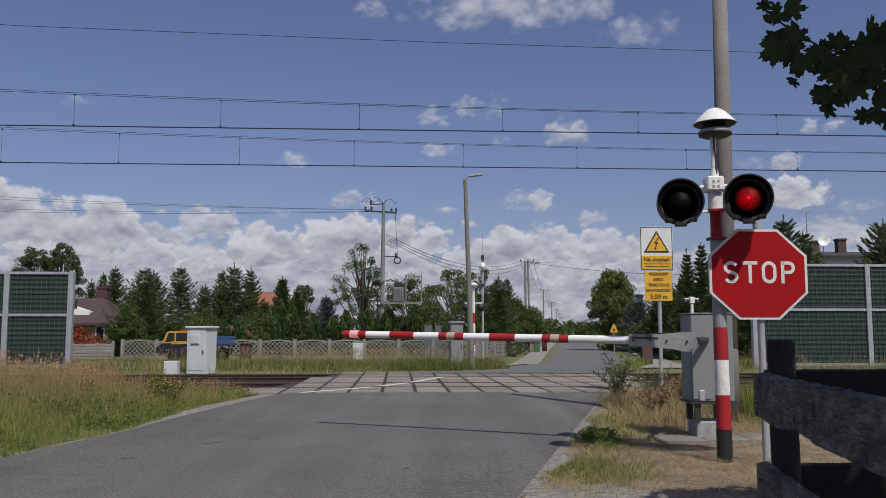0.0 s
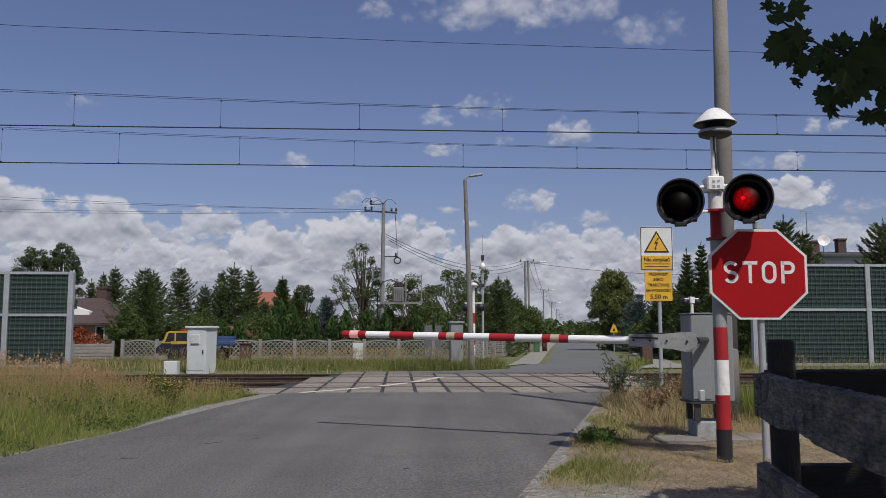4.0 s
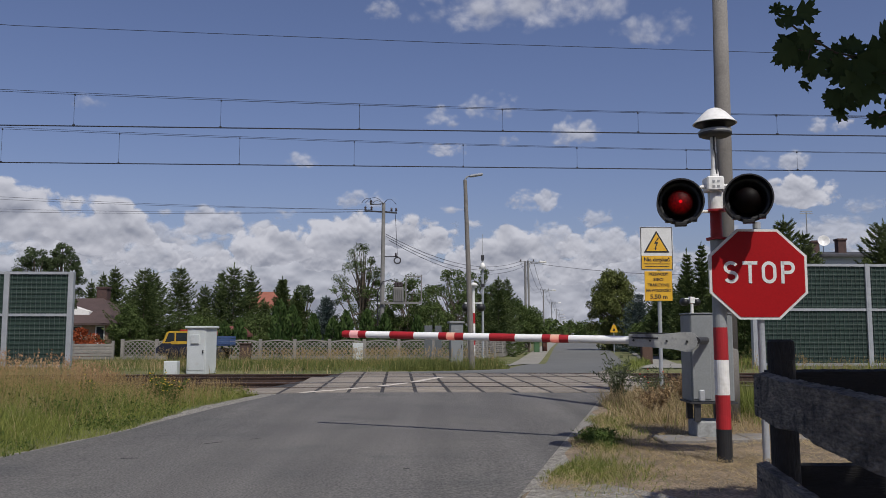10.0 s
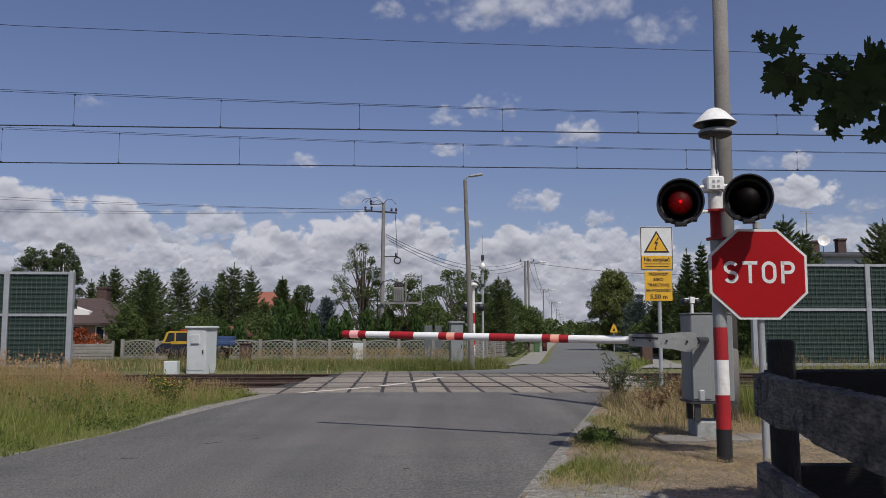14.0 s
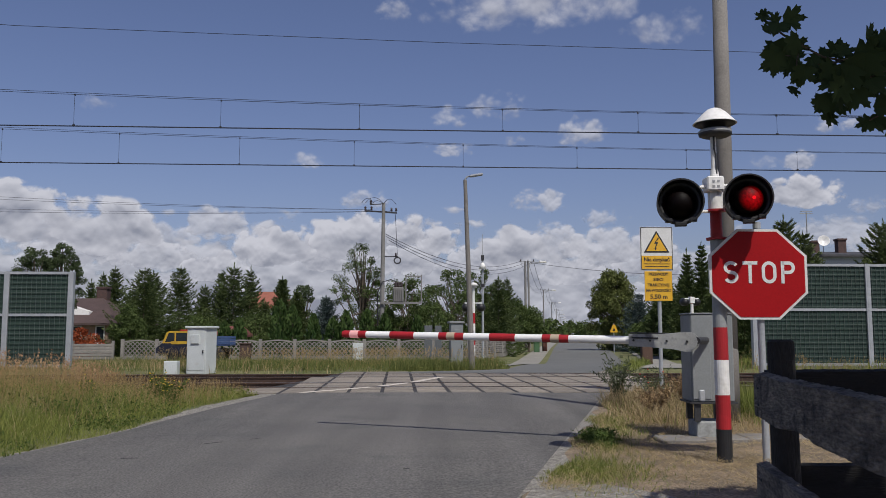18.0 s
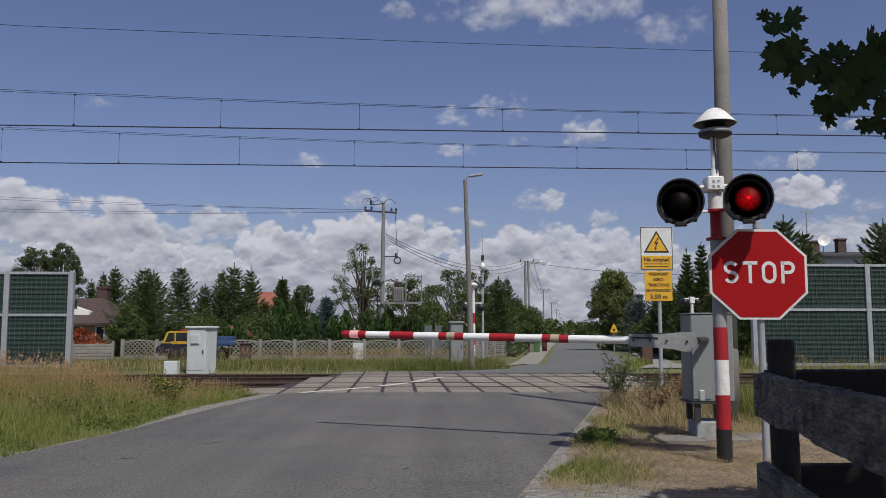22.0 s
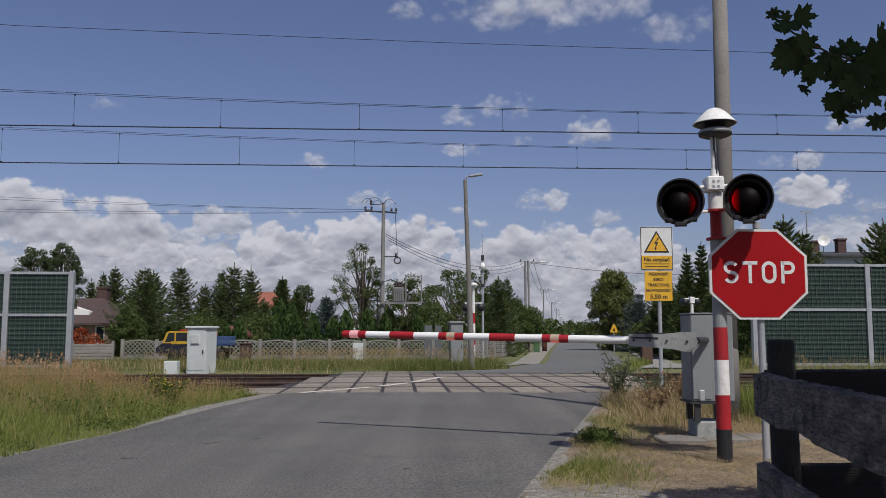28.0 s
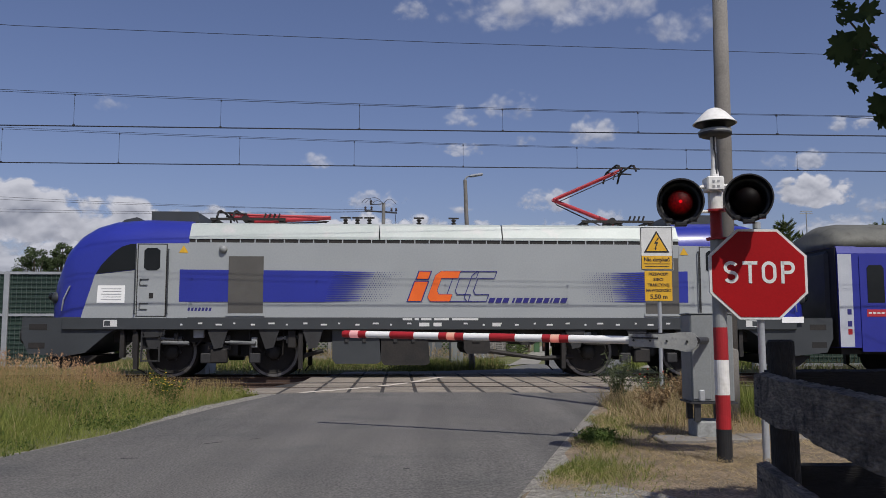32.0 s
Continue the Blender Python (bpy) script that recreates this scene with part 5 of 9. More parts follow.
def house(name, x, y, w, d, eave, ridge, wall, roof, label, hip=0.0, over=0.45):
    h = thing(name, label, "house", pose(x, y, -0.5), "village houses")
    bm = bmesh.new()
    box(bm, -w / 2, w / 2, 0, d, 0, eave)
    part("wall", bm, wall, h)
    bm = bmesh.new()
    hw = w / 2 + over
    e = [(-hw, -over, eave), (hw, -over, eave), (hw, d + over, eave), (-hw, d + over, eave)]
    r = [(-hw + hip, d / 2, ridge), (hw - hip, d / 2, ridge)]
    lo = [bm.verts.new((p[0], p[1], p[2] - 0.15)) for p in e]
    up = [bm.verts.new(p) for p in e]
    rr = [bm.verts.new(p) for p in r]
    bm.faces.new(lo)
    for i in range(4):
        bm.faces.new((lo[i], lo[(i + 1) % 4], up[(i + 1) % 4], up[i]))
    bm.faces.new((up[0], up[1], rr[1], rr[0]))
    bm.faces.new((up[2], up[3], rr[0], rr[1]))
    bm.faces.new((up[1], up[2], rr[1]))
    bm.faces.new((up[3], up[0], rr[0]))
    bmesh.ops.recalc_face_normals(bm, faces=bm.faces)
    part("roof", bm, roof, h)
    return h


def window(h, x, z, w, hh, y=-0.03):
    bm = bmesh.new()
    box(bm, x - w / 2 - 0.07, x + w / 2 + 0.07, y, 0.02, z - 0.07, z + hh + 0.07)
    fr = part("window_frame", bm, M_WHITE, h, "white window frame")
    bm = bmesh.new()
    box(bm, x - w / 2, x + w / 2, y - 0.015, y, z, z + hh)
    part("pane", bm, M_GLASS, fr, "dark window pane")


def chimney(h, x, y, z0, z1, s=0.5):
    bm = bmesh.new()
    box(bm, x - s / 2, x + s / 2, y - s / 2, y + s / 2, z0, z1)
    box(bm, x - s / 2 - 0.06, x + s / 2 + 0.06, y - s / 2 - 0.06, y + s / 2 + 0.06, z1 - 0.02, z1 + 0.12)
    part("chimney", bm, M_BRICK, h, "red brick chimney")


h1 = house("house", -26.6, 60, 7.2, 8, 2.3, 4.2, M_WALLBROWN, M_ROOF, "low brick house with brown tiled roof behind a fence", hip=2.9)
chimney(h1, 1.0, 4.4, 3.0, 4.95, 0.75)
bm = bmesh.new()
plate(bm, [(-0.3, 2.9), (1.4, 2.9), (1.4, 3.15), (-0.3, 3.6)], 2.0, pose(0, 0.9, 0))
part("dormer", bm, M_WALLWHITE, h1, "white rendered dormer")
window(h1, 2.6, 0.95, 0.5, 1.1)
window(h1, 0.6, 0.95, 1.2, 1.1)
window(h1, -1.6, 0.95, 1.2, 1.1)
h4 = house("garden_shed", -13.5, 54, 1.5, 2.5, 1.5, 2.05, M_WALLBROWN, mat("dark_red_roof", (0.16, 0.05, 0.04), (0.12, 0.04, 0.035), 0.8, fine=14, bump=0.4), "low garden shed with dark red roof", hip=0.3, over=0.2)
tagged(h4, "low garden shed with dark red roof", "shed")
h2 = house("house", -17.3, 82, 3.4, 8, 4.1, 5.75, M_WALLWHITE, M_ROOFRED, "house with bright orange tiled roof among trees", hip=1.0)
h3 = house("house", 30.5, 60, 9.5, 9, 7.1, 7.75, M_WALLGREY, M_SLATE, "grey rendered house with dark low roof behind trees", over=0.35)
chimney(h3, -1.0, 3.0, 7.4, 8.45, 0.6)
chimney(h3, -2.95, 3.0, 7.2, 8.3, 0.55)
for wx in (-3.2, 0.0, 3.2):
    window(h3, wx, 4.9, 1.3, 1.3)
bm = bmesh.new()
bar(bm, (0, 0, 0), (0, 0, 2.9), 0.045, 0.035, 6)
for z, l in ((2.75, 0.45), (2.9, 0.4)):
    beam(bm, (-l, 0, z), (l, 0, z), 0.06, 0.05)
for z in (0.5, 0.9, 1.3, 1.7):
    beam(bm, (-0.12, 0, z), (0.12, 0, z), 0.02, 0.02)
an = tagged(part("roof_antenna", bm, M_STEEL), "thin grey television antenna on a house roof", "antenna")
an.matrix_basis = pose(26.2, 61, 6.95)
bm = bmesh.new()
lathe(bm, [(0.0, 0.0), (0.2, 0.03), (0.38, 0.12), (0.4, 0.13), (0.38, 0.13), (0.0, 0.04)], 20, pose(0, 0, 0.5, 75, 0, -15))
dish = tagged(part("satellite_dish", bm, M_WHITE), "white satellite dish on a house roof", "satellite dish")
bm = bmesh.new()
bar(bm, (0, 0.1, -0.3), (0, 0.05, 0.5), 0.025)
part("dish_arm", bm, M_STEEL, dish)
dish.matrix_basis = pose(26.6, 59.3, 7.0)


def lattice_panel(w, h):
    """A concrete fence panel: frame, diagonal lattice and arched top."""
    bm = bmesh.new()
    box(bm, 0, w, -0.03, 0.03, 0.02, 0.28)
    step = 0.27
    lo, hi = 0.28, h - 0.12
    n = int(w / step)
    for i in range(-5, n + 6):
        for sg in (1, -1):
            x0, z0 = i * step, lo
            x1, z1 = x0 + sg * (hi - lo), hi
            if x1 < 0:
                z1 = z0 + (0 - x0) / (x1 - x0) * (z1 - z0)
                x1 = 0
            if x1 > w:
                z1 = z0 + (w - x0) / (x1 - x0) * (z1 - z0)
                x1 = w
            if x0 < 0:
                if x1 <= 0:
                    continue
                z0 = lo + (0 - x0)
                x0 = 0
            if x0 > w:
                if x1 >= w:
                    continue
                z0 = lo + (x0 - w)
                x0 = w
            if z1 - z0 > 0.03:
                beam(bm, (x0, 0, z0), (x1, 0, z1), 0.05, 0.05)
    pts = [(w * j / 10, 0, hi + 0.10 * math.sin(math.pi * j / 10)) for j in range(11)]
    for a, b in zip(pts, pts[1:]):
        beam(bm, a, b, 0.07, 0.085)
    return bm


def lattice_fence(x0, y0, x1, y1, count, label):
    f = thing("lattice_fence", label, "fence", None, "concrete fences")
    d = Vector((x1 - x0, y1 - y0, 0))
    turn = math.degrees(math.atan2(d.y, d.x))
    w = d.length / count
    first = None
    bm = bmesh.new()
    box(bm, -0.09, 0.09, -0.08, 0.08, -0.1, 1.25, 0.015)
    post = part("post", bm, M_FENCE, f)
    for i in range(count + 1):
        p = Vector((x0, y0, 0)) + d * (i / count)
        m = pose(p.x, p.y, float(hz(p.x, p.y)), 0, 0, turn)
        if i == 0:
            post.matrix_basis = m
        else:
            share("post", post.data, f, m)
        if i < count:
            m2 = m @ pose(0.07, 0, 0)
            if first is None:
                first = part("panel", lattice_panel(w - 0.14, 1.2), M_FENCE, f)
                first.matrix_basis = m2
            else:
                share("panel", first.data, f, m2)


lattice_fence(-19.0, 50.9, 1.5, 50.5, 10, "grey precast concrete lattice fence with arched panels")
# dark hedge added to stand for shaded shrubs behind the lattice gaps
rng = np.random.default_rng(88)
hx = rng.uniform(-19, 1.3, 15000)
hedge = np.stack([hx, 52.2 + rng.uniform(-0.6, 0.5, 15000), -0.5 + rng.uniform(0, 1, 15000) ** 0.8 * (0.95 + 0.3 * np.sin(hx * 1.9) * np.sin(hx * 0.7 + 1))], 1)
v, f = leaf_cloud(hedge, 0.11, rng, 0.9)
tagged(raw("garden_hedge", v, f, M_THUJA), "low dark green hedge behind the lattice fence", "hedge", kind="stuff")
lattice_fence(1.5, 50.5, 5.2, 62.0, 6, "grey precast concrete lattice fence along the road")
pf = thing("plank_fence", "pale concrete plank fence beside the garden", "fence", pose(-20.8, 51, -0.5), "concrete fences")
for i in range(5):
    bm = bmesh.new()
    box(bm, -1.15, 1.15, -0.03, 0.03, 0.03 + i * 0.19, 0.21 + i * 0.19, 0.02)
    part("plank", bm, M_FENCE, pf)
for x in (-1.2, 1.2):
    bm = bmesh.new()
    box(bm, x - 0.07, x + 0.07, -0.07, 0.07, -0.1, 1.15)
    part("post", bm, M_FENCE, pf)


M_BOARD = mat("board_back", (0.13, 0.14, 0.145), (0.10, 0.11, 0.115), 0.6, 0.2)


def cabinet(x, y, w, d, h, material, label, cap=True, door=True, turn=0):
    c = thing("trackside_cabinet", label, "cabinet", pose(x, y, float(hz(x, y)) - 0.03, 0, 0, turn), "trackside cabinets")
    bm = bmesh.new()
    box(bm, -w / 2, w / 2, -d / 2, d / 2, 0, h, 0.012)
    part("body", bm, material, c)
    if cap:
        bm = bmesh.new()
        box(bm, -w / 2 - 0.05, w / 2 + 0.05, -d / 2 - 0.05, d / 2 + 0.05, h - 0.01, h + 0.06, 0.015)
        part("cap", bm, material, c)
    if door:
        bm = bmesh.new()
        box(bm, -w / 2 + 0.04, w / 2 - 0.04, -d / 2 - 0.012, -d / 2, 0.1, h - 0.06, 0.004)
        dr = part("door", bm, material, c)
        bm = bmesh.new()
        box(bm, -w * 0.26, w * 0.18, -d / 2 - 0.05, -d / 2 - 0.012, h * 0.66, h * 0.86, 0.008)
        part("hood", bm, material, dr, "small vent hood")
        bm = bmesh.new()
        box(bm, w * 0.33, w * 0.40, -d / 2 - 0.03, -d / 2 - 0.012, h * 0.45, h * 0.52)
        part("lock", bm, M_DARK, dr)
    return c


cabinet(-6.95, 24.75, 0.60, 0.62, 1.30, M_CABINET, "tall white trackside relay cabinet", turn=-14)
cabinet(-7.72, 24.5, 0.37, 0.3, 0.44, M_CABINET, "small white trackside box in the grass", cap=False, door=False)
cabinet(-3.96, 40, 0.46, 0.3, 1.05, M_CABINET, "small white utility cabinet by the fence", cap=False)
cabinet(0.42, 27.9, 0.40, 0.4, 1.45, M_PEDESTAL, "grey barrier drive cabinet beyond the tracks", turn=8)
cabinet(-0.75, 44, 0.4, 0.2, 2.0, M_BOARD, "grey metal board back by the fence", cap=False, door=False)
cabinet(-0.25, 44.5, 0.35, 0.2, 2.0, M_BOARD, "grey metal board back by the fence", cap=False, door=False)
cabinet(9.0, 38, 0.45, 0.4, 0.85, mat("brown_wood", (0.09, 0.05, 0.035), rough=0.85), "brown wooden roadside box", cap=False, door=False)
cabinet(7.85, 72, 0.45, 0.5, 0.85, mat("green_bin", (0.05, 0.12, 0.05), rough=0.6), "green wheeled waste bin by the fence", door=False)
cabinet(9.0, 76, 0.4, 0.5, 0.85, mat("brown_bin", (0.14, 0.05, 0.035), rough=0.6), "brown waste bin by the fence", door=False)
cabinet(-11.4, 49.6, 0.6, 0.4, 1.0, mat("dark_brown_post", (0.08, 0.05, 0.04), rough=0.85), "dark brown gate pillar by the fence", cap=True, door=False)


def lamp_post():
    p = thing("street_lamp", "slim leaning concrete lamp post with single arm", "street lamp", pose(0.88, 25.95, -0.05))
    part("shaft", bar(bmesh.new(), (0, 0, 0), (-0.2, 0, 5.85), 0.095, 0.055, 12), M_CONCRETE, p)
    bm = bmesh.new()
    tube(bm, [(-0.2, 0, 5.75), (-0.195, 0, 5.88), (-0.13, 0, 5.95), (0.0, 0, 5.98)], 0.025, 6)
    part("arm", bm, M_STEEL, p)
    bm = bmesh.new()
    box(bm, -0.2, 0.22, -0.07, 0.07, -0.035, 0.04, 0.025)
    o = part("lantern", bm, M_GALV, p, "grey lantern head")
    o.matrix_basis = pose(0.13, 0, 5.99, 0, -9, 0)


lamp_post()


def small_signal(x, y, h, turn, label, bell=True):
    s = thing("crossing_signal", label, "railway signal", pose(x, y, float(hz(x, y)), 0, 0, turn), "crossing signals")
    zs = [0, 0.3, 0.62, 0.94, 1.26, 1.58, 1.9]
    for i in range(6):
        part("post", bar(bmesh.new(), (0, 0, zs[i] * h / 2.4), (0, 0, zs[i + 1] * h / 2.4), 0.06, 0.06, 12), (M_REDPAINT, M_WHITE)[i % 2], s)
    part("post", bar(bmesh.new(), (0, 0, 1.9 * h / 2.4), (0, 0, h if bell else h * 0.87), 0.045, 0.045, 12), M_WHITE if bell else M_REDPAINT, s)
    for sx in (-0.25, 0.25):
        hd = part("signal_head", lathe(bmesh.new(), [(0, 0.14), (0.1, 0.12), (0.155, 0.02), (0.16, -0.2), (0.15, -0.2), (0.145, 0.0), (0, 0.02)], 18, pose(0, 0, 0, -90)), M_BLACK, s, "black round signal lamp head", True)
        hd.location = (sx, -0.06, h * (0.73 if bell else 0.82))
    bm = bmesh.new()
    bar(bm, (-0.3, 0, h * (0.78 if bell else 0.86)), (0.3, 0, h * (0.78 if bell else 0.86)), 0.025)
    part("arm", bm, M_WHITE, s)
    if not bell:
        part("junction_box", box(bmesh.new(), -0.10, 0.10, -0.10, 0.08, h * 0.86 - 0.18, h * 0.86 + 0.08, 0.015), M_WHITE, s, "white junction box")
        return
    part("bell_hood", lathe(bmesh.new(), [(0, 0.12), (0.1, 0.09), (0.185, 0.0), (0.1, 0.0), (0.13, -0.06), (0, -0.08)], 18, pose(0, 0, h)), M_WHITE, s, "white bell hood", True)


small_signal(1.05, 29.5, 2.75, 176, "red and white striped crossing signal beyond the tracks")
small_signal(9.90, 34.0, 3.0, 190, "red and white striped crossing signal beyond the tracks", False)


def thin_mast():
    p = thing("radio_mast", "thin grey steel mast with white fittings and antenna", "mast", pose(1.86, 40, -0.45))
    part("shaft", bar(bmesh.new(), (0, 0, 0), (0, 0, 4.9), 0.06, 0.05, 10), M_GALV, p)
    bm = bmesh.new()
    bar(bm, (0, 0, 4.9), (0, 0, 6.2), 0.012, 0.008, 6)
    part("antenna", bm, M_STEEL, p)
    part("fitting", lathe(bmesh.new(), [(0, 0), (0.17, 0), (0.12, 0.2), (0.06, 0.3), (0, 0.3)], 12, pose(0, 0, 4.55)), M_WHITE, p, "white cone fitting", True)
    bm = bmesh.new()
    box(bm, -0.09, 0.09, -0.08, 0.08, 3.7, 3.85)
    box(bm, -0.07, 0.07, -0.07, 0.07, 4.95, 5.2)
    part("bracket", bm, M_DARK, p)


thin_mast()


def insulator(bm, x, y, z, s=1.0):
    lathe(bm, [(0, 0), (0.03 * s, 0), (0.07 * s, 0.05 * s), (0.03 * s, 0.08 * s), (0.07 * s, 0.13 * s), (0.03 * s, 0.17 * s), (0, 0.2 * s)], 8, pose(x, y, z))


def transformer_pole():
    p = thing("transformer_pole", "tall concrete power pole with transformer and crossarms", "utility pole", pose(-3.95, 55, -0.52))
    part("shaft", bar(bmesh.new(), (0, 0, 0), (0.09, 0, 10.05), 0.17, 0.11, 12), M_POLEGREY, p)
    for a, b, q in (((-1.15, 0, 9.55), (0.95, 0, 9.4), 0.1), ((-0.8, 0, 9.95), (0.1, 0, 10.0), 0.06), ((0.0, 0, 6.55), (1.05, 0, 6.55), 0.07)):
        part("crossarm", beam(bmesh.new(), a, b, q, q * 0.9), M_DARK, p, "steel crossarm")
    for x, z in ((-1.1, 9.6), (-0.7, 9.6), (0.6, 9.5), (0.9, 9.5), (-0.75, 10.0), (0.9, 6.55)):
        bm = bmesh.new()
        insulator(bm, x, 0, z, 1.3)
        part("insulator", bm, M_PORCELAIN, p, "brown porcelain insulator", True)
    bm = bmesh.new()
    lathe(bm, [(0.17, -0.05), (0.24, -0.05), (0.25, 0), (0.24, 0.05), (0.17, 0.05), (0.17, -0.05)], 14, pose(1.0, 0, 6.3, 80))
    part("arrester_ring", bm, M_DARK, p)
    bm = bmesh.new()
    beam(bm, (-0.1, -0.25, 3.55), (2.6, -0.25, 3.55), 0.1, 0.1)
    beam(bm, (-0.1, 0.25, 3.55), (2.6, 0.25, 3.55), 0.1, 0.1)
    beam(bm, (1.55, 0.25, 3.5), (1.55, 0.25, 5.4), 0.07, 0.07)
    beam(bm, (2.55, 0.25, 3.5), (2.55, 0.25, 5.4), 0.07, 0.07)
    beam(bm, (1.55, 0.25, 5.3), (2.55, 0.25, 5.3), 0.07, 0.07)
    beam(bm, (1.55, 0.25, 4.2), (2.55, 0.25, 4.2), 0.05, 0.05)
    part("platform", bm, M_POLEGREY, p, "steel platform with railing")
    bm = bmesh.new()
    box(bm, 0.75, 1.4, -0.3, 0.3, 3.6, 4.55, 0.05)
    for i in range(5):
        box(bm, 0.8 + i * 0.13, 0.83 + i * 0.13, -0.38, -0.3, 3.65, 4.45)
    tr = part("transformer", bm, M_POLEGREY, p, "grey finned transformer tank")
    for x in (0.9, 1.08, 1.26):
        bm = bmesh.new()
        insulator(bm, x, 0, 4.55, 2.0)
        part("bushing", bm, M_PORCELAIN, tr, "", True)
    for x0, x1, up in ((-1.1, 0.1, 0.55), (-0.7, 0.1, 0.35), (0.1, 0.9, 0.45), (-1.35, -0.5, 0.5)):
        bm = bmesh.new()
        tube(bm, [(x0 + (x1 - x0) * k / 8, -0.1, 9.85 + up * math.sin(math.pi * (0.12 + 0.8 * k / 8))) for k in range(9)], 0.014, 5)
        part("jumper_wire", bm, M_CABLE, p, "dark bowed jumper wire")
    bm = bmesh.new()
    tube(bm, [(-0.2, -0.2, 0.5), (-0.25, -0.2, 4.2), (0.05, -0.2, 4.9), (0.6, -0.2, 5.05), (0.95, -0.1, 4.9)], 0.035)
    part("cable_riser", bm, M_CABLE, p, "black cable riser")


transformer_pole()


def street_pole(x, y, h, lamp=True):
    p = thing("power_pole", "grey concrete power pole with street light along the road", "utility pole", pose(x, y, -0.52), "roadside poles")
    part("shaft", bar(bmesh.new(), (0, 0, 0), (0, 0, h), 0.16, 0.11, 8), M_POLEGREY, p)
    if y < 100:
        part("shaft", bar(bmesh.new(), (0.42, 0, 0), (0.30, 0, h), 0.13, 0.1, 8), M_POLEGREY, p)
    bm = bmesh.new()
    beam(bm, (-0.6, 0, h - 0.1), (1.0, 0, h - 0.1), 0.09, 0.09)
    part("crossarm", bm, M_STEEL, p)
    for sx in (-0.5, 0.3, 0.9):
        bm = bmesh.new()
        insulator(bm, sx, 0, h - 0.05, 1.2)
        part("insulator", bm, M_PORCELAIN, p)
    if lamp:
        bm = bmesh.new()
        tube(bm, [(0, 0, h - 0.5), (0.8, 0, h - 0.25), (1.6, 0, h - 0.12)], 0.04, 5)
        ar = part("lamp_arm", bm, M_STEEL, p)
        bm = bmesh.new()
        box(bm, 1.5, 2.3, -0.15, 0.15, h - 0.22, h - 0.0, 0.05)
        part("lantern", bm, M_WHITE, ar, "grey lantern head")
    return p


for x, y in ((8.9, 92), (18.0, 153), (27.6, 217), (37.6, 284), (47.6, 351), (57.5, 418), (67.4, 485)):
    street_pole(x, y, 9.4)


def cable(name, pts, sag, r, label, n=14):
    bm = bmesh.new()
    q = [Vector(pts[0])]
    for a, b in zip(pts, pts[1:]):
        a, b = Vector(a), Vector(b)
        q += [a.lerp(b, i / n) - Vector((0, 0, sag * 4 * (i / n) * (1 - i / n))) for i in range(1, n + 1)]
    tube(bm, q, r, 4)
    return tagged(part(name, bm, M_CABLE), label, "cable")


TP = [(-5.05, 55, 9.1), (-4.65, 55, 9.1), (-3.35, 55, 9.0), (-3.05, 55, 9.0)]
for i, (a, dz) in enumerate(zip(TP, (0.22, -0.05, -0.95, -1.2))):
    cable("power_line", [(a[0] - 34, 52, 10.0 + dz), a], 0.25, 0.009, "thin dark power line running to the transformer pole")
for i, dx in enumerate((-0.5, 0.3, 0.9)):
    cable("power_line", [(-3.9 + 0.2 * i, 55, 7.6 - 0.25 * i), (8.9 + dx, 92, 8.85)], 1.3 + 0.25 * i, 0.018, "dark sagging power line along the road")
    cable("power_line", [(8.9 + dx, 92, 8.85), (18.0 + dx, 153, 8.85), (27.6 + dx, 217, 8.85), (37.6 + dx, 284, 8.85), (47.6 + dx, 351, 8.85)], 1.6, 0.02, "dark sagging power line along the road", 8)
cable("power_line", [(9.4, 92, 8.7), (31, 90, 7.3)], 0.5, 0.02, "dark power line crossing the road to a house")
cable("down_lead", [(-3.1, 55, 8.8), (-2.95, 55, 6.1)], 0.0, 0.015, "dark cable hanging from a crossarm", 2)


def road_sign():
    s = thing("road_warning_sign", "small yellow triangular road sign on thin post", "traffic sign", pose(14.15, 71, -0.5))
    part("post", bar(bmesh.new(), (0, 0, 0), (0, 0, 2.4), 0.04, 0.04, 8), M_GALV, s)
    part("board", plate(bmesh.new(), [(-0.30, 1.66), (0.30, 1.66), (0.30, 1.8), (0.09, 2.3), (-0.09, 2.3), (-0.30, 1.8)], 0.02, pose(0, -0.06, 0)), M_YELLOW, s, "yellow board")
    part("emblem", plate(bmesh.new(), [(-0.12, 1.78), (0.12, 1.78), (0.0, 2.06)], 0.01, pose(0, -0.075, 0)), M_BLACK, s, "black emblem")


road_sign()


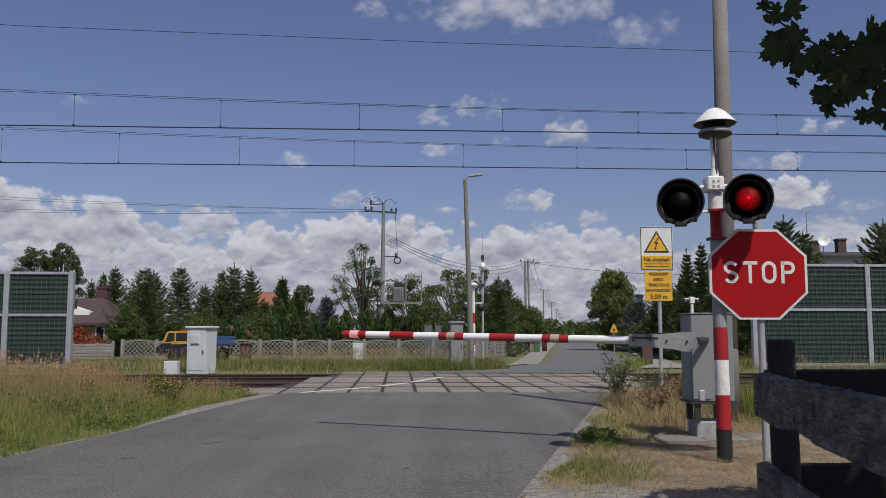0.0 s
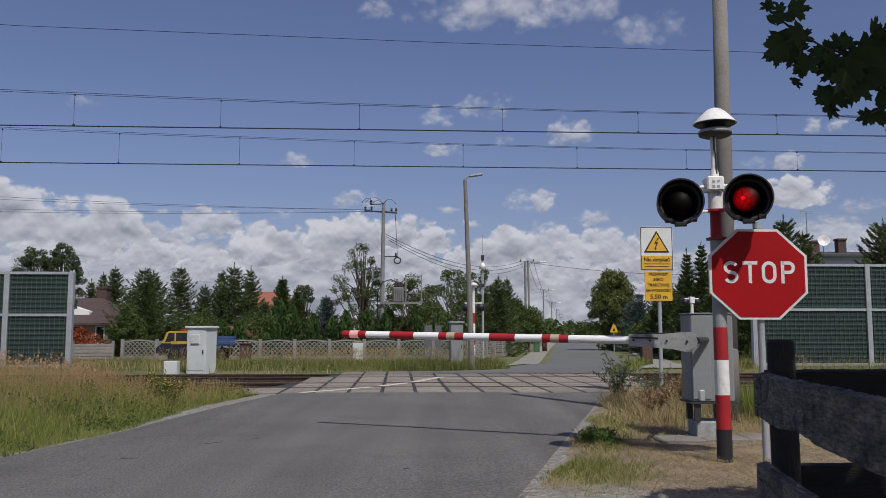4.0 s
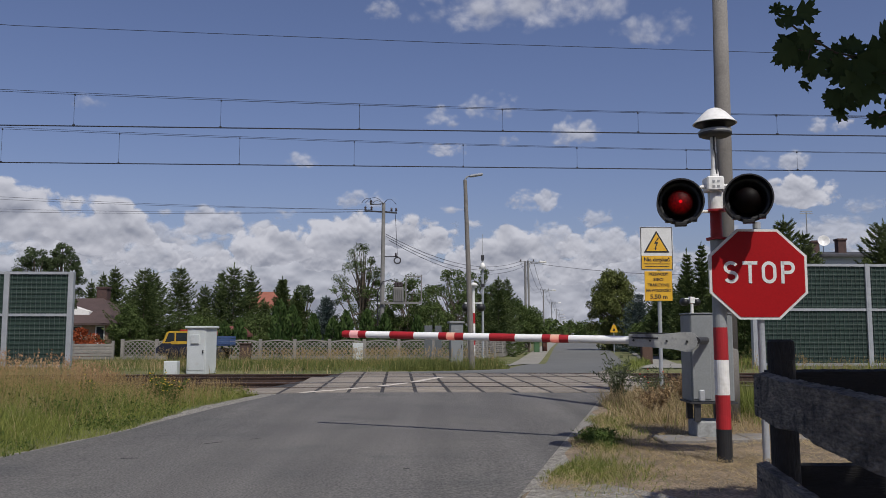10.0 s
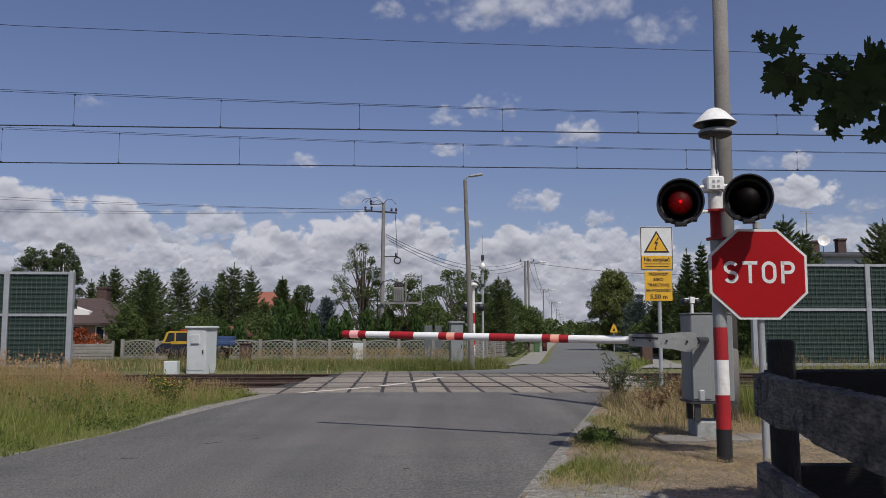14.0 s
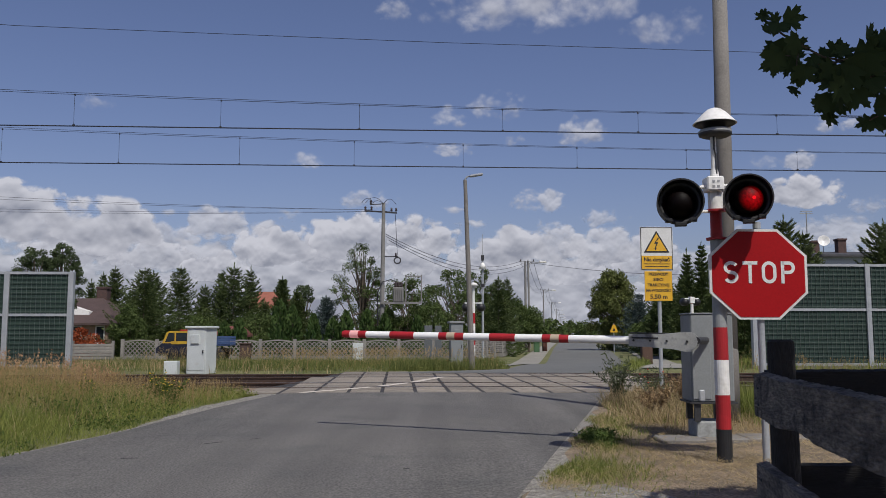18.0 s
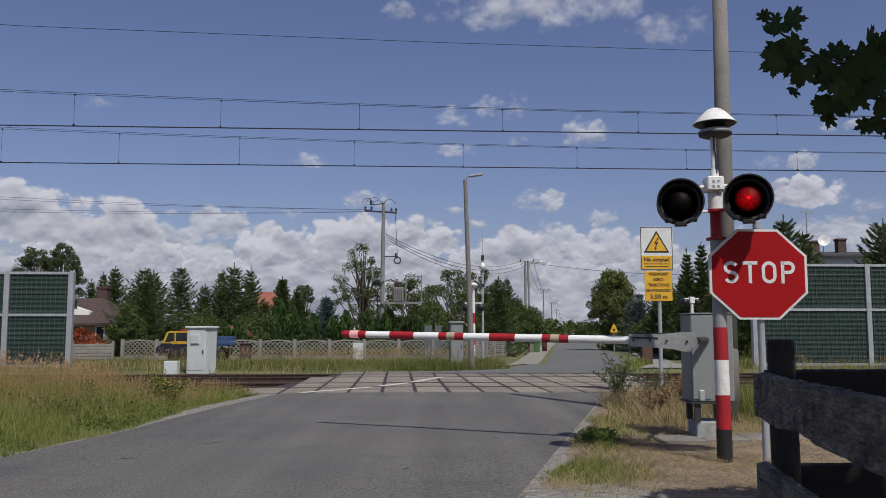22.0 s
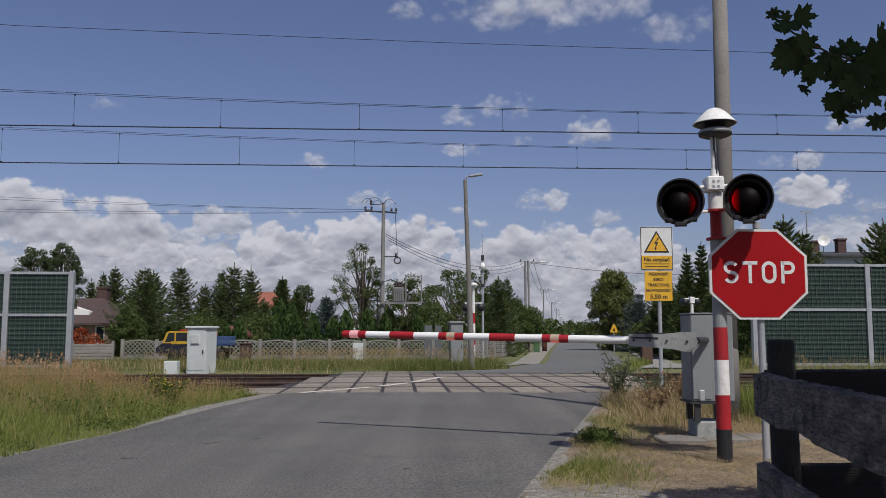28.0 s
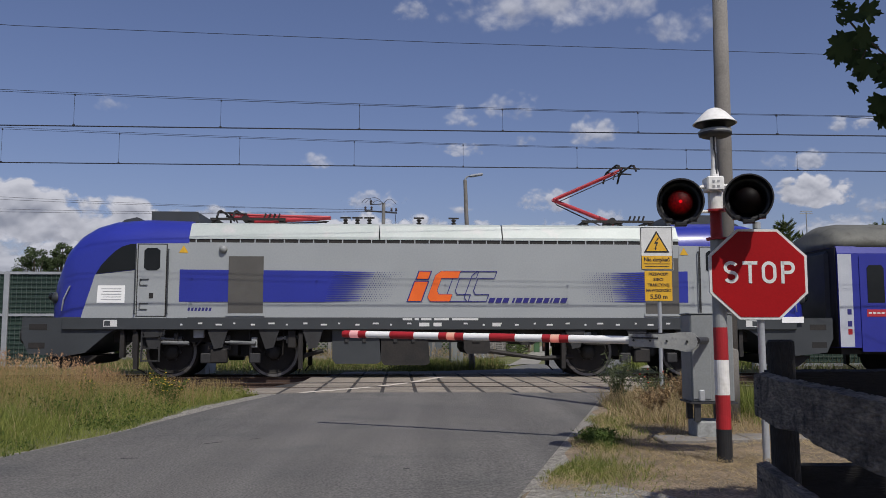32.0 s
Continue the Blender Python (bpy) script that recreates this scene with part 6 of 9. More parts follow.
def truck():
    yellow = mat("truck_yellow", (0.46, 0.29, 0.02), (0.38, 0.23, 0.02), 0.45, scale=2)
    blue = mat("truck_blue", (0.035, 0.07, 0.17), (0.03, 0.055, 0.13), 0.5, scale=2)
    navy = mat("truck_navy", (0.007, 0.010, 0.025), (0.006, 0.008, 0.020), 0.5, scale=2)
    t = thing("flatbed_truck", "old yellow-cabbed truck with blue flatbed parked in a yard", "truck", pose(-15.6, 48, -0.5, 0, 0, 4))
    bm = bmesh.new()
    plate(bm, [(0.0, 0.45), (0.0, 0.95), (0.12, 1.05), (1.55, 1.05), (1.55, 0.45)], 1.9, pose(0, -0.95, 0))
    part("lower_cab", bm, navy, t, "dark blue lower cab")
    part("fender", plate(bmesh.new(), [(-0.18, 0.5), (-0.18, 0.78), (-0.02, 0.92), (0.55, 0.96), (1.0, 0.86), (1.15, 0.5)], 0.12, pose(0, -1.02, 0)), navy, t, "dark blue wheel arch")
    part("door_panel", plate(bmesh.new(), [(0.62, 1.0), (0.62, 1.16), (1.45, 1.16), (1.45, 1.0)], 0.02, pose(0, -0.965, 0)), yellow, t, "yellow door panel")
    bm = bmesh.new()
    plate(bm, [(0.12, 1.05), (0.35, 1.64), (0.5, 1.72), (1.5, 1.72), (1.55, 1.64), (1.55, 1.05)], 1.8, pose(0, -0.9, 0))
    cab = part("cab", bm, yellow, t, "yellow cab")
    bm = bmesh.new()
    plate(bm, [(0.28, 1.12), (0.46, 1.62), (0.78, 1.62), (0.78, 1.12)], 0.02, pose(0, -0.915, 0))
    plate(bm, [(0.86, 1.12), (0.86, 1.62), (1.45, 1.62), (1.45, 1.12)], 0.02, pose(0, -0.915, 0))
    part("window", bm, M_GLASS, cab, "dark cab window")
    bm = bmesh.new()
    box(bm, 0.9, 1.3, -0.2, 0.2, 1.72, 1.80, 0.02)
    part("beacon", bm, M_REDPAINT, cab, "orange roof beacon")
    bm = bmesh.new()
    box(bm, 1.7, 3.8, -0.93, 0.93, 0.90, 0.99, 0.02)
    bed = part("flatbed", bm, blue, t, "blue dropside flatbed")
    for k in range(3):
        for y in (-0.95, 0.93):
            part("side_board", box(bmesh.new(), 1.72, 3.78, y, y + 0.025, 1.0 + k * 0.15, 1.13 + k * 0.15, 0.006), blue, bed)
    # plain dark block for the dark stretch of body behind the cab
    part("dark_block", box(bmesh.new(), 1.6, 2.5, -0.99, -0.5, 0.62, 1.3, 0.02), M_DARK, t, "dark block behind the cab")
    part("headboard", box(bmesh.new(), 1.6, 1.68, -0.93, 0.93, 0.95, 1.62, 0.01), navy, bed, "dark headboard behind the cab")
    for x in (1.7, 2.4, 3.1, 3.76):
        part("stake", box(bmesh.new(), x, x + 0.05, -0.975, -0.95, 0.93, 1.44), blue, bed)
    bm = bmesh.new()
    box(bm, 0.3, 3.75, -0.35, 0.35, 0.55, 0.75)
    part("chassis", bm, M_DARK, t, "dark chassis")
    for x in (0.75, 3.1):
        for y in (-0.78, 0.78):
            w = part("wheel", lathe(bmesh.new(), [(0.0, -0.1), (0.3, -0.12), (0.4, -0.1), (0.4, 0.1), (0.3, 0.12), (0, 0.1)], 18, pose(x, y, 0.4, 90)), M_BLACK, t, "black tyre")
            part("hub", lathe(bmesh.new(), [(0.0, -0.125), (0.18, -0.13), (0.2, -0.115), (0.0, -0.11)], 14, pose(x, y, 0.4, 90)), M_STEEL, w)


truck()


# ---- the maple that the branch belongs to, beside the camera and out of view ----
def maple_tree():
    rng = np.random.default_rng(9)
    t = thing("maple_tree", "broad green maple, out of view, shading the wooden fence", "tree", pose(4.3, 0.2, 0))
    bm = bmesh.new()
    bar(bm, (0, 0, -0.1), (-0.1, 0.1, 2.6), 0.2, 0.15, 12)
    part("trunk", bm, M_BARK, t, "brown trunk", True)
    bm = bmesh.new()
    for e in ((-2.8, 1.6, 3.2), (-2.9, 0.4, 3.4), (-1.6, 1.9, 3.7), (-2.4, -0.6, 3.6), (-0.8, -0.8, 3.7), (-1.8, 0.7, 4.2), (-1.0, 3.2, 3.4)):
        bar(bm, (-0.1, 0.1, 2.5), e, 0.07, 0.02, 7)
    part("branchwork", bm, M_BARK, t, "spreading brown limbs")["kind"] = "stuff"
    # unseen crown, placed and thickened to shade the fence
    n = 15000
    c = rng.normal(size=(n, 3))
    c /= np.linalg.norm(c, axis=1)[:, None]
    c *= rng.uniform(0.3, 1, (n, 1)) ** 0.5
    c = c * np.array([2.3, 2.0, 1.0]) + np.array([-1.8, 0.7, 3.5])
    # extra unseen leaf clump, put here only to shade the near verge
    e = rng.normal(size=(1500, 3)) * 0.5
    e = e[np.linalg.norm(e, axis=1) < 1] * np.array([0.8, 0.5, 0.4]) + np.array([-1.0, 3.3, 3.4])
    v, f = leaf_cloud(np.concatenate([c, e]), 0.09, rng, 0.9)
    raw("crown", v, f, M_MAPLE, t)


maple_tree()


# ---- the train ----
M_LBLUE = mat("loco_blue", (0.024, 0.034, 0.285), (0.022, 0.031, 0.26), 0.30, scale=1.2, fine=20, bump=0.01, grain=0.04)
M_LGREY = mat("loco_silver", (0.318, 0.336, 0.340), (0.300, 0.318, 0.322), 0.38, scale=0.8, fine=25, bump=0.012, grain=0.04)
M_LROOF = mat("loco_roof_white", (0.46, 0.50, 0.47), (0.41, 0.45, 0.42), 0.35, 0.1, scale=1.0, fine=20, bump=0.03, dirt=(0.48, 0.48, 0.46), grain=0.04)
M_LDARK = mat("loco_graphite", (0.042, 0.047, 0.050), (0.035, 0.039, 0.042), 0.5, scale=1.5, fine=25, bump=0.05, grain=0.04)
M_BOGIE = mat("bogie_black", (0.016, 0.015, 0.014), (0.028, 0.024, 0.021), 0.7, 0.2, scale=3, fine=30, bump=0.2)
M_BOGIE2 = mat("bogie_grey", (0.036, 0.036, 0.036), (0.026, 0.025, 0.024), 0.6, 0.2, scale=3, fine=30, bump=0.1)
M_DAMPER = mat("damper_grey", (0.14, 0.145, 0.145), (0.11, 0.115, 0.115), 0.5, 0.2, scale=3, fine=30)
M_TREAD = mat("wheel_tread", (0.20, 0.19, 0.18), (0.12, 0.11, 0.10), 0.45, 0.7, scale=4, fine=40, bump=0.05)
M_POSTER = mat("notice_paper", (0.85, 0.85, 0.83), (0.82, 0.82, 0.80), 0.5, bump=0, grain=0.02)
M_VENT = mat("loco_grille", (0.10, 0.095, 0.085), (0.085, 0.08, 0.072), 0.6, 0.2, fine=60, bump=0.1, grain=0.04)
M_PANTORED = mat("pantograph_red", (0.42, 0.025, 0.035), (0.36, 0.02, 0.03), 0.45, grain=0.04)
M_ORANGE = mat("livery_orange", (0.80, 0.14, 0.015), (0.74, 0.12, 0.014), 0.4, bump=0.01, grain=0.04)
M_NAVY = mat("livery_navy", (0.025, 0.022, 0.16), (0.022, 0.02, 0.14), 0.4, bump=0.01, grain=0.04)
M_CABGLASS = mat("cab_glass", (0.010, 0.012, 0.013), (0.015, 0.017, 0.018), 0.08, scale=0.8, bump=0, spec=0.2, grain=0.04)
M_COACHBLUE = mat("coach_blue", (0.022, 0.028, 0.26), (0.02, 0.025, 0.23), 0.4, scale=1, bump=0.02, grain=0.04)
M_COACHROOF = mat("coach_roof", (0.13, 0.13, 0.112), (0.10, 0.10, 0.088), 0.7, scale=1.5, dirt=(0.075, 0.072, 0.06))

NOSE_X = [-9.42, -9.38, -9.27, -9.13, -9.01, -8.74, -8.42, -7.96, -7.2, -6.6, -6.05]
NOSE_TOP = [1.85, 2.10, 2.52, 2.92, 3.22, 3.53, 3.73, 3.87, 3.93, 3.92, 3.90]
NOSE_W = [0.86, 0.96, 1.12, 1.24, 1.32, 1.38, 1.41, 1.43, 1.44, 1.44, 1.44]


def nose_section(x, grow=0.0):
    top = float(np.interp(x, NOSE_X, NOSE_TOP)) + grow
    w = float(np.interp(x, NOSE_X, NOSE_W)) + grow
    zs = 1.45 + (top - 1.45) * 0.70
    q = [(w, 1.45), (w, 1.45 + (zs - 1.45) * 0.5), (w, zs)]
    for a in (18, 36, 54, 72):
        c, s = math.cos(radians(a)), math.sin(radians(a))
        q.append((w * (0.42 + 0.58 * c), zs + (top - zs) * s))
    q.append((w * 0.40, top))
    return q + [(-y, z) for y, z in q[::-1]]


def loft(sections):
    """Sections: (x, [(y, z)...]) joined into a closed shell."""
    bm = bmesh.new()
    rows = [[bm.verts.new((x, y, z)) for y, z in sec] for x, sec in sections]
    for a, b in zip(rows, rows[1:]):
        for i in range(len(a)):
            j = (i + 1) % len(a)
            bm.faces.new((a[i], a[j], b[j], b[i]))
    bm.faces.new(rows[0][::-1])
    bm.faces.new(rows[-1])
    bmesh.ops.recalc_face_normals(bm, faces=bm.faces)
    return bm


def side_plate(name, pts, material, parent, proud=0.012, y=-1.44, label="", both=True, flip=1):
    """Flat pieces on both flanks of the body; outline in x and z."""
    made = None
    for sgn in ((-1, 1) if both else (-1,)):
        bm = bmesh.new()
        q = [(flip * a, b) for a, b in pts]
        plate(bm, q, proud, pose(0, (y - proud) if sgn < 0 else -y, 0))
        made = part(name, bm, material, parent, label)
    return made


def wheelset(parent, x, r=0.62):
    for y in (-0.75, 0.75):
        w = part("wheel", lathe(bmesh.new(), [(0, -0.05), (r * 0.25, -0.06), (r * 0.3, -0.02), (r * 0.80, -0.015), (r * 0.84, -0.065), (r, -0.065), (r, 0.05), (r + 0.03, 0.065), (r * 0.8, 0.065), (0, 0.05)], 32, pose(0, 0, 0, -90 if y < 0 else 90)), M_BOGIE, parent, "dark steel wheel")
        w.location = (x, y, r)
        part("tyre_rim", lathe(bmesh.new(), [(r * 0.88, -0.069), (r * 0.985, -0.069), (r * 0.985, -0.064), (r * 0.88, -0.064), (r * 0.88, -0.069)], 32, pose(0, 0, 0, -90 if y < 0 else 90)), M_TREAD, w, "worn bright rim")
        bm = bmesh.new()
        for k in range(6):
            a = k * 1.0472
            bar(bm, (0.2 * math.cos(a), -0.1 if y < 0 else 0.1, 0.2 * math.sin(a)), (0.2 * math.cos(a), 0, 0.2 * math.sin(a)), 0.035, 0.035, 8)
        part("brake_disc_bolts", bm, M_BOGIE2, w)["kind"] = "stuff"


def bogie(parent, xc, half, r=0.62, fy=1.05):
    b = part("bogie_frame", bogie_frame(xc, half, fy), M_BOGIE2, parent, "dark grey bogie frame")
    for dx in (-half, half):
        wheelset(b, xc + dx, r)
    for sgn in (-1, 1):
        y = (fy + 0.03) * sgn
        out = 1.16 * sgn
        for dx in (-half, half):
            bm = bmesh.new()
            box(bm, xc + dx - 0.16, xc + dx + 0.16, y - 0.12, y + 0.12, r - 0.17, r + 0.17, 0.03)
            part("axle_box", bm, M_BOGIE, b, "black axle box")
            for o in (-0.27, 0.27):
                bm = bmesh.new()
                lathe(bm, [(0.085, -0.02)] + [(0.085 + 0.02 * (k % 2), 0.045 * k) for k in range(8)] + [(0.06, 0.34)], 12, pose(xc + dx + o, y, r - 0.02))
                part("spring", bm, M_BOGIE, b, "coil spring")
            bm = bmesh.new()
            u = 1 if dx < 0 else -1
            bar(bm, (xc + dx - 0.62 * u, out, 0.99), (xc + dx - 0.1 * u, out, 0.95), 0.05, 0.05, 10)
            bar(bm, (xc + dx - 0.1 * u, out, 0.95), (xc + dx + 0.2 * u, out, 0.93), 0.03, 0.03, 8)
            part("damper", bm, M_STEEL if fy < 1 else M_BOGIE2, b, "grey damper")
            bm = bmesh.new()
            box(bm, xc + dx - 0.5 * u - 0.1, xc + dx - 0.5 * u + 0.1, out - 0.15, out + 0.04, 0.72, 1.16, 0.02)
            part("brake_cylinder", bm, M_BOGIE, b, "black brake cylinder")
            bm = bmesh.new()
            lathe(bm, [(0.0, -0.12), (0.17, -0.1), (0.19, 0.0), (0.17, 0.05), (0.0, 0.05)], 14, pose(xc + dx, 0.86 * sgn, r, 90 * sgn))
            part("axle_cap", bm, M_BOGIE2, b, "round axle cap", True)
        bm = bmesh.new()
        box(bm, xc - 0.2, xc + 0.2, out - 0.2, out + 0.05, 0.36, 0.70, 0.03)
        box(bm, xc - 0.26, xc + 0.26, out - 0.12, out + 0.07, 0.68, 0.78, 0.01)
        bar(bm, (xc - 0.1, out, 0.78), (xc - 0.1, out, 1.16), 0.03, 0.03, 8)
        bar(bm, (xc + 0.12, out, 0.78), (xc + 0.12, out, 1.16), 0.05, 0.05, 8)
        part("sand_box", bm, M_BOGIE, b, "black equipment box")
        for dx in (-half - 0.72, half + 0.72):
            bm = bmesh.new()
            box(bm, xc + dx - 0.05, xc + dx + 0.05, out - 0.2, out - 0.06, 0.22, 1.1)
            bar(bm, (xc + dx, out - 0.1, 0.24), (xc + dx * 1.0 + (0.1 if dx < 0 else -0.1), 0.75 * sgn, 0.1), 0.02, 0.02, 6)
            part("sand_pipe", bm, M_BOGIE, b)
        rng = random.Random(int(xc * 10) + sgn)
        for q in range(11):
            x0 = xc + rng.uniform(-half - 0.7, half + 0.6)
            z0 = rng.uniform(0.82, 1.1)
            bm = bmesh.new()
            if q % 3:
                w0, h0 = rng.uniform(0.05, 0.14), rng.uniform(0.05, 0.13)
                box(bm, x0 - w0, x0 + w0, out - 0.12, out + 0.02, z0 - h0, z0 + h0, 0.015)
            else:
                tube(bm, [(x0, out, 1.17), (x0 + rng.uniform(-0.1, 0.1), out + 0.04 * sgn, z0), (x0 + rng.uniform(-0.3, 0.3), out, z0 - 0.3)], 0.02, 6)
            part("brake_gear", bm, (M_BOGIE, M_BOGIE2, M_STEEL)[q % 3], b, "dark brake gear")
    return b


def bogie_frame(xc, half, fy):
    bm = bmesh.new()
    for y in (-fy, fy):
        k = half + 0.6
        plate(bm, [(xc - k, 0.92), (xc - k, 0.72), (xc - half - 0.3, 0.78), (xc - half + 0.35, 0.80), (xc - 0.5, 0.50), (xc + 0.5, 0.50), (xc + half - 0.35, 0.80), (xc + half + 0.3, 0.78), (xc + k, 0.72), (xc + k, 0.92), (xc + half, 1.02), (xc + 0.5, 0.82), (xc - 0.5, 0.82), (xc - half, 1.02)], 0.16, pose(0, y - 0.08, 0))
    box(bm, xc - 0.4, xc + 0.4, -1.0, 1.0, 0.55, 0.85)
    return bm


def cab_end(loco, f, front):
    """One cab; f = 1 for the leading end at -x, -1 for the other."""
    secs = [(f * x, nose_section(x)) for x in NOSE_X]
    cab = part("cab", loft(secs), M_LBLUE, loco, "deep blue rounded cab", True)
    e = cab.modifiers.new("edges", "EDGE_SPLIT")
    e.split_angle = radians(50)
    grey = [(-8.56, 1.45), (-8.26, 2.49), (-7.30, 2.60), (-7.30, 3.25), (-6.04, 3.26), (-6.04, 1.45)]
    side_plate("side_panel", grey, M_LGREY, cab, 0.012, -1.437, "silver side panel", flip=f)
    win = [(-8.24, 2.51), (-8.12, 2.71), (-7.96, 2.90), (-7.80, 3.06), (-7.64, 3.17), (-7.45, 3.23), (-7.31, 3.24), (-7.31, 2.62)]
    side_plate("side_window", win, M_CABGLASS, cab, 0.01, -1.452, "dark curved side window", flip=f)
    # door
    side_plate("door_seam", [(-7.265, 1.48), (-7.265, 3.245), (-6.555, 3.245), (-6.555, 1.48)], M_BOGIE, cab, 0.006, -1.4495, "dark door seam", flip=f)
    side_plate("cab_door", [(-7.24, 1.5), (-7.24, 3.22), (-6.58, 3.22), (-6.58, 1.5)], M_LGREY, cab, 0.014, -1.452, "silver cab door", flip=f)
    side_plate("door_window", [(-7.1, 2.66), (-7.1, 3.08), (-7.02, 3.14), (-6.80, 3.14), (-6.72, 3.08), (-6.72, 2.66), (-6.8, 2.6), (-7.02, 2.6)], M_CABGLASS, cab, 0.008, -1.468, "dark door window with rounded corners", flip=f)
    side_plate("door_plate", [(-6.96, 1.92), (-6.96, 2.05), (-6.86, 2.05), (-6.86, 1.92)], M_BOGIE, cab, 0.006, -1.468, flip=f)
    for x in (-7.29, -6.52):
        for sgn in (-1, 1):
            bm = bmesh.new()
            bar(bm, (f * x, sgn * 1.50, 1.55), (f * x, sgn * 1.50, 3.12), 0.016, 0.016, 8)
            bar(bm, (f * x, sgn * 1.45, 1.56), (f * x, sgn * 1.50, 1.56), 0.014, 0.014, 6)
            bar(bm, (f * x, sgn * 1.45, 3.1), (f * x, sgn * 1.50, 3.1), 0.014, 0.014, 6)
            part("handrail", bm, M_LDARK, cab, "dark handrail")
    for z in (2.38, 1.80):
        for sgn in (-1, 1):
            bm = bmesh.new()
            beam(bm, (f * -7.18, sgn * 1.48, z), (f * -6.98, sgn * 1.48, z), 0.018, 0.018)
            beam(bm, (f * -7.18, sgn * 1.48, z - 0.14), (f * -7.0, sgn * 1.48, z - 0.14), 0.018, 0.018)
            beam(bm, (f * -7.18, sgn * 1.48, z - 0.14), (f * -7.18, sgn * 1.48, z), 0.018, 0.018)
            part("door_grip", bm, M_LDARK, cab)
    side_plate("warning_label", [(-6.28, 3.03), (-6.06, 3.03), (-6.17, 3.21)], M_YELLOW, cab, 0.006, -1.452, "yellow warning triangle", flip=f)
    # windscreen and lamps on the front
    sc = []
    for x in (-9.12, -9.0, -8.9, -8.8, -8.65, -8.5, -8.35):
        q = [(y, z) for y, z in nose_section(x, 0.012)]
        sc.append((f * x, [q[k] for k in (3, 4, 5, 6, 7)] + [q[k] for k in (8, 9, 10, 11, 12)]))
    bm = bmesh.new()
    rows = [[bm.verts.new((x, y * 0.93, z + 0.004)) for y, z in sec] for x, sec in sc]
    for a, b in zip(rows, rows[1:]):
        for i in range(len(a) - 1):
            bm.faces.new((a[i], a[i + 1], b[i + 1], b[i]))
    bmesh.ops.recalc_face_normals(bm, faces=bm.faces)
    part("windscreen", bm, M_CABGLASS, cab, "large dark windscreen", True)
    bm = bmesh.new()
    box(bm, min(f * -9.46, f * -9.36), max(f * -9.46, f * -9.36), -0.78, 0.78, 1.5, 1.95, 0.02)
    part("front_panel", bm, M_LGREY, cab, "silver front panel")
    for y in (-0.92, 0.92):
        bm = bmesh.new()
        lathe(bm, [(0, 0.06), (0.09, 0.05), (0.15, 0.0), (0.16, -0.1), (0.14, -0.16), (0, -0.2)], 16, pose(f * -9.34, y * 1.12, 1.96, 0, -78 * f, 0))
        hl = part("headlamp", bm, M_LDARK, cab, "round headlamp in dark housing", True)
        bm = bmesh.new()
        bmesh.ops.create_uvsphere(bm, u_segments=12, v_segments=6, radius=0.10, matrix=pose(f * -9.40, y * 1.12, 1.97))
        part("lens", bm, M_CABGLASS, hl, "dark glass lens", True)
        bm = bmesh.new()
        tube(bm, [(f * -9.05, 1.36 * (1 if y > 0 else -1), 1.62), (f * -9.0, 1.40 * (1 if y > 0 else -1), 1.9), (f * -8.86, 1.40 * (1 if y > 0 else -1), 2.22)], 0.018, 6)
        part("handrail", bm, M_GALV, cab, "bright handrail")
    # lower front and buffers
    low = [(-9.95, 1.46), (-7.72, 1.46), (-7.72, 1.20), (-7.95, 1.06), (-8.45, 0.62), (-9.0, 0.52), (-9.78, 0.60), (-9.95, 0.95)]
    bm = bmesh.new()
    plate(bm, [(f * a, b) for a, b in low], 2.76, pose(0, -1.38, 0))
    fr = part("buffer_beam", bm, M_LDARK, loco, "graphite front skirt")
    # skirt stays flat: black plates paint the shade of step recesses
    side_plate("step_recess_shade", [(-9.78, 0.72), (-9.78, 0.86), (-9.4, 0.86), (-9.4, 0.72)], M_BOGIE, fr, 0.004, -1.381, flip=f)
    side_plate("step_recess_shade", [(-9.78, 1.16), (-9.78, 1.30), (-9.36, 1.30), (-9.36, 1.16)], M_BOGIE, fr, 0.004, -1.381, flip=f)
    bm = bmesh.new()
    plate(bm, [(f * a, b) for a, b in [(-9.45, 0.52), (-8.2, 0.55), (-8.5, 0.34), (-9.1, 0.24)]], 2.4, pose(0, -1.2, 0))
    part("snowplough", bm, M_BOGIE, fr, "black snowplough")
    for y in (-0.87, 0.87):
        bm = bmesh.new()
        bar(bm, (f * -9.9, y, 1.05), (f * -10.06, y, 1.05), 0.10, 0.10, 12)
        bar(bm, (f * -10.06, y, 1.05), (f * -10.11, y, 1.05), 0.24, 0.23, 18)
        part("buffer", bm, M_BOGIE2, fr, "round steel buffer")
    # roof parts of the cab
    bm = bmesh.new()
    plate(bm, [(f * a, b) for a, b in [(-7.15, 3.84), (-7.15, 4.13), (-6.03, 4.13), (-5.97, 4.09), (-5.97, 3.84)]], 1.6, pose(0, -0.8, 0))
    part("air_conditioner", bm, M_LDARK, loco, "dark grey roof unit")
    bm = bmesh.new()
    plate(bm, [(f * a, b) for a, b in [(-8.2, 3.66), (-7.85, 3.93), (-7.55, 4.0), (-7.35, 3.9)]], 1.3, pose(0, -0.65, 0))
    part("roof_fairing", bm, M_LDARK, loco, "dark roof fairing")


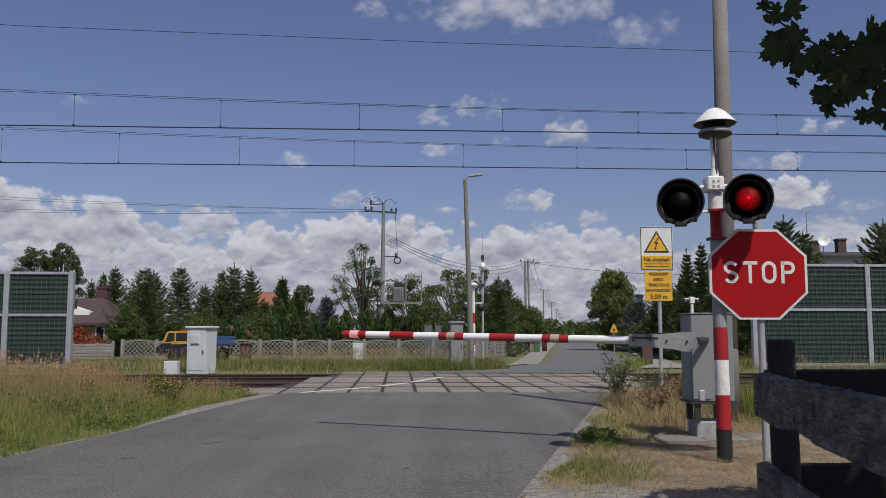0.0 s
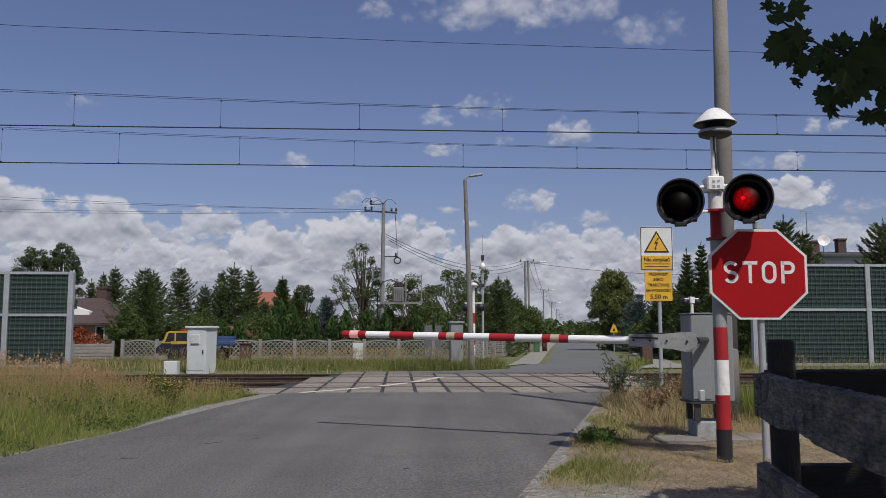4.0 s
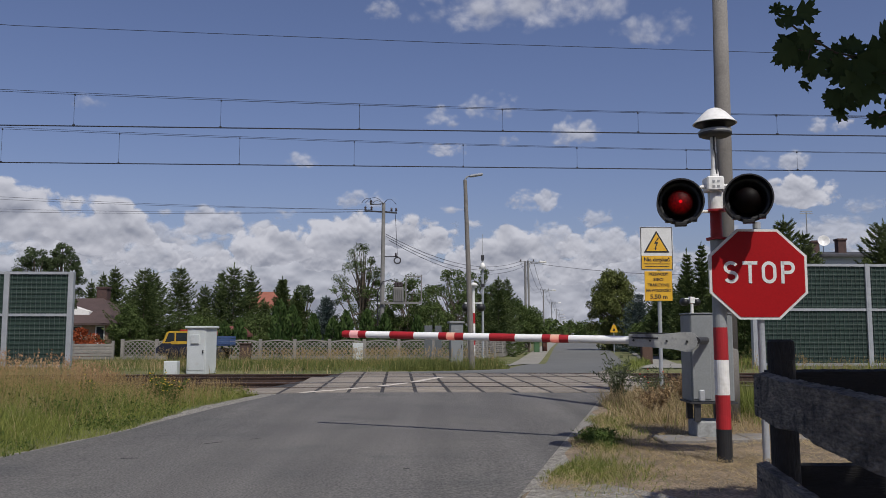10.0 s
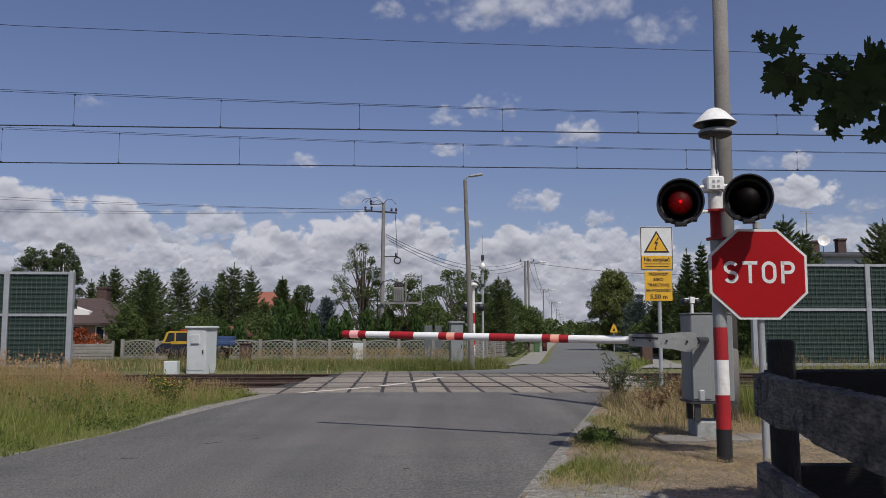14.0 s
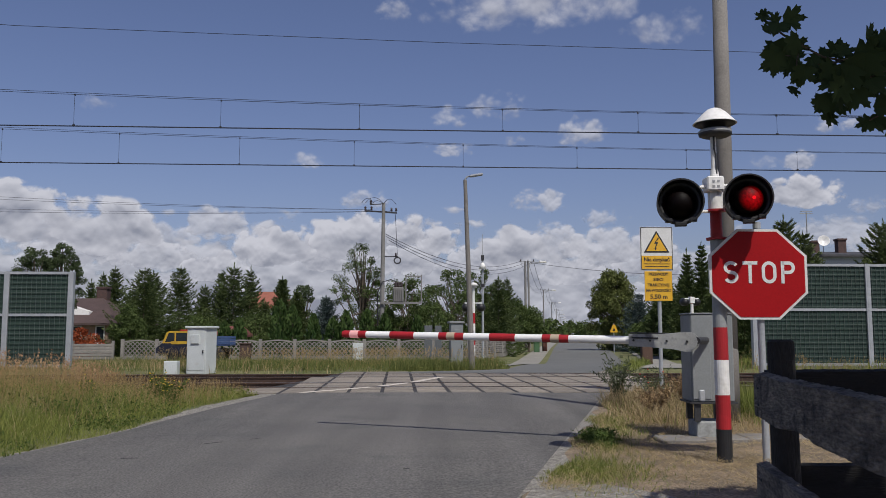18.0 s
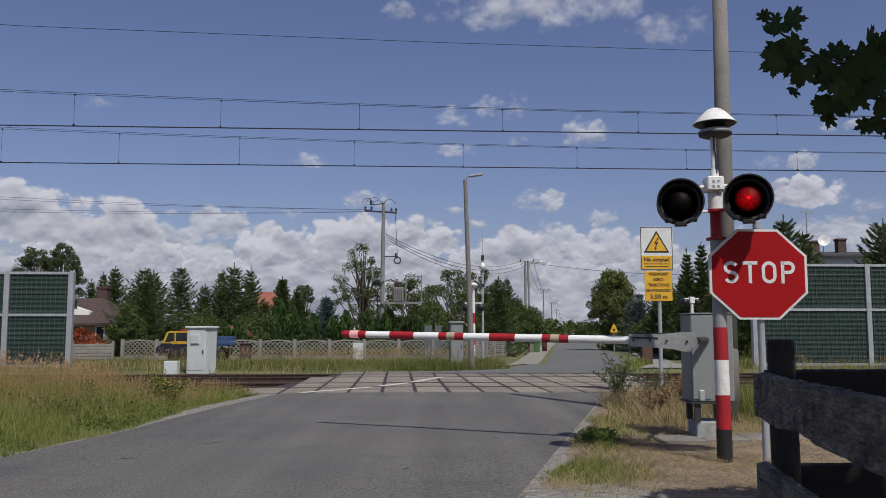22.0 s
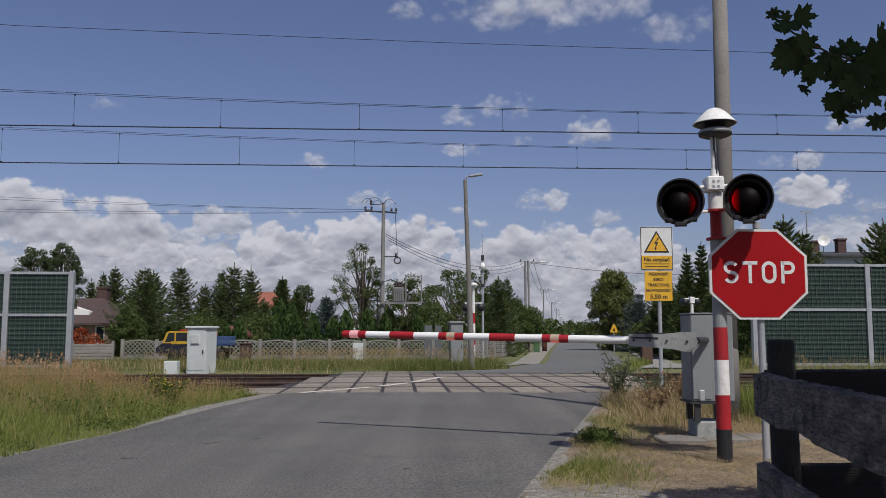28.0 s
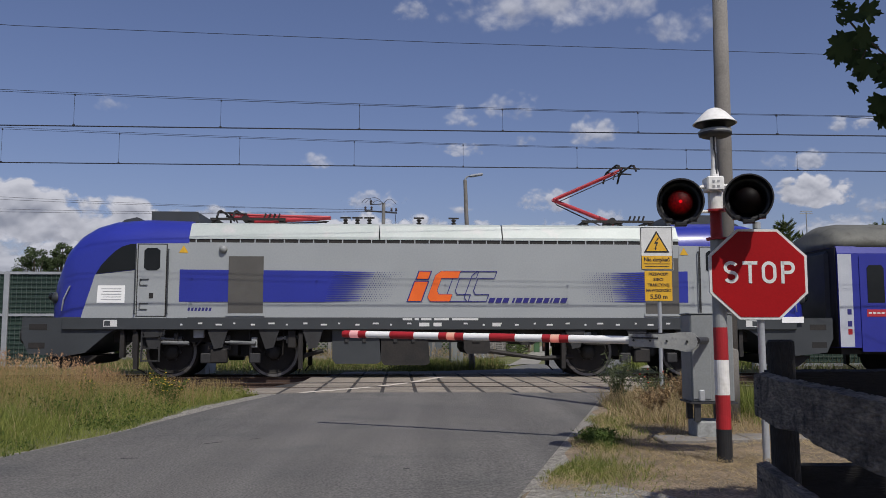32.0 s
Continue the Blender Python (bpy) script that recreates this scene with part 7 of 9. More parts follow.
def pantograph(loco, xb, up, f):
    p = part("pantograph_base", panto_base(xb), M_BOGIE, loco, "dark pantograph base with insulators")
    if up:
        knee, head = (xb - 1.65 * f, 4.62), (xb + 0.15 * f, 5.42)
    else:
        knee, head = (xb - 2.0 * f, 4.10), (xb + 0.55 * f, 4.14)
    bm = bmesh.new()
    bar(bm, (xb, 0, 3.98), (knee[0], 0, knee[1]), 0.065, 0.05, 10)
    part("lower_arm", bm, M_PANTORED, p, "red lower arm")
    bm = bmesh.new()
    for y in (-0.12, 0.12):
        bar(bm, (knee[0], y, knee[1]), (head[0], y * 2.2, head[1]), 0.04, 0.03, 8)
    part("upper_arm", bm, M_PANTORED, p, "red upper arm")
    bm = bmesh.new()
    bar(bm, (xb - 0.35 * f, 0.1, 3.95), (knee[0] + 0.1 * f, 0.1, knee[1] - 0.1), 0.016, 0.016, 6)
    bar(bm, (knee[0] + 0.05 * f, 0, knee[1] - 0.09), (head[0], 0, head[1] - 0.1), 0.012, 0.012, 6)
    part("control_rod", bm, M_BOGIE, p)
    bm = bmesh.new()
    z = head[1]
    for dx in (-0.2, 0.2):
        tube(bm, [(head[0] + dx, -0.95, z - 0.17), (head[0] + dx, -0.75, z + 0.0), (head[0] + dx, -0.5, z + 0.06), (head[0] + dx, 0.5, z + 0.06), (head[0] + dx, 0.75, z), (head[0] + dx, 0.95, z - 0.17)], 0.028, 6)
    for y in (-0.4, 0.4):
        bar(bm, (head[0] - 0.25, y, z + 0.03), (head[0] + 0.45, y, z - 0.01), 0.022, 0.022, 6)
        bar(bm, (head[0], y, z), (head[0] - 0.1 * f, y * 0.6, z - 0.18), 0.02, 0.02, 6)
    part("collector_head", bm, M_BOGIE, p, "dark collector head")


def panto_base(xb):
    bm = bmesh.new()
    for y in (-0.55, 0.55):
        beam(bm, (xb - 1.0, y, 3.98), (xb + 0.9, y, 3.98), 0.06, 0.06)
    for x in (xb - 0.9, xb, xb + 0.8):
        beam(bm, (x, -0.55, 3.98), (x, 0.55, 3.98), 0.06, 0.06)
        for y in (-0.55, 0.55):
            lathe(bm, [(0.05, 0), (0.09, 0.03), (0.05, 0.06), (0.09, 0.09), (0.05, 0.12)], 8, pose(x, y, 3.85))
    bar(bm, (xb - 0.15, -0.4, 4.02), (xb - 0.15, 0.4, 4.02), 0.09, 0.09, 10)
    for k in range(4):
        bar(bm, (xb + 0.3 + 0.12 * k, -0.3, 4.0), (xb + 0.36 + 0.12 * k, -0.3, 4.16), 0.025, 0.025, 6)
    return bm


def slant_block(bm, pts, y):
    vs = [bm.verts.new((x, y, z)) for x, z in pts]
    bm.faces.new(vs)


def locomotive():
    L = thing("locomotive", "silver and blue electric locomotive with one raised pantograph", "locomotive", trk(4.0, 0, 0.016))
    # main body
    bm = bmesh.new()
    box(bm, -6.06, 6.06, -1.44, 1.44, 1.45, 3.285)
    part("body", bm, M_LGREY, L, "silver body side")
    bm = bmesh.new()
    box(bm, -6.04, 6.04, -1.41, 1.41, 3.285, 3.375)
    part("vent_strip", bm, M_BOGIE, L, "dark ventilation strip under the roof")
    bm = bmesh.new()
    for k in range(34):
        x = -5.9 + k * 0.355
        for y in (-1.415, 1.415):
            box(bm, x, x + 0.028, y - 0.008, y + 0.008, 3.29, 3.37)
    part("vent_bracket", bm, M_GALV, L)["kind"] = "stuff"
    for a, b in ((-6.05, -1.45), (-1.42, 1.60), (1.63, 6.05)):
        sec = [(1.43, 3.375), (1.42, 3.44), (1.22, 3.74), (1.12, 3.80), (-1.12, 3.80), (-1.22, 3.74), (-1.42, 3.44), (-1.43, 3.375)]
        part("roof_section", loft([(a, sec), (b, sec)]), M_LROOF, L, "pale grey roof section")
    for a, b in ((-1.3, -0.1), (1.75, 3.2), (3.3, 4.2)):
        bm = bmesh.new()
        box(bm, a, b, -0.8, 0.8, 3.79, 3.84, 0.015)
        part("roof_hatch", bm, M_LROOF, L)
    for x in (-2.3, -2.0, -1.7, -0.45, 0.43):
        bm = bmesh.new()
        insulator(bm, x, -0.95, 3.8, 0.95)
        beam(bm, (x - 0.13, -0.95, 3.98), (x + 0.13, -0.95, 3.98), 0.04, 0.04)
        part("roof_insulator", bm, M_BOGIE, L, "dark roof insulator")
    bm = bmesh.new()
    box(bm, -9.0, 9.0, -1.445, 1.445, 1.17, 1.47, 0.01)
    part("frame_skirt", bm, M_LDARK, L, "graphite frame skirt")
    cab_end(L, 1, True)
    cab_end(L, -1, False)
    for f in (1, -1):
        side_plate("blue_band", [(-6.25, 1.84), (-6.25, 2.62), (-2.55, 2.60), (-2.75, 1.84)] if f > 0 else [(-6.25, 1.84), (-6.25, 2.62), (-5.45, 2.60), (-5.35, 1.84)], M_LBLUE, L, 0.004, -1.451 if f > 0 else -1.451, "blue livery band", flip=f)
        x0, lean = (-2.62, 0.2) if f > 0 else (-5.43, -0.1)
        n = 14
        for sgn in (-1, 1):
            bm = bmesh.new()
            dots = bmesh.new()
            for k in range(n):
                z = 1.87 + k * (0.70 / (n - 1))
                xs = x0 - lean + 2 * lean * k / (n - 1) - 0.15 if f > 0 else x0 + 0.1 * k / n - 0.1
                ln = 1.05 if f > 0 else 1.15
                y = sgn * 1.4562
                d = f
                slant_block(bm, [(d * xs, z - 0.026), (d * xs, z + 0.026), (d * (xs + ln), z + 0.006), (d * (xs + ln), z - 0.006)], y)
                for j in range(12):
                    u = d * (xs + ln + 0.04 + j * 0.06)
                    r = 0.012 - j * 0.0007
                    slant_block(dots, [(u - r, z - r), (u - r, z + r), (u + r, z + r), (u + r, z - r)], y)
            part("fade_stripe", bm, M_LBLUE, L, "blue stripes that fade out")["kind"] = "stuff"
            part("fade_dot", dots, M_NAVY, L, "fading blue dots")["kind"] = "stuff"
        g0 = -5.08 if f > 0 else -6.02
        side_plate("grille", [(g0, 1.56), (g0, 2.95), (g0 + 0.84, 2.95), (g0 + 0.84, 1.56)], M_VENT, L, 0.016, -1.445, "dark ventilation grille", flip=f)
        side_plate("grille_sill", [(g0 - 0.04, 1.50), (g0 - 0.04, 1.56), (g0 + 0.88, 1.56), (g0 + 0.88, 1.50)], M_LGREY, L, 0.022, -1.445, flip=f)
        for sgn in (-1, 1):
            bm = bmesh.new()
            lathe(bm, [(0, 0.09), (0.07, 0.08), (0.10, 0.03), (0.10, -0.02), (0, -0.02)], 14, pose(f * -5.22, sgn * 1.45, 3.12, 90 if sgn < 0 else -90))
            part("side_lamp", bm, M_STEEL, L, "round grey side lamp", True)
        for k in range(14):
            side_plate("stencil", [(-6.2 + k * 0.42, 1.27 + 0.03 * (k % 2)), (-6.2 + k * 0.42, 1.31 + 0.03 * (k % 2)), (-6.2 + k * 0.42 + 0.05 + 0.05 * (k % 3), 1.31 + 0.03 * (k % 2)), (-6.2 + k * 0.42 + 0.05 + 0.05 * (k % 3), 1.27 + 0.03 * (k % 2))], M_SIGNWHITE, L, 0.003, -1.446, "small white stencilled mark", flip=f, both=False)
        side_plate("stencil", [(-8.02, 1.24), (-8.02, 1.40), (-7.70, 1.40), (-7.70, 1.24)], M_SIGNWHITE, L, 0.003, -1.446, "white framed stencil", flip=f, both=False)
        side_plate("stencil", [(-8.0, 1.26), (-8.0, 1.38), (-7.86, 1.38), (-7.86, 1.26)], M_LDARK, L, 0.003, -1.4495, "", flip=f, both=False)
        bogie(L, -5.30 if f > 0 else 5.09, 1.25, 0.62, 0.5)
    # number bars, poster, maker's bar
    for k, (a, b) in enumerate(((-0.85, -0.62), (-0.56, -0.46), (-0.40, -0.15), (-0.08, 0.28), (0.36, 1.0))):
        side_plate("number_bar", [(a, 1.40), (a, 1.45), (b, 1.45), (b, 1.40)], M_SIGNWHITE, L, 0.003, -1.446, "white number bar", both=False)
    for a, b in ((-0.45, -0.20), (-0.10, 0.10), (1.35, 1.55)):
        side_plate("number_bar", [(a, 1.25), (a, 1.34), (b, 1.34), (b, 1.25)], M_SIGNWHITE, L, 0.003, -1.446, "white framed plate", both=False)
    side_plate("poster", [(-8.20, 1.80), (-8.18, 2.23), (-7.54, 2.23), (-7.54, 1.80)], M_POSTER, L, 0.004, -1.452, "white printed notice with lines", both=False)
    for k in range(5):
        side_plate("poster_line", [(-8.10 + 0.04 * (k % 2), 1.88 + k * 0.065), (-8.10 + 0.04 * (k % 2), 1.895 + k * 0.065), (-7.62, 1.895 + k * 0.065), (-7.62, 1.88 + k * 0.065)], M_STEEL, L, 0.002, -1.4565, "", both=False)
    for k in range(7):
        a = -6.05 + k * 0.085
        side_plate("maker_bar", [(a, 1.62), (a + 0.02, 1.70), (a + 0.075, 1.70), (a + 0.055, 1.62)], M_NAVY, L, 0.003, -1.441, "dark maker's mark bars", both=False)
    side_plate("notice_plate", [(8.62, 1.34), (8.62, 1.49), (9.18, 1.49), (9.18, 1.34)], M_POSTER, L, 0.004, -1.447, "white notice plate on the skirt", both=False)
    livery_mark(L)
    bm = bmesh.new()
    box(bm, -7.9, 7.9, -1.0, 1.0, 0.86, 1.2)
    part("underframe", bm, M_BOGIE, L, "black underframe")
    # boxes under the floor
    for a, b, z0, m in ((-2.57, -1.44, 0.34, M_LDARK), (-1.38, -0.24, 0.30, M_BOGIE), (0.66, 1.26, 0.58, M_BOGIE), (2.0, 2.4, 0.8, M_BOGIE)):
        bm = bmesh.new()
        plate(bm, [(a, 1.2), (a, z0 + 0.12), (a + 0.08, z0), (b - 0.03, z0), (b + 0.06, z0 + 0.06), (b, 1.2)], 2.5, pose(0, -1.25, 0))
        bx = part("equipment_box", bm, m, L, "dark underfloor equipment box")
        bm = bmesh.new()
        for x in (a + 0.3, b - 0.4):
            box(bm, x, x + 0.1, -1.28, -1.25, 0.85, 0.97, 0.01)
        part("latch", bm, M_BOGIE2, bx)
    for x in (-7.3, -7.6, 7.3, 7.6):
        for y in (-1.25, 1.25):
            part("pipe", box(bmesh.new(), x - 0.05, x + 0.05, y - 0.1, y + 0.1, 0.5, 1.2), M_BOGIE, L)
    for x0, z0, x1, z1 in ((1.2, 0.66, 2.6, 0.46), (2.6, 0.46, 3.4, 0.5), (-3.4, 0.5, -2.8, 0.66)):
        part("traction_rod", bar(bmesh.new(), (x0, -1.1, z0), (x1, -1.1, z1), 0.06, 0.05, 8), M_BOGIE, L, "dark traction rod")
    for xc in (-5.18, 5.09):
        for dx in (-1.72, -0.18, 1.05, 2.1):
            part("skirt_bracket", plate(bmesh.new(), [(xc + dx - 0.22, 1.2), (xc + dx + 0.30, 1.2), (xc + dx + 0.16, 0.74), (xc + dx - 0.04, 0.70)], 0.05, pose(0, -1.40, 0)), M_BOGIE2, L, "dark bracket under the skirt")
        for dx in (-1.45, 0.15):
            bm = bmesh.new()
            bar(bm, (xc + dx, -1.34, 0.86), (xc + dx + 0.62, -1.34, 0.84), 0.05, 0.05, 10)
            bar(bm, (xc + dx - 0.12, -1.34, 0.865), (xc + dx, -1.34, 0.86), 0.028, 0.028, 8)
            part("yaw_damper", bm, M_DAMPER, L, "grey yaw damper")
        for dx in (-0.55, 0.62):
            part("terminal_box", box(bmesh.new(), xc + dx, xc + dx + 0.26, -1.36, -1.2, 0.36, 0.6, 0.02), M_BOGIE2, L, "grey box on the bogie")
    for f in (1, -1):
        for z in (0.42, 0.72, 1.0):
            bm = bmesh.new()
            beam(bm, (f * -7.1, -1.35, z), (f * -6.72, -1.35, z), 0.2, 0.03)
            part("step", bm, M_BOGIE2, L, "steel footstep")
        bm = bmesh.new()
        for x in (-7.12, -6.70):
            beam(bm, (f * x, -1.38, 0.4), (f * x, -1.38, 1.2), 0.04, 0.04)
        part("step_frame", bm, M_BOGIE2, L)
    pantograph(L, 4.80, True, 1)
    pantograph(L, -4.75, False, -1)
    return L


def livery_mark(L):
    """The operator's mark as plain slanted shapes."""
    y = -1.4565

    def sl(x, z):
        return (x + 0.36 * (z - 1.86), z)

    def quad(name, x0, x1, z0, z1, m, dy=0.0):
        bm = bmesh.new()
        slant_block(bm, [sl(x0, z0), sl(x0, z1), sl(x1, z1), sl(x1, z0)], y - dy)
        part(name, bm, m, L, "livery mark in plain shapes")

    quad("mark_rim", -0.76, -0.38, 1.85, 2.36, M_NAVY)
    quad("mark", -0.73, -0.41, 1.87, 2.34, M_ORANGE, 0.002)
    quad("mark_rim", -0.74, -0.40, 2.39, 2.61, M_NAVY)
    quad("mark", -0.71, -0.43, 2.41, 2.59, M_ORANGE, 0.002)
    for dx, m in ((0.0, M_ORANGE), (0.45, None), (0.9, None)):
        bm = bmesh.new()
        x0, x1 = -0.28 + dx, 0.30 + dx
        t = 0.17
        out = [sl(x0 + 0.1, 1.86), sl(x1, 1.86), sl(x1, 1.86 + t), sl(x0 + t + 0.08, 1.86 + t), sl(x0 + t, 1.95 + t), sl(x0 + t, 2.6 - t), sl(x1, 2.6 - t), sl(x1, 2.6), sl(x0 + 0.1, 2.6), sl(x0, 2.5), sl(x0, 1.96)]
        if m:
            a, b, c, d, e, f2, g, h, i2, j, k2 = out
            for q in ((a, b, c, d, e, k2), (k2, e, f2, j), (j, f2, g, h, i2)):
                slant_block(bm, list(q), y - 0.002)
            part("mark", bm, m, L, "livery mark in plain shapes")
            bm = bmesh.new()
        for p, q in zip(out, out[1:] + out[:1]):
            beam(bm, (p[0], y, p[1]), (q[0], y, q[1]), 0.02, 0.003, (0, 1, 0))
        part("mark_outline", bm, M_NAVY, L)
    x = 1.24
    for w in (0.14, 0.14, 0.14, 0, 0.05, 0.15, 0.13, 0.13, 0.14, 0.13, 0.05, 0.14, 0.15):
        if w:
            bm = bmesh.new()
            d = 0.05
            slant_block(bm, [(x, 1.83), (x + d, 1.95), (x + d + w, 1.95), (x + w, 1.83)], y)
            part("name_bar", bm, M_NAVY, L, "navy bar of the operator's name")
        x += w + 0.035 if w else 0.06


def coach():
    """A passenger coach; its leading end at local x = 0."""
    c = thing("passenger_coach", "dark blue passenger coach with grey roof", "railway coach", trk(4.0, 10.12, 0.016))
    length = 26.0
    body = [(1.42, 0.72), (1.42, 3.1), (1.36, 3.28), (-1.36, 3.28), (-1.42, 3.1), (-1.42, 0.72)]
    part("body", loft([(0.0, body), (length, body)]), M_COACHBLUE, c, "dark blue body side")
    roof = [(1.37, 3.27)] + [(1.37 * math.cos(radians(a)), 3.27 + 0.72 * math.sin(radians(a))) for a in range(20, 161, 14)] + [(-1.37, 3.27)]
    small = [(y * 0.9, 3.27 + (z - 3.27) * 0.6) for y, z in roof]
    part("roof", loft([(-0.05, small), (0.25, [(y * 0.98, 3.27 + (z - 3.27) * 0.92) for y, z in roof]), (0.6, roof), (length, roof)]), M_COACHROOF, c, "weathered grey rounded roof", True)
    side_plate("end_panel", [(0.0, 0.74), (0.0, 3.08), (0.36, 3.08), (0.36, 0.74)], mat("coach_end_white", (0.44, 0.46, 0.50), (0.40, 0.42, 0.46), 0.5, grain=0.05), c, 0.006, -1.42, "white end panel")
    side_plate("door", [(0.55, 0.62), (0.55, 3.02), (1.35, 3.02), (1.35, 0.62)], M_COACHBLUE, c, 0.02, -1.42, "blue coach door")
    side_plate("door_window", [(0.74, 1.85), (0.74, 2.72), (0.80, 2.80), (1.12, 2.80), (1.18, 2.72), (1.18, 1.85)], M_CABGLASS, c, 0.008, -1.441, "dark door window")
    side_plate("label_plate", [(0.70, 1.50), (0.70, 1.68), (1.20, 1.68), (1.20, 1.50)], M_PANTORED, c, 0.006, -1.441, "orange-red plate with pale bars", both=False)
    for k in range(4):
        side_plate("label_bar", [(0.74 + k * 0.11, 1.57), (0.74 + k * 0.11, 1.61), (0.82 + k * 0.11, 1.61), (0.82 + k * 0.11, 1.57)], M_SIGNWHITE, c, 0.003, -1.4475, "", both=False)
    for z in (1.05, 1.25, 1.55):
        side_plate("end_label", [(0.2, z), (0.2, z + 0.14), (0.31, z + 0.14), (0.31, z)], M_REDPAINT if z < 1.1 else M_NAVY, c, 0.003, -1.4265, "", both=False)
    for k in range(10):
        x = 2.6 + k * 2.15
        side_plate("window", [(x, 1.8), (x, 2.75), (x + 1.3, 2.75), (x + 1.3, 1.8)], M_CABGLASS, c, 0.006, -1.421, "dark coach window")
    bm = bmesh.new()
    box(bm, -0.12, 0.14, -1.05, 1.05, 1.0, 3.2, 0.08)
    part("gangway", bm, M_BLACK, c, "black gangway bellows")
    # added black plate that paints the shade on the coach end
    bm = bmesh.new()
    box(bm, -0.03, -0.004, -1.36, 1.36, 0.74, 3.26, 0.006)
    part("end_shade", bm, M_BOGIE, c, "black plate for the shaded coach end")
    bm = bmesh.new()
    box(bm, 0.12, length, -1.2, 1.2, 0.55, 0.75)
    part("underframe", bm, M_BOGIE, c, "dark underframe")
    for x in (3.4, length - 3.4):
        bogie(c, x, 1.25, 0.46)
    bm = bmesh.new()
    box(bm, 7.0, 10.0, -1.2, 1.2, 0.3, 0.6, 0.03)
    box(bm, 12.0, 15.0, -1.2, 1.2, 0.3, 0.6, 0.03)
    part("equipment_box", bm, M_BOGIE, c)
    for y in (-0.87, 0.87):
        bm = bmesh.new()
        bar(bm, (0.15, y, 1.05), (-0.07, y, 1.05), 0.10, 0.10, 12)
        bar(bm, (-0.07, y, 1.05), (-0.12, y, 1.05), 0.24, 0.24, 18)
        part("buffer", bm, M_BOGIE2, c)
    return c


loco = locomotive()
car = coach()
TRAIN_SPEED = 28.1


# ---- clouds ----
R_SKY = 3800.0


class CloudNodes:
    """Small helpers to wire a cloud material."""

    def __init__(self, name, seed):
        self.m = bpy.data.materials.new(name)
        self.m.use_nodes = True
        self.n, self.l = self.m.node_tree.nodes, self.m.node_tree.links
        self.n.remove(self.n["Principled BSDF"])
        self.tc = self.n.new("ShaderNodeTexCoord")
        self.seed = seed

    def math(self, op, a, b=None, c=None, clamp=False):
        q = self.n.new("ShaderNodeMath")
        q.operation, q.use_clamp = op, clamp
        for k, v in enumerate((a, b, c)):
            if v is None:
                continue
            if isinstance(v, (int, float)):
                q.inputs[k].default_value = v
            else:
                self.l.new(v, q.inputs[k])
        return q.outputs[0]

    def noise(self, shift, scale, stretch, detail=7.0, rough=0.55):
        """Noise bent by a broader noise, raised by shift metres."""
        mp = self.n.new("ShaderNodeMapping")
        mp.inputs["Location"].default_value = (self.seed * 37.1, self.seed * 13.3, shift)
        mp.inputs["Scale"].default_value = stretch
        self.l.new(self.tc.outputs["Object"], mp.inputs[0])
        w = self.n.new("ShaderNodeTexNoise")
        w.inputs["Scale"].default_value, w.inputs["Detail"].default_value = scale * 0.8, 1.0
        self.l.new(mp.outputs[0], w.inputs["Vector"])
        bend = self.n.new("ShaderNodeVectorMath")
        bend.operation = "MULTIPLY_ADD"
        self.l.new(w.outputs["Color"], bend.inputs[0])
        bend.inputs[1].default_value = (0.9 / scale,) * 3
        self.l.new(mp.outputs[0], bend.inputs[2])
        t = self.n.new("ShaderNodeTexNoise")
        t.inputs["Scale"].default_value, t.inputs["Detail"].default_value, t.inputs["Roughness"].default_value = scale, detail, rough
        self.l.new(bend.outputs[0], t.inputs["Vector"])
        return t.outputs[0]

    def puff(self, shift, scale, stretch, detail=8.0):
        """Billows: fractal noise heaped up with rounded cells, raised by shift metres."""
        fine = self.noise(shift, scale, stretch, detail, 0.56)
        mp = self.n.new("ShaderNodeMapping")
        mp.inputs["Location"].default_value = (self.seed * 11.7, self.seed * 29.3, shift)
        mp.inputs["Scale"].default_value = stretch
        self.l.new(self.tc.outputs["Object"], mp.inputs[0])
        v = self.n.new("ShaderNodeTexVoronoi")
        v.feature = "SMOOTH_F1"
        v.inputs["Scale"].default_value, v.inputs["Detail"].default_value, v.inputs["Roughness"].default_value, v.inputs["Smoothness"].default_value = scale * 1.8, 2.0, 0.45, 0.6
        self.l.new(mp.outputs[0], v.inputs["Vector"])
        return self.math("ADD", self.math("MULTIPLY", fine, 0.72), self.math("MULTIPLY_ADD", v.outputs["Distance"], -0.26, 0.28))

    def smooth(self, v, lo, hi):
        r = self.n.new("ShaderNodeMapRange")
        r.interpolation_type = "SMOOTHSTEP"
        r.inputs[1].default_value, r.inputs[2].default_value = lo, hi
        self.l.new(v, r.inputs[0])
        return r.outputs[0]

    def finish(self, alpha, light, lo, hi, strength):
        n, l = self.n, self.l
        mix = n.new("ShaderNodeMix")
        mix.data_type = "RGBA"
        mix.inputs[6].default_value, mix.inputs[7].default_value = (*lo, 1), (*hi, 1)
        l.new(light, mix.inputs[0])
        # the cloud glows by itself; light mixes painted shaded and sunlit tones
        em = n.new("ShaderNodeEmission")
        em.inputs[1].default_value = strength
        l.new(mix.outputs[2], em.inputs[0])
        tr = n.new("ShaderNodeBsdfTransparent")
        ms = n.new("ShaderNodeMixShader")
        l.new(alpha, ms.inputs[0])
        l.new(tr.outputs[0], ms.inputs[1])
        l.new(em.outputs[0], ms.inputs[2])
        l.new(ms.outputs[0], n["Material Output"].inputs[0])
        return self.m


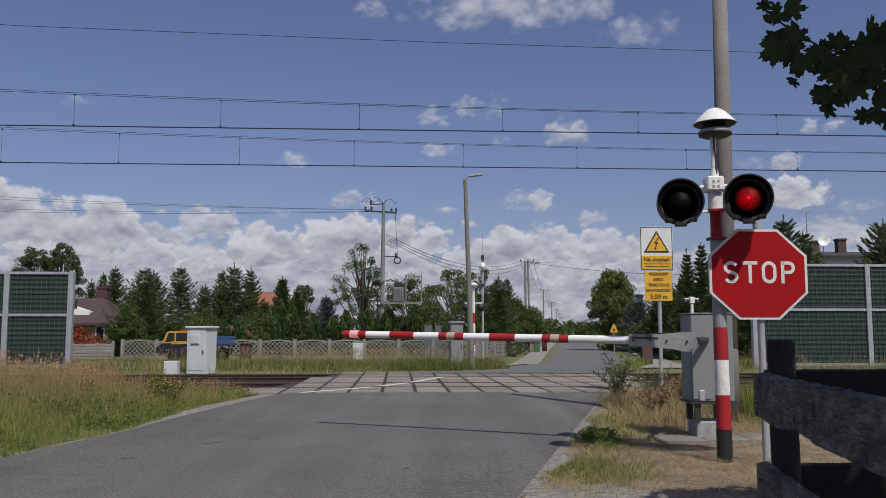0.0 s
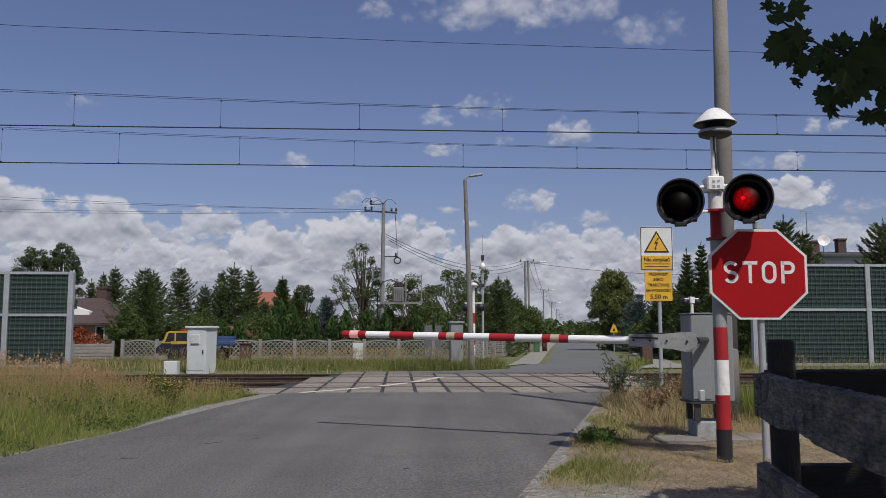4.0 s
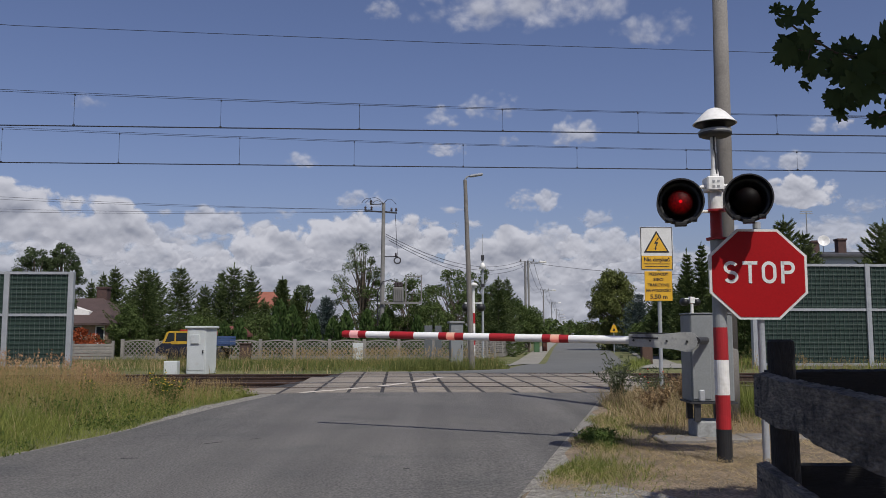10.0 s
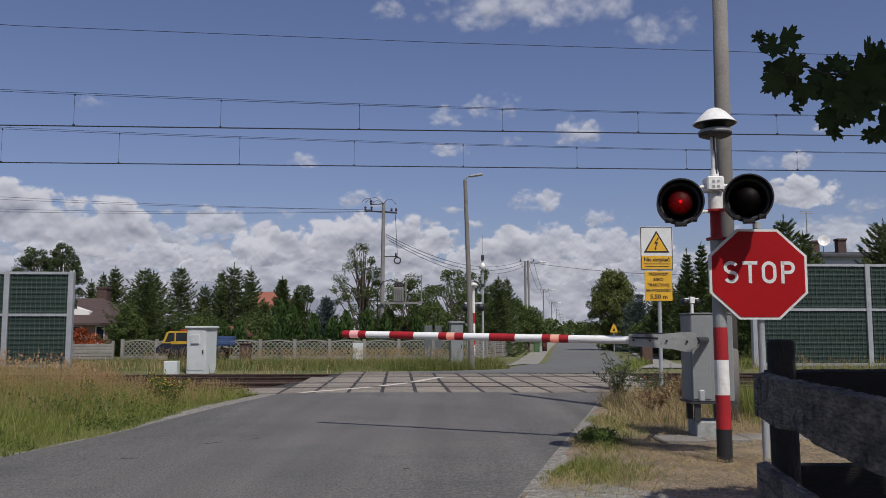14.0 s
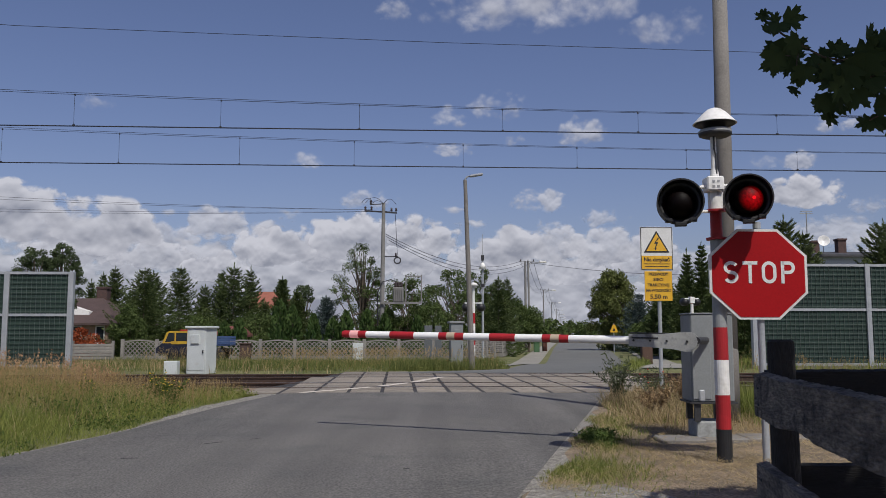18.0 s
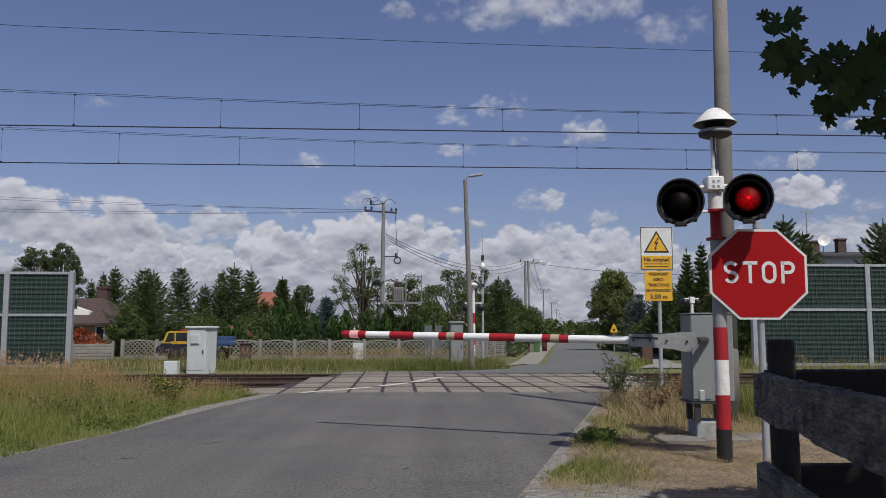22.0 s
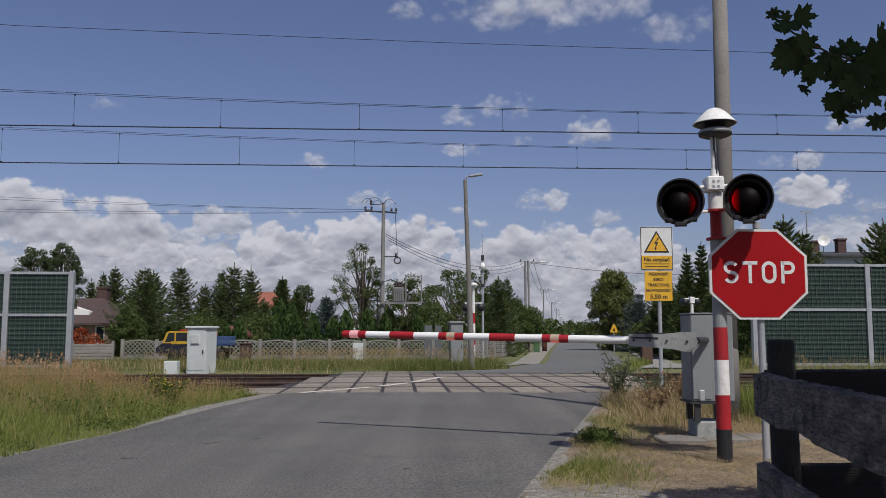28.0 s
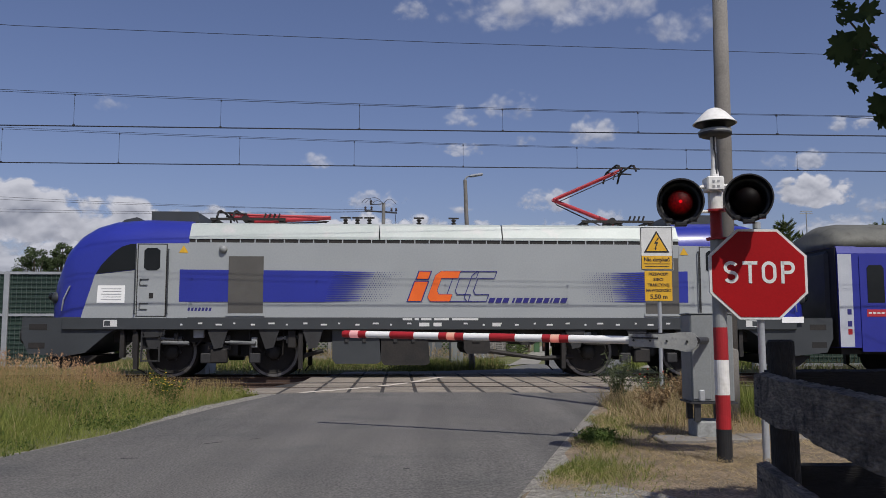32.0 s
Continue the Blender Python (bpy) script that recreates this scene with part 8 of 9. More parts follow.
def sky_patch(el, w, h, radius, nx=14, nz=10):
    """Vertices of a patch of the sky shell round the eye (degrees), in metres from the eye."""
    v = []
    for j in range(nz + 1):
        for i in range(nx + 1):
            a = radians(w * (i / nx - 0.5))
            e = radians(el + h * (j / nz - 0.5))
            v.append((radius * math.sin(a) * math.cos(e), radius * math.cos(a) * math.cos(e), radius * math.sin(e)))
    f = [(j * (nx + 1) + i, j * (nx + 1) + i + 1, (j + 1) * (nx + 1) + i + 1, (j + 1) * (nx + 1) + i) for j in range(nz) for i in range(nx)]
    return v, f


def single_cloud_mat(seed, density, sharp, h):
    """A heap cloud: rounded bright top, flat grey base; thin ones stay wispy."""
    c = CloudNodes("cumulus", seed)
    S = 1.0 / (30.0 + 30.0 * h)
    st = (1, 1, 1.25)
    base = c.puff(0.0, S, st)
    up = c.puff(0.13 / S, S, st, 5.0)
    high = c.noise(0.42 / S, S * 0.8, st, 2.0)
    low = c.noise(0.0, S * 0.8, st, 2.0)
    sp = c.n.new("ShaderNodeSeparateXYZ")
    c.l.new(c.tc.outputs["Generated"], sp.inputs[0])
    fx = c.math("MULTIPLY_ADD", sp.outputs[0], 2.0, -1.0)
    fz = c.math("MULTIPLY_ADD", sp.outputs[2], 2.0, -0.85)
    under = c.math("MULTIPLY", c.math("MINIMUM", fz, 0.0), 0.35 + 0.35 * density)
    fzz = c.math("ADD", fz, under)
    r2 = c.math("ADD", c.math("MULTIPLY", fx, fx), c.math("MULTIPLY", fzz, fzz))
    fall = c.math("SUBTRACT", 1.0, r2)
    d = c.math("ADD", c.math("MULTIPLY", c.math("SUBTRACT", base, 0.46), 5.0), c.math("MULTIPLY_ADD", fall, 1.35 + 0.85 * density, -0.50))
    edge = c.smooth(fall, 0.0, 0.3)
    soft = 1.0 / sharp
    alpha = c.math("MULTIPLY", c.math("MULTIPLY", c.smooth(d, 0.0, soft), edge), min(0.97, 0.25 + 0.72 * density))
    # painted sunlight: brighter tops, shaded undersides and cores
    relief = c.math("ADD", c.math("MULTIPLY", c.math("SUBTRACT", base, up), 2.6), c.math("MULTIPLY", c.math("SUBTRACT", low, high), 1.5))
    body = c.math("ADD", c.math("MULTIPLY", fz, 0.40), c.math("MULTIPLY_ADD", c.math("MINIMUM", d, 1.6), -0.20 * density, 0.74))
    light = c.math("ADD", relief, body, clamp=True)
    return c.finish(alpha, light, (0.35, 0.39, 0.445), (0.78, 0.825, 0.845), 0.8)


CLOUDS = []


def cloud(az, el, w, h, drift, seed, density=0.9, sharp=1.6, label="small white fair-weather cloud"):
    v, f = sky_patch(el, w * 1.15, h * 1.15, R_SKY - 11.0 * len(CLOUDS))
    ob = raw("cloud", v, f, single_cloud_mat(seed, density, sharp, h))
    ob.matrix_basis = pose(*EYE, 0, 0, -az)
    tagged(ob, label, "cloud", "drifting clouds", "structure")
    ob.visible_shadow = False
    CLOUDS.append((ob, az, drift))


# azimuth, elevation, width, height and drift in degrees, seed, density, sharpness
HIGH_CLOUDS = [(3.97, 21.71, 17.14, 4.84, 2.84, 1, 0.68, 0.6),
        (-4.91, 21.3, 2.79, 2.16, 2.79, 2, 0.3, 0.6),
        (13.6, 19.62, 5.86, 2.97, 2.57, 3, 0.32, 0.55),
        (2.64, 15.1, 4.52, 2.48, 1.98, 4, 0.42, 0.7),
        (-0.65, 14.44, 2.52, 2.01, 1.9, 5, 0.4, 0.7),
        (8.43, 13.39, 3.87, 2.63, 1.76, 6, 0.62, 0.9),
        (4.01, 12.86, 1.6, 1.12, 1.69, 7, 0.3, 0.7),
        (-0.18, 12.3, 4.16, 1.23, 1.62, 8, 0.5, 0.8),
        (-10.12, 11.47, 2.63, 1.54, 1.51, 9, 0.42, 0.7),
        (-23.57, 14.37, 3.0, 1.42, 1.89, 10, 0.08, 0.6)]
MID_CLOUDS = [(24.3, 12.7, 3.14, 1.36, 1.67, 11, 0.5, 0.9),
        (22.09, 10.72, 2.81, 1.74, 1.41, 12, 0.65, 0.9),
        (20.05, 10.74, 2.46, 1.51, 1.42, 13, 0.25, 0.6),
        (5.83, 8.75, 4.23, 2.1, 1.16, 14, 0.7, 1.0),
        (-5.79, 8.89, 4.64, 1.72, 1.18, 15, 0.5, 0.8),
        (22.58, 8.72, 4.98, 2.79, 1.15, 16, 1.0, 1.7),
        (10.04, 7.59, 3.08, 1.71, 1.01, 17, 0.5, 0.9),
        (26.34, 7.72, 2.98, 1.36, 1.02, 18, 0.35, 0.8),
        (24.56, 6.25, 6.54, 2.36, 0.83, 19, 0.6, 0.9),
        (26.89, 5.56, 5.1, 2.41, 0.74, 20, 0.6, 1.0)]
HEAP_CLOUDS = [(-27.63, 7.26, 8.77, 5.12, 1.5, 21, 1.1, 2.0),
        (-22.61, 6.58, 7.13, 4.78, 1.5, 22, 1.0, 1.8),
        (-15.66, 7.23, 4.63, 2.93, 0.96, 23, 0.8, 1.3),
        (-11.38, 5.72, 6.68, 3.62, 0.76, 24, 1.0, 1.9),
        (-6.58, 6.36, 6.86, 4.42, 0.85, 25, 1.05, 2.0),
        (-2.88, 6.73, 3.37, 3.03, 0.89, 26, 1.0, 1.8),
        (-0.72, 6.28, 3.18, 2.82, 0.84, 27, 0.95, 1.7),
        (4.47, 6.01, 6.1, 4.27, 0.8, 28, 1.1, 2.0),
        (7.3, 5.87, 4.38, 3.39, 0.78, 29, 0.8, 1.4),
        (10.47, 5.76, 6.22, 2.88, 0.77, 30, 0.85, 1.5)]
LOW_CLOUDS = [(-18.23, 6.34, 4.05, 2.68, 0.84, 31, 0.7, 1.2),
        (-8.37, 4.98, 3.88, 2.47, 0.67, 32, 1.0, 2.0),
        (-24.45, 5.1, 6.63, 3.23, 1.5, 33, 1.0, 1.8),
        (12.69, 4.68, 4.7, 2.85, 0.63, 34, 0.9, 1.6),
        (-19.31, 4.92, 5.75, 2.82, 0.66, 35, 0.9, 1.7),
        (-3.46, 4.91, 5.92, 3.25, 0.66, 36, 0.9, 1.7),
        (1.3, 4.72, 4.45, 2.71, 0.63, 37, 0.9, 1.7),
        (8.3, 4.17, 4.83, 2.84, 0.56, 38, 0.9, 1.7),
        (-15.08, 4.27, 5.08, 2.83, 0.58, 39, 0.95, 1.8)]
for row in LOW_CLOUDS + HEAP_CLOUDS + MID_CLOUDS + HIGH_CLOUDS:
    cloud(*row)


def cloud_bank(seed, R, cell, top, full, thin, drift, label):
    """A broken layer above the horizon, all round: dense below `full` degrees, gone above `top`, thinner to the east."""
    v, f = [], []
    na_, ne = 180, 12
    for j in range(ne + 1):
        e = radians(-0.6 + (top + 2.4) * j / ne)
        for i in range(na_):
            a = 2 * math.pi * i / na_
            v.append((R * math.sin(a) * math.cos(e), R * math.cos(a) * math.cos(e), R * math.sin(e)))
    for j in range(ne):
        for i in range(na_):
            f.append((j * na_ + i, j * na_ + (i + 1) % na_, (j + 1) * na_ + (i + 1) % na_, (j + 1) * na_ + i))
    c = CloudNodes("cloud_bank", seed)
    S = 1.0 / cell
    st = (1, 1, 1.7)
    base = c.puff(0.0, S, st)
    up = c.puff(0.13 / S, S, st, 5.0)
    low, high = c.noise(0.0, S, st, 2.0), c.noise(0.45 / S, S, st, 2.0)
    sp = c.n.new("ShaderNodeSeparateXYZ")
    c.l.new(c.tc.outputs["Object"], sp.inputs[0])
    ramp = c.n.new("ShaderNodeMapRange")
    ramp.inputs[1].default_value, ramp.inputs[2].default_value = R * math.sin(radians(top)), R * math.sin(radians(full))
    ramp.inputs[3].default_value, ramp.inputs[4].default_value = -0.9, 0.9
    c.l.new(sp.outputs[2], ramp.inputs[0])
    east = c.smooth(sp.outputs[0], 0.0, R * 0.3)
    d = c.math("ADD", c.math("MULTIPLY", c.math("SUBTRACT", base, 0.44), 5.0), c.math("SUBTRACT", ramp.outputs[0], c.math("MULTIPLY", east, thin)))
    alpha = c.math("MULTIPLY", c.smooth(d, -0.1, 0.55), 0.94)
    # same painted light from above for the bank
    relief = c.math("ADD", c.math("MULTIPLY", c.math("SUBTRACT", base, up), 2.4), c.math("MULTIPLY", c.math("SUBTRACT", low, high), 2.0))
    light = c.math("ADD", relief, c.math("MULTIPLY_ADD", c.math("MINIMUM", d, 1.5), -0.14, 0.54), clamp=True)
    ob = raw("cloud_bank", v, f, c.finish(alpha, light, (0.34, 0.38, 0.435), (0.72, 0.77, 0.80), 0.8))
    ob.matrix_basis = pose(*EYE)
    ob.visible_shadow = False
    tagged(ob, label, "clouds", "", "structure")
    CLOUDS.append((ob, 0.0, drift))


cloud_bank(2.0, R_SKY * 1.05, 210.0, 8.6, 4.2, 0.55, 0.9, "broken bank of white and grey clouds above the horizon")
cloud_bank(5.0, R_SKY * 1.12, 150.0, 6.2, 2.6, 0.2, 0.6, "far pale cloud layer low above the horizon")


# ---- grass and weeds ----
def blades(pos, height, width, lean, rng, curl=0.5):
    """Grass blades at pos (n x 3): three triangles each."""
    n = len(pos)
    a = rng.uniform(0, 6.283, n)
    h = np.broadcast_to(height, (n,)) * rng.uniform(0.6, 1.25, n)
    w = np.broadcast_to(width, (n,)) * rng.uniform(0.7, 1.3, n)
    t = np.clip(np.broadcast_to(lean, (n,)) * (rng.uniform(0.2, 1.5, n) if np.max(lean) < 0.9 else rng.uniform(0.9, 1.01, n)), 0, 0.998)
    b = rng.uniform(0, 6.283, n)
    side = np.stack([np.cos(a) * w, np.sin(a) * w, np.zeros(n)], 1)
    d = np.stack([np.cos(b) * t, np.sin(b) * t, np.sqrt(np.clip(1 - t * t, 0.003, 1))], 1)
    mid = pos + d * (h * 0.55)[:, None]
    d2 = d + np.stack([np.cos(b) * curl * t, np.sin(b) * curl * t, -curl * t * 0.9], 1)
    tip = mid + d2 * (h * 0.5)[:, None]
    v = np.stack([pos - side, pos + side, mid - side * 0.7, mid + side * 0.7, tip], 1).reshape(-1, 3)
    k = 5 * np.arange(n)[:, None]
    f = np.concatenate([k + np.array([[0, 1, 3]]), k + np.array([[0, 3, 2]]), k + np.array([[2, 3, 4]])])
    return v, f


def heads(pos, height, rng, size=0.05):
    """Thin stalks with feathery seed heads."""
    n = len(pos)
    h = height * rng.uniform(0.75, 1.2, n)
    b = rng.uniform(-0.5, 2.2, n)
    t = rng.uniform(0.03, 0.28, n)
    d = np.stack([np.cos(b) * t, np.sin(b) * t, np.ones(n)], 1)
    top = pos + d * h[:, None]
    s = np.array([[0.0022, 0, 0]])
    v1 = np.stack([pos - s, pos + s, top], 1).reshape(-1, 3)
    f1 = np.arange(3 * n).reshape(-1, 3)
    m = 9
    c = np.repeat(top, m, 0) - np.repeat(d, m, 0) * (rng.uniform(-0.3, 1.0, (n * m, 1)) * size * 3.2) + rng.normal(0, size * 0.22, (n * m, 3))
    e = rng.normal(size=(n * m, 3)) * size * 0.30
    g = np.array([[0, 0, 1.0]]) * size * 0.55 + rng.normal(size=(n * m, 3)) * size * 0.12
    v2 = np.stack([c - e * 0.5, c + e * 0.5, c + g], 1).reshape(-1, 3)
    f2 = np.arange(3 * n * m).reshape(-1, 3) + len(v1)
    return np.concatenate([v1, v2]), np.concatenate([f1, f2])


def scatter(n, x0, x1, y0, y1, keep, rng):
    """Random ground places in a rectangle that keep() accepts, at ground height."""
    p = np.stack([rng.uniform(x0, x1, n), rng.uniform(y0, y1, n)], 1)
    p = p[keep(p[:, 0], p[:, 1])]
    return np.concatenate([p, (hz(p[:, 0], p[:, 1]) - 0.01)[:, None]], 1)


def clumpy(x, y, s, seed):
    """A smooth 0 to 1 pattern over the ground."""
    q = np.sin(x * s + seed) * np.sin(y * s * 1.13 + seed * 2) + np.sin((x + y) * s * 0.57 + seed * 3) * 0.8 + np.sin((x - 1.7 * y) * s * 1.9 + seed) * 0.4
    return np.clip(0.5 + 0.28 * q, 0, 1)


def left_edge(y):
    return np.interp(y, [p[1] for p in ROAD_L], [p[0] for p in ROAD_L])


def right_edge(y):
    return np.interp(y, [p[1] for p in ROAD_R], [p[0] for p in ROAD_R])


def grass_all():
    rng = np.random.default_rng(31)

    def verge(x, y):
        return (x < left_edge(y) + 0.02 - smooth(9.5, 13.0, y) * 0.34 - 0.04 * np.sin(y * 3.1) - rng.uniform(0, 0.12, len(x))) & ((y - 18.4) - 0.0524 * x < -2.3)

    def limit(x, y):
        """Height of the growth: tall away from the road and to the west, low by the crossing."""
        off = left_edge(y) - x
        by_road = 0.07 + 0.40 * np.clip(off / 1.5, 0, 1)
        by_place = np.interp(x, [-8.5, -6.4, -5.4, -4.2], [0.85, 0.55, 0.44, 0.34]) * np.interp(y, [11, 14, 16.4], [1.0, 0.85, 0.55])
        return np.minimum(by_road + 0.25 * np.clip((-x - 6.2) / 1.5, 0, 1), by_place)

    p = scatter(140000, -13, -2.6, 6.0, 16.4, verge, rng)
    tall = limit(p[:, 0], p[:, 1]) * (0.35 + 0.45 * clumpy(p[:, 0], p[:, 1], 1.7, 2.0) + 0.4 * clumpy(p[:, 0], p[:, 1], 5.3, 4.0))
    v, f = blades(p, tall, 0.0017 + 0.0004 * p[:, 1] ** 0.5, 0.68, rng, 0.8)
    tagged(raw("verge_grass", v, f, M_GRASS), "tall rough green grass on the road verge", "grass", kind="stuff")
    # low broad-leaved herbs in the grass
    p = scatter(30000, -11, -2.6, 6.0, 16.0, verge, rng)
    p = p[clumpy(p[:, 0], p[:, 1], 2.4, 1.3) > 0.48]
    p[:, 2] += limit(p[:, 0], p[:, 1]) * rng.uniform(0.1, 0.75, len(p))
    v, f = leaf_cloud(p, 0.017, rng, 1.6)
    tagged(raw("verge_herbs", v, f, M_HERB), "low leafy herbs among the verge grass", "herbs", kind="stuff")
    p = scatter(20000, -13, -2.6, 7.5, 16.4, verge, rng)
    keep = (clumpy(p[:, 0], p[:, 1], 1.1, 5.0) > 0.42) & (left_edge(p[:, 1]) - p[:, 0] > 0.45)
    p = p[keep][::2]
    v, f = blades(p, limit(p[:, 0], p[:, 1]) * 0.95, 0.0026, 0.5, rng)
    tagged(raw("verge_dry_grass", v, f, M_STRAW), "dry straw-coloured grass among the green verge", "grass", kind="stuff")
    p = scatter(13000, -14, -2.6, 8.2, 16.3, verge, rng)
    off = left_edge(p[:, 1]) - p[:, 0]
    far = clumpy(p[:, 0], p[:, 1], 0.9, 1.0) + 0.10 * (p[:, 1] - 12) + 0.06 * off
    p = p[(far > 0.5) & (off > 0.5)]
    v, f = heads(p, limit(p[:, 0], p[:, 1]) * 1.1, rng, 0.024)
    tagged(raw("grass_seed_heads", v, f, M_SEED), "brown feathery grass seed heads on the verge", "grass", kind="stuff")

    p = scatter(13000, -15, -5.8, 10.5, 16.3, verge, rng)
    p = p[clumpy(p[:, 0], p[:, 1], 1.3, 2.2) > 0.36 + 0.25 * np.clip((p[:, 0] + 7.2), 0, 1)]
    v, f = heads(p, np.clip(0.50 + 0.24 * (-p[:, 0] - 6.3), 0.45, 0.92), rng, 0.045)
    tagged(raw("tall_seed_heads", v, f, mat("brown_seed_heads", (0.30, 0.165, 0.085), (0.42, 0.27, 0.15), 0.9, scale=1.0, fine=6, bump=0, island=0.3)), "tall reddish-brown seed heads by the railway", "grass", kind="stuff")

    # beyond the tracks
    def beyond(x, y):
        n = (y - 18.4) - 0.0524 * x
        l = np.interp(y, [q[1] for q in FAR_L], [q[0] for q in FAR_L])
        return (n > 6.2) & (x < l - 0.35) & ((y < 27) | (x < l - 1.85)) & ~((np.abs(x + 7.0) < 0.3) & (np.abs(y - 24.7) < 0.3))

    p = scatter(64000, -17, 2.9, 24.2, 46, beyond, rng)
    th = 0.08 + 0.36 * clumpy(p[:, 0], p[:, 1], 0.8, 3.0) * np.clip((p[:, 1] - 24.0) / 1.5, 0.4, 1)
    th = th * (0.55 + 0.9 * clumpy(p[:, 0], p[:, 1], 2.9, 1.0))
    v, f = blades(p, th, 0.006, 0.55, rng, 0.8)
    tagged(raw("meadow_grass", v, f, M_MEADOW), "long green meadow grass beyond the railway", "grass", kind="stuff")
    p = scatter(9000, -22, 2.4, 24.4, 44, beyond, rng)
    p = p[clumpy(p[:, 0], p[:, 1], 0.6, 7.0) > 0.5]
    v, f = blades(p, 0.30, 0.008, 0.35, rng)
    tagged(raw("meadow_dry_grass", v, f, M_STRAW), "dry yellow grass beyond the railway", "grass", kind="stuff")

    p = scatter(2600, -9, 2.4, 25.0, 34, beyond, rng)
    p = p[clumpy(p[:, 0], p[:, 1], 0.9, 2.0) > 0.45]
    v, f = heads(p, np.full(len(p), 0.55), rng, 0.045)
    tagged(raw("meadow_seed_heads", v, f, M_SEED), "reddish seed heads in the meadow grass", "grass", kind="stuff")

    p = np.stack([rng.uniform(-1.6, 2.1, 5200), rng.uniform(25.3, 29.5, 5200)], 1)
    p = p[p[:, 0] < np.interp(p[:, 1], [q[1] for q in FAR_L], [q[0] for q in FAR_L]) - 0.1 - 0.5 * (p[:, 1] > 27.5)]
    p = np.concatenate([p, (hz(p[:, 0], p[:, 1]) - 0.01)[:, None]], 1)
    v, f = blades(p, 0.20 + 0.32 * clumpy(p[:, 0], p[:, 1], 2.3, 6.0), 0.006, 0.5, rng, 0.8)
    tagged(raw("lamp_post_grass", v, f, M_MEADOW), "long grass round the lamp post foot", "grass", kind="stuff")

    # right of the far road
    def far_right(x, y):
        r = np.interp(y, [q[1] for q in FAR_R], [q[0] for q in FAR_R])
        return ((y - 18.4) - 0.0524 * x > 6.3) & (x > r + 0.2) & ((x < r + 0.85) | (x > r + 2.6))

    p = scatter(22000, 4.5, 26, 24.6, 42, far_right, rng)
    v, f = blades(p, 0.16 + 0.2 * clumpy(p[:, 0], p[:, 1], 0.9, 4.0), 0.010, 0.4, rng)
    tagged(raw("roadside_grass", v, f, M_GRASS), "short green grass beside the far road", "grass", kind="stuff")
    p = scatter(1500, 7.5, 40, 24.9, 26.2, far_right, rng)
    v, f = heads(p, 0.15 + 0.5 * clumpy(p[:, 0], p[:, 1], 2.1, 3.0), rng, 0.05)
    tagged(raw("barrier_dry_grass", v, f, M_SEED), "dry grass along the foot of the noise barrier", "grass", kind="stuff")

    # dry verge on the near right
    def right(x, y):
        return (x > right_edge(y) + 0.2 + 0.1 * np.sin(y * 2.7)) & ((y - 18.4) - 0.0524 * x < -2.5)

    p = scatter(120000, 0.2, 6.0, 4.2, 15.8, right, rng)
    p = p[rng.uniform(0, 1, len(p)) < 0.25 + 0.75 * clumpy(p[:, 0], p[:, 1], 3.7, 2.0) * clumpy(p[:, 0], p[:, 1], 8.0, 5.0) * 2]
    p = p[(p[:, 1] > 6.25 + 0.25 * np.sin(p[:, 0] * 5.0)) | (rng.uniform(0, 1, len(p)) < 0.12)]
    p[:, 2] += rng.uniform(0.010, 0.035, len(p))
    v, f = blades(p, 0.05 + 0.09 * clumpy(p[:, 0], p[:, 1], 2.3, 1.0), 0.0022, 0.965, rng, 0.05)
    tagged(raw("straw_litter", v, f, M_STRAW), "flattened dry straw on the trampled verge", "straw", kind="stuff")
    p = scatter(60000, 0.2, 6.0, 4.6, 15.5, right, rng)
    off = p[:, 0] - right_edge(p[:, 1])
    near_road = np.exp(-((off - 0.45) / 0.35) ** 2) * (clumpy(p[:, 0], p[:, 1], 2.2, 2.6) > 0.42)
    back = ((p[:, 1] > 11.0) & (p[:, 0] > 3.5)) * 0.8
    left_tuft = np.exp(-(((p[:, 0] - 1.12) / 0.42) ** 2 + ((p[:, 1] - 6.9) / 0.6) ** 2))
    head_tuft = np.exp(-(((p[:, 0] - 1.6) / 0.22) ** 2 + ((p[:, 1] - 8.9) / 0.35) ** 2))
    p = p[rng.uniform(0, 1, len(p)) < np.clip(0.3 * near_road + back * 0.25 + left_tuft * 1.0 + head_tuft + 0.006, 0, 1)]
    hgt = 0.075 + 0.05 * np.exp(-((p[:, 1] - 8.9) / 0.6) ** 2) + 0.28 * ((p[:, 1] > 11.0) & (p[:, 0] > 3.4))
    v, f = blades(p, hgt, 0.0030, 0.6, rng)
    tagged(raw("verge_tufts", v, f, M_GRASS), "green grass tufts at the edge of the road", "grass", kind="stuff")
    q = np.concatenate([rng.normal(size=(4200, 2)) * np.array([[0.24, 0.34]]) + np.array([[1.12, 7.0]]), rng.normal(size=(2200, 2)) * np.array([[0.10, 0.30]]) + np.array([[1.55, 8.6]]), rng.normal(size=(2500, 2)) * np.array([[0.16, 0.6]]) + np.array([[2.05, 10.6]])])
    q = q[right(q[:, 0] + 0.08, q[:, 1])]
    v, f = blades(np.concatenate([q, np.full((len(q), 1), -0.01)], 1), 0.07, 0.0028, 0.7, rng)
    tagged(raw("verge_lawn", v, f, M_GRASS), "short bright green grass at the edge of the road", "grass", kind="stuff")
    # dense herb tuft; its dark also stands for the lamp heads' shadow
    q = rng.normal(size=(1500, 2)) * np.array([[0.08, 0.16]]) + np.array([[1.56, 8.75]])
    q = q[right(q[:, 0] + 0.12, q[:, 1])]
    q = np.concatenate([q, rng.uniform(0.0, 1.0, (len(q), 1)) ** 1.5 * 0.13], 1)
    v, f = leaf_cloud(q, 0.015, rng, 2.0)
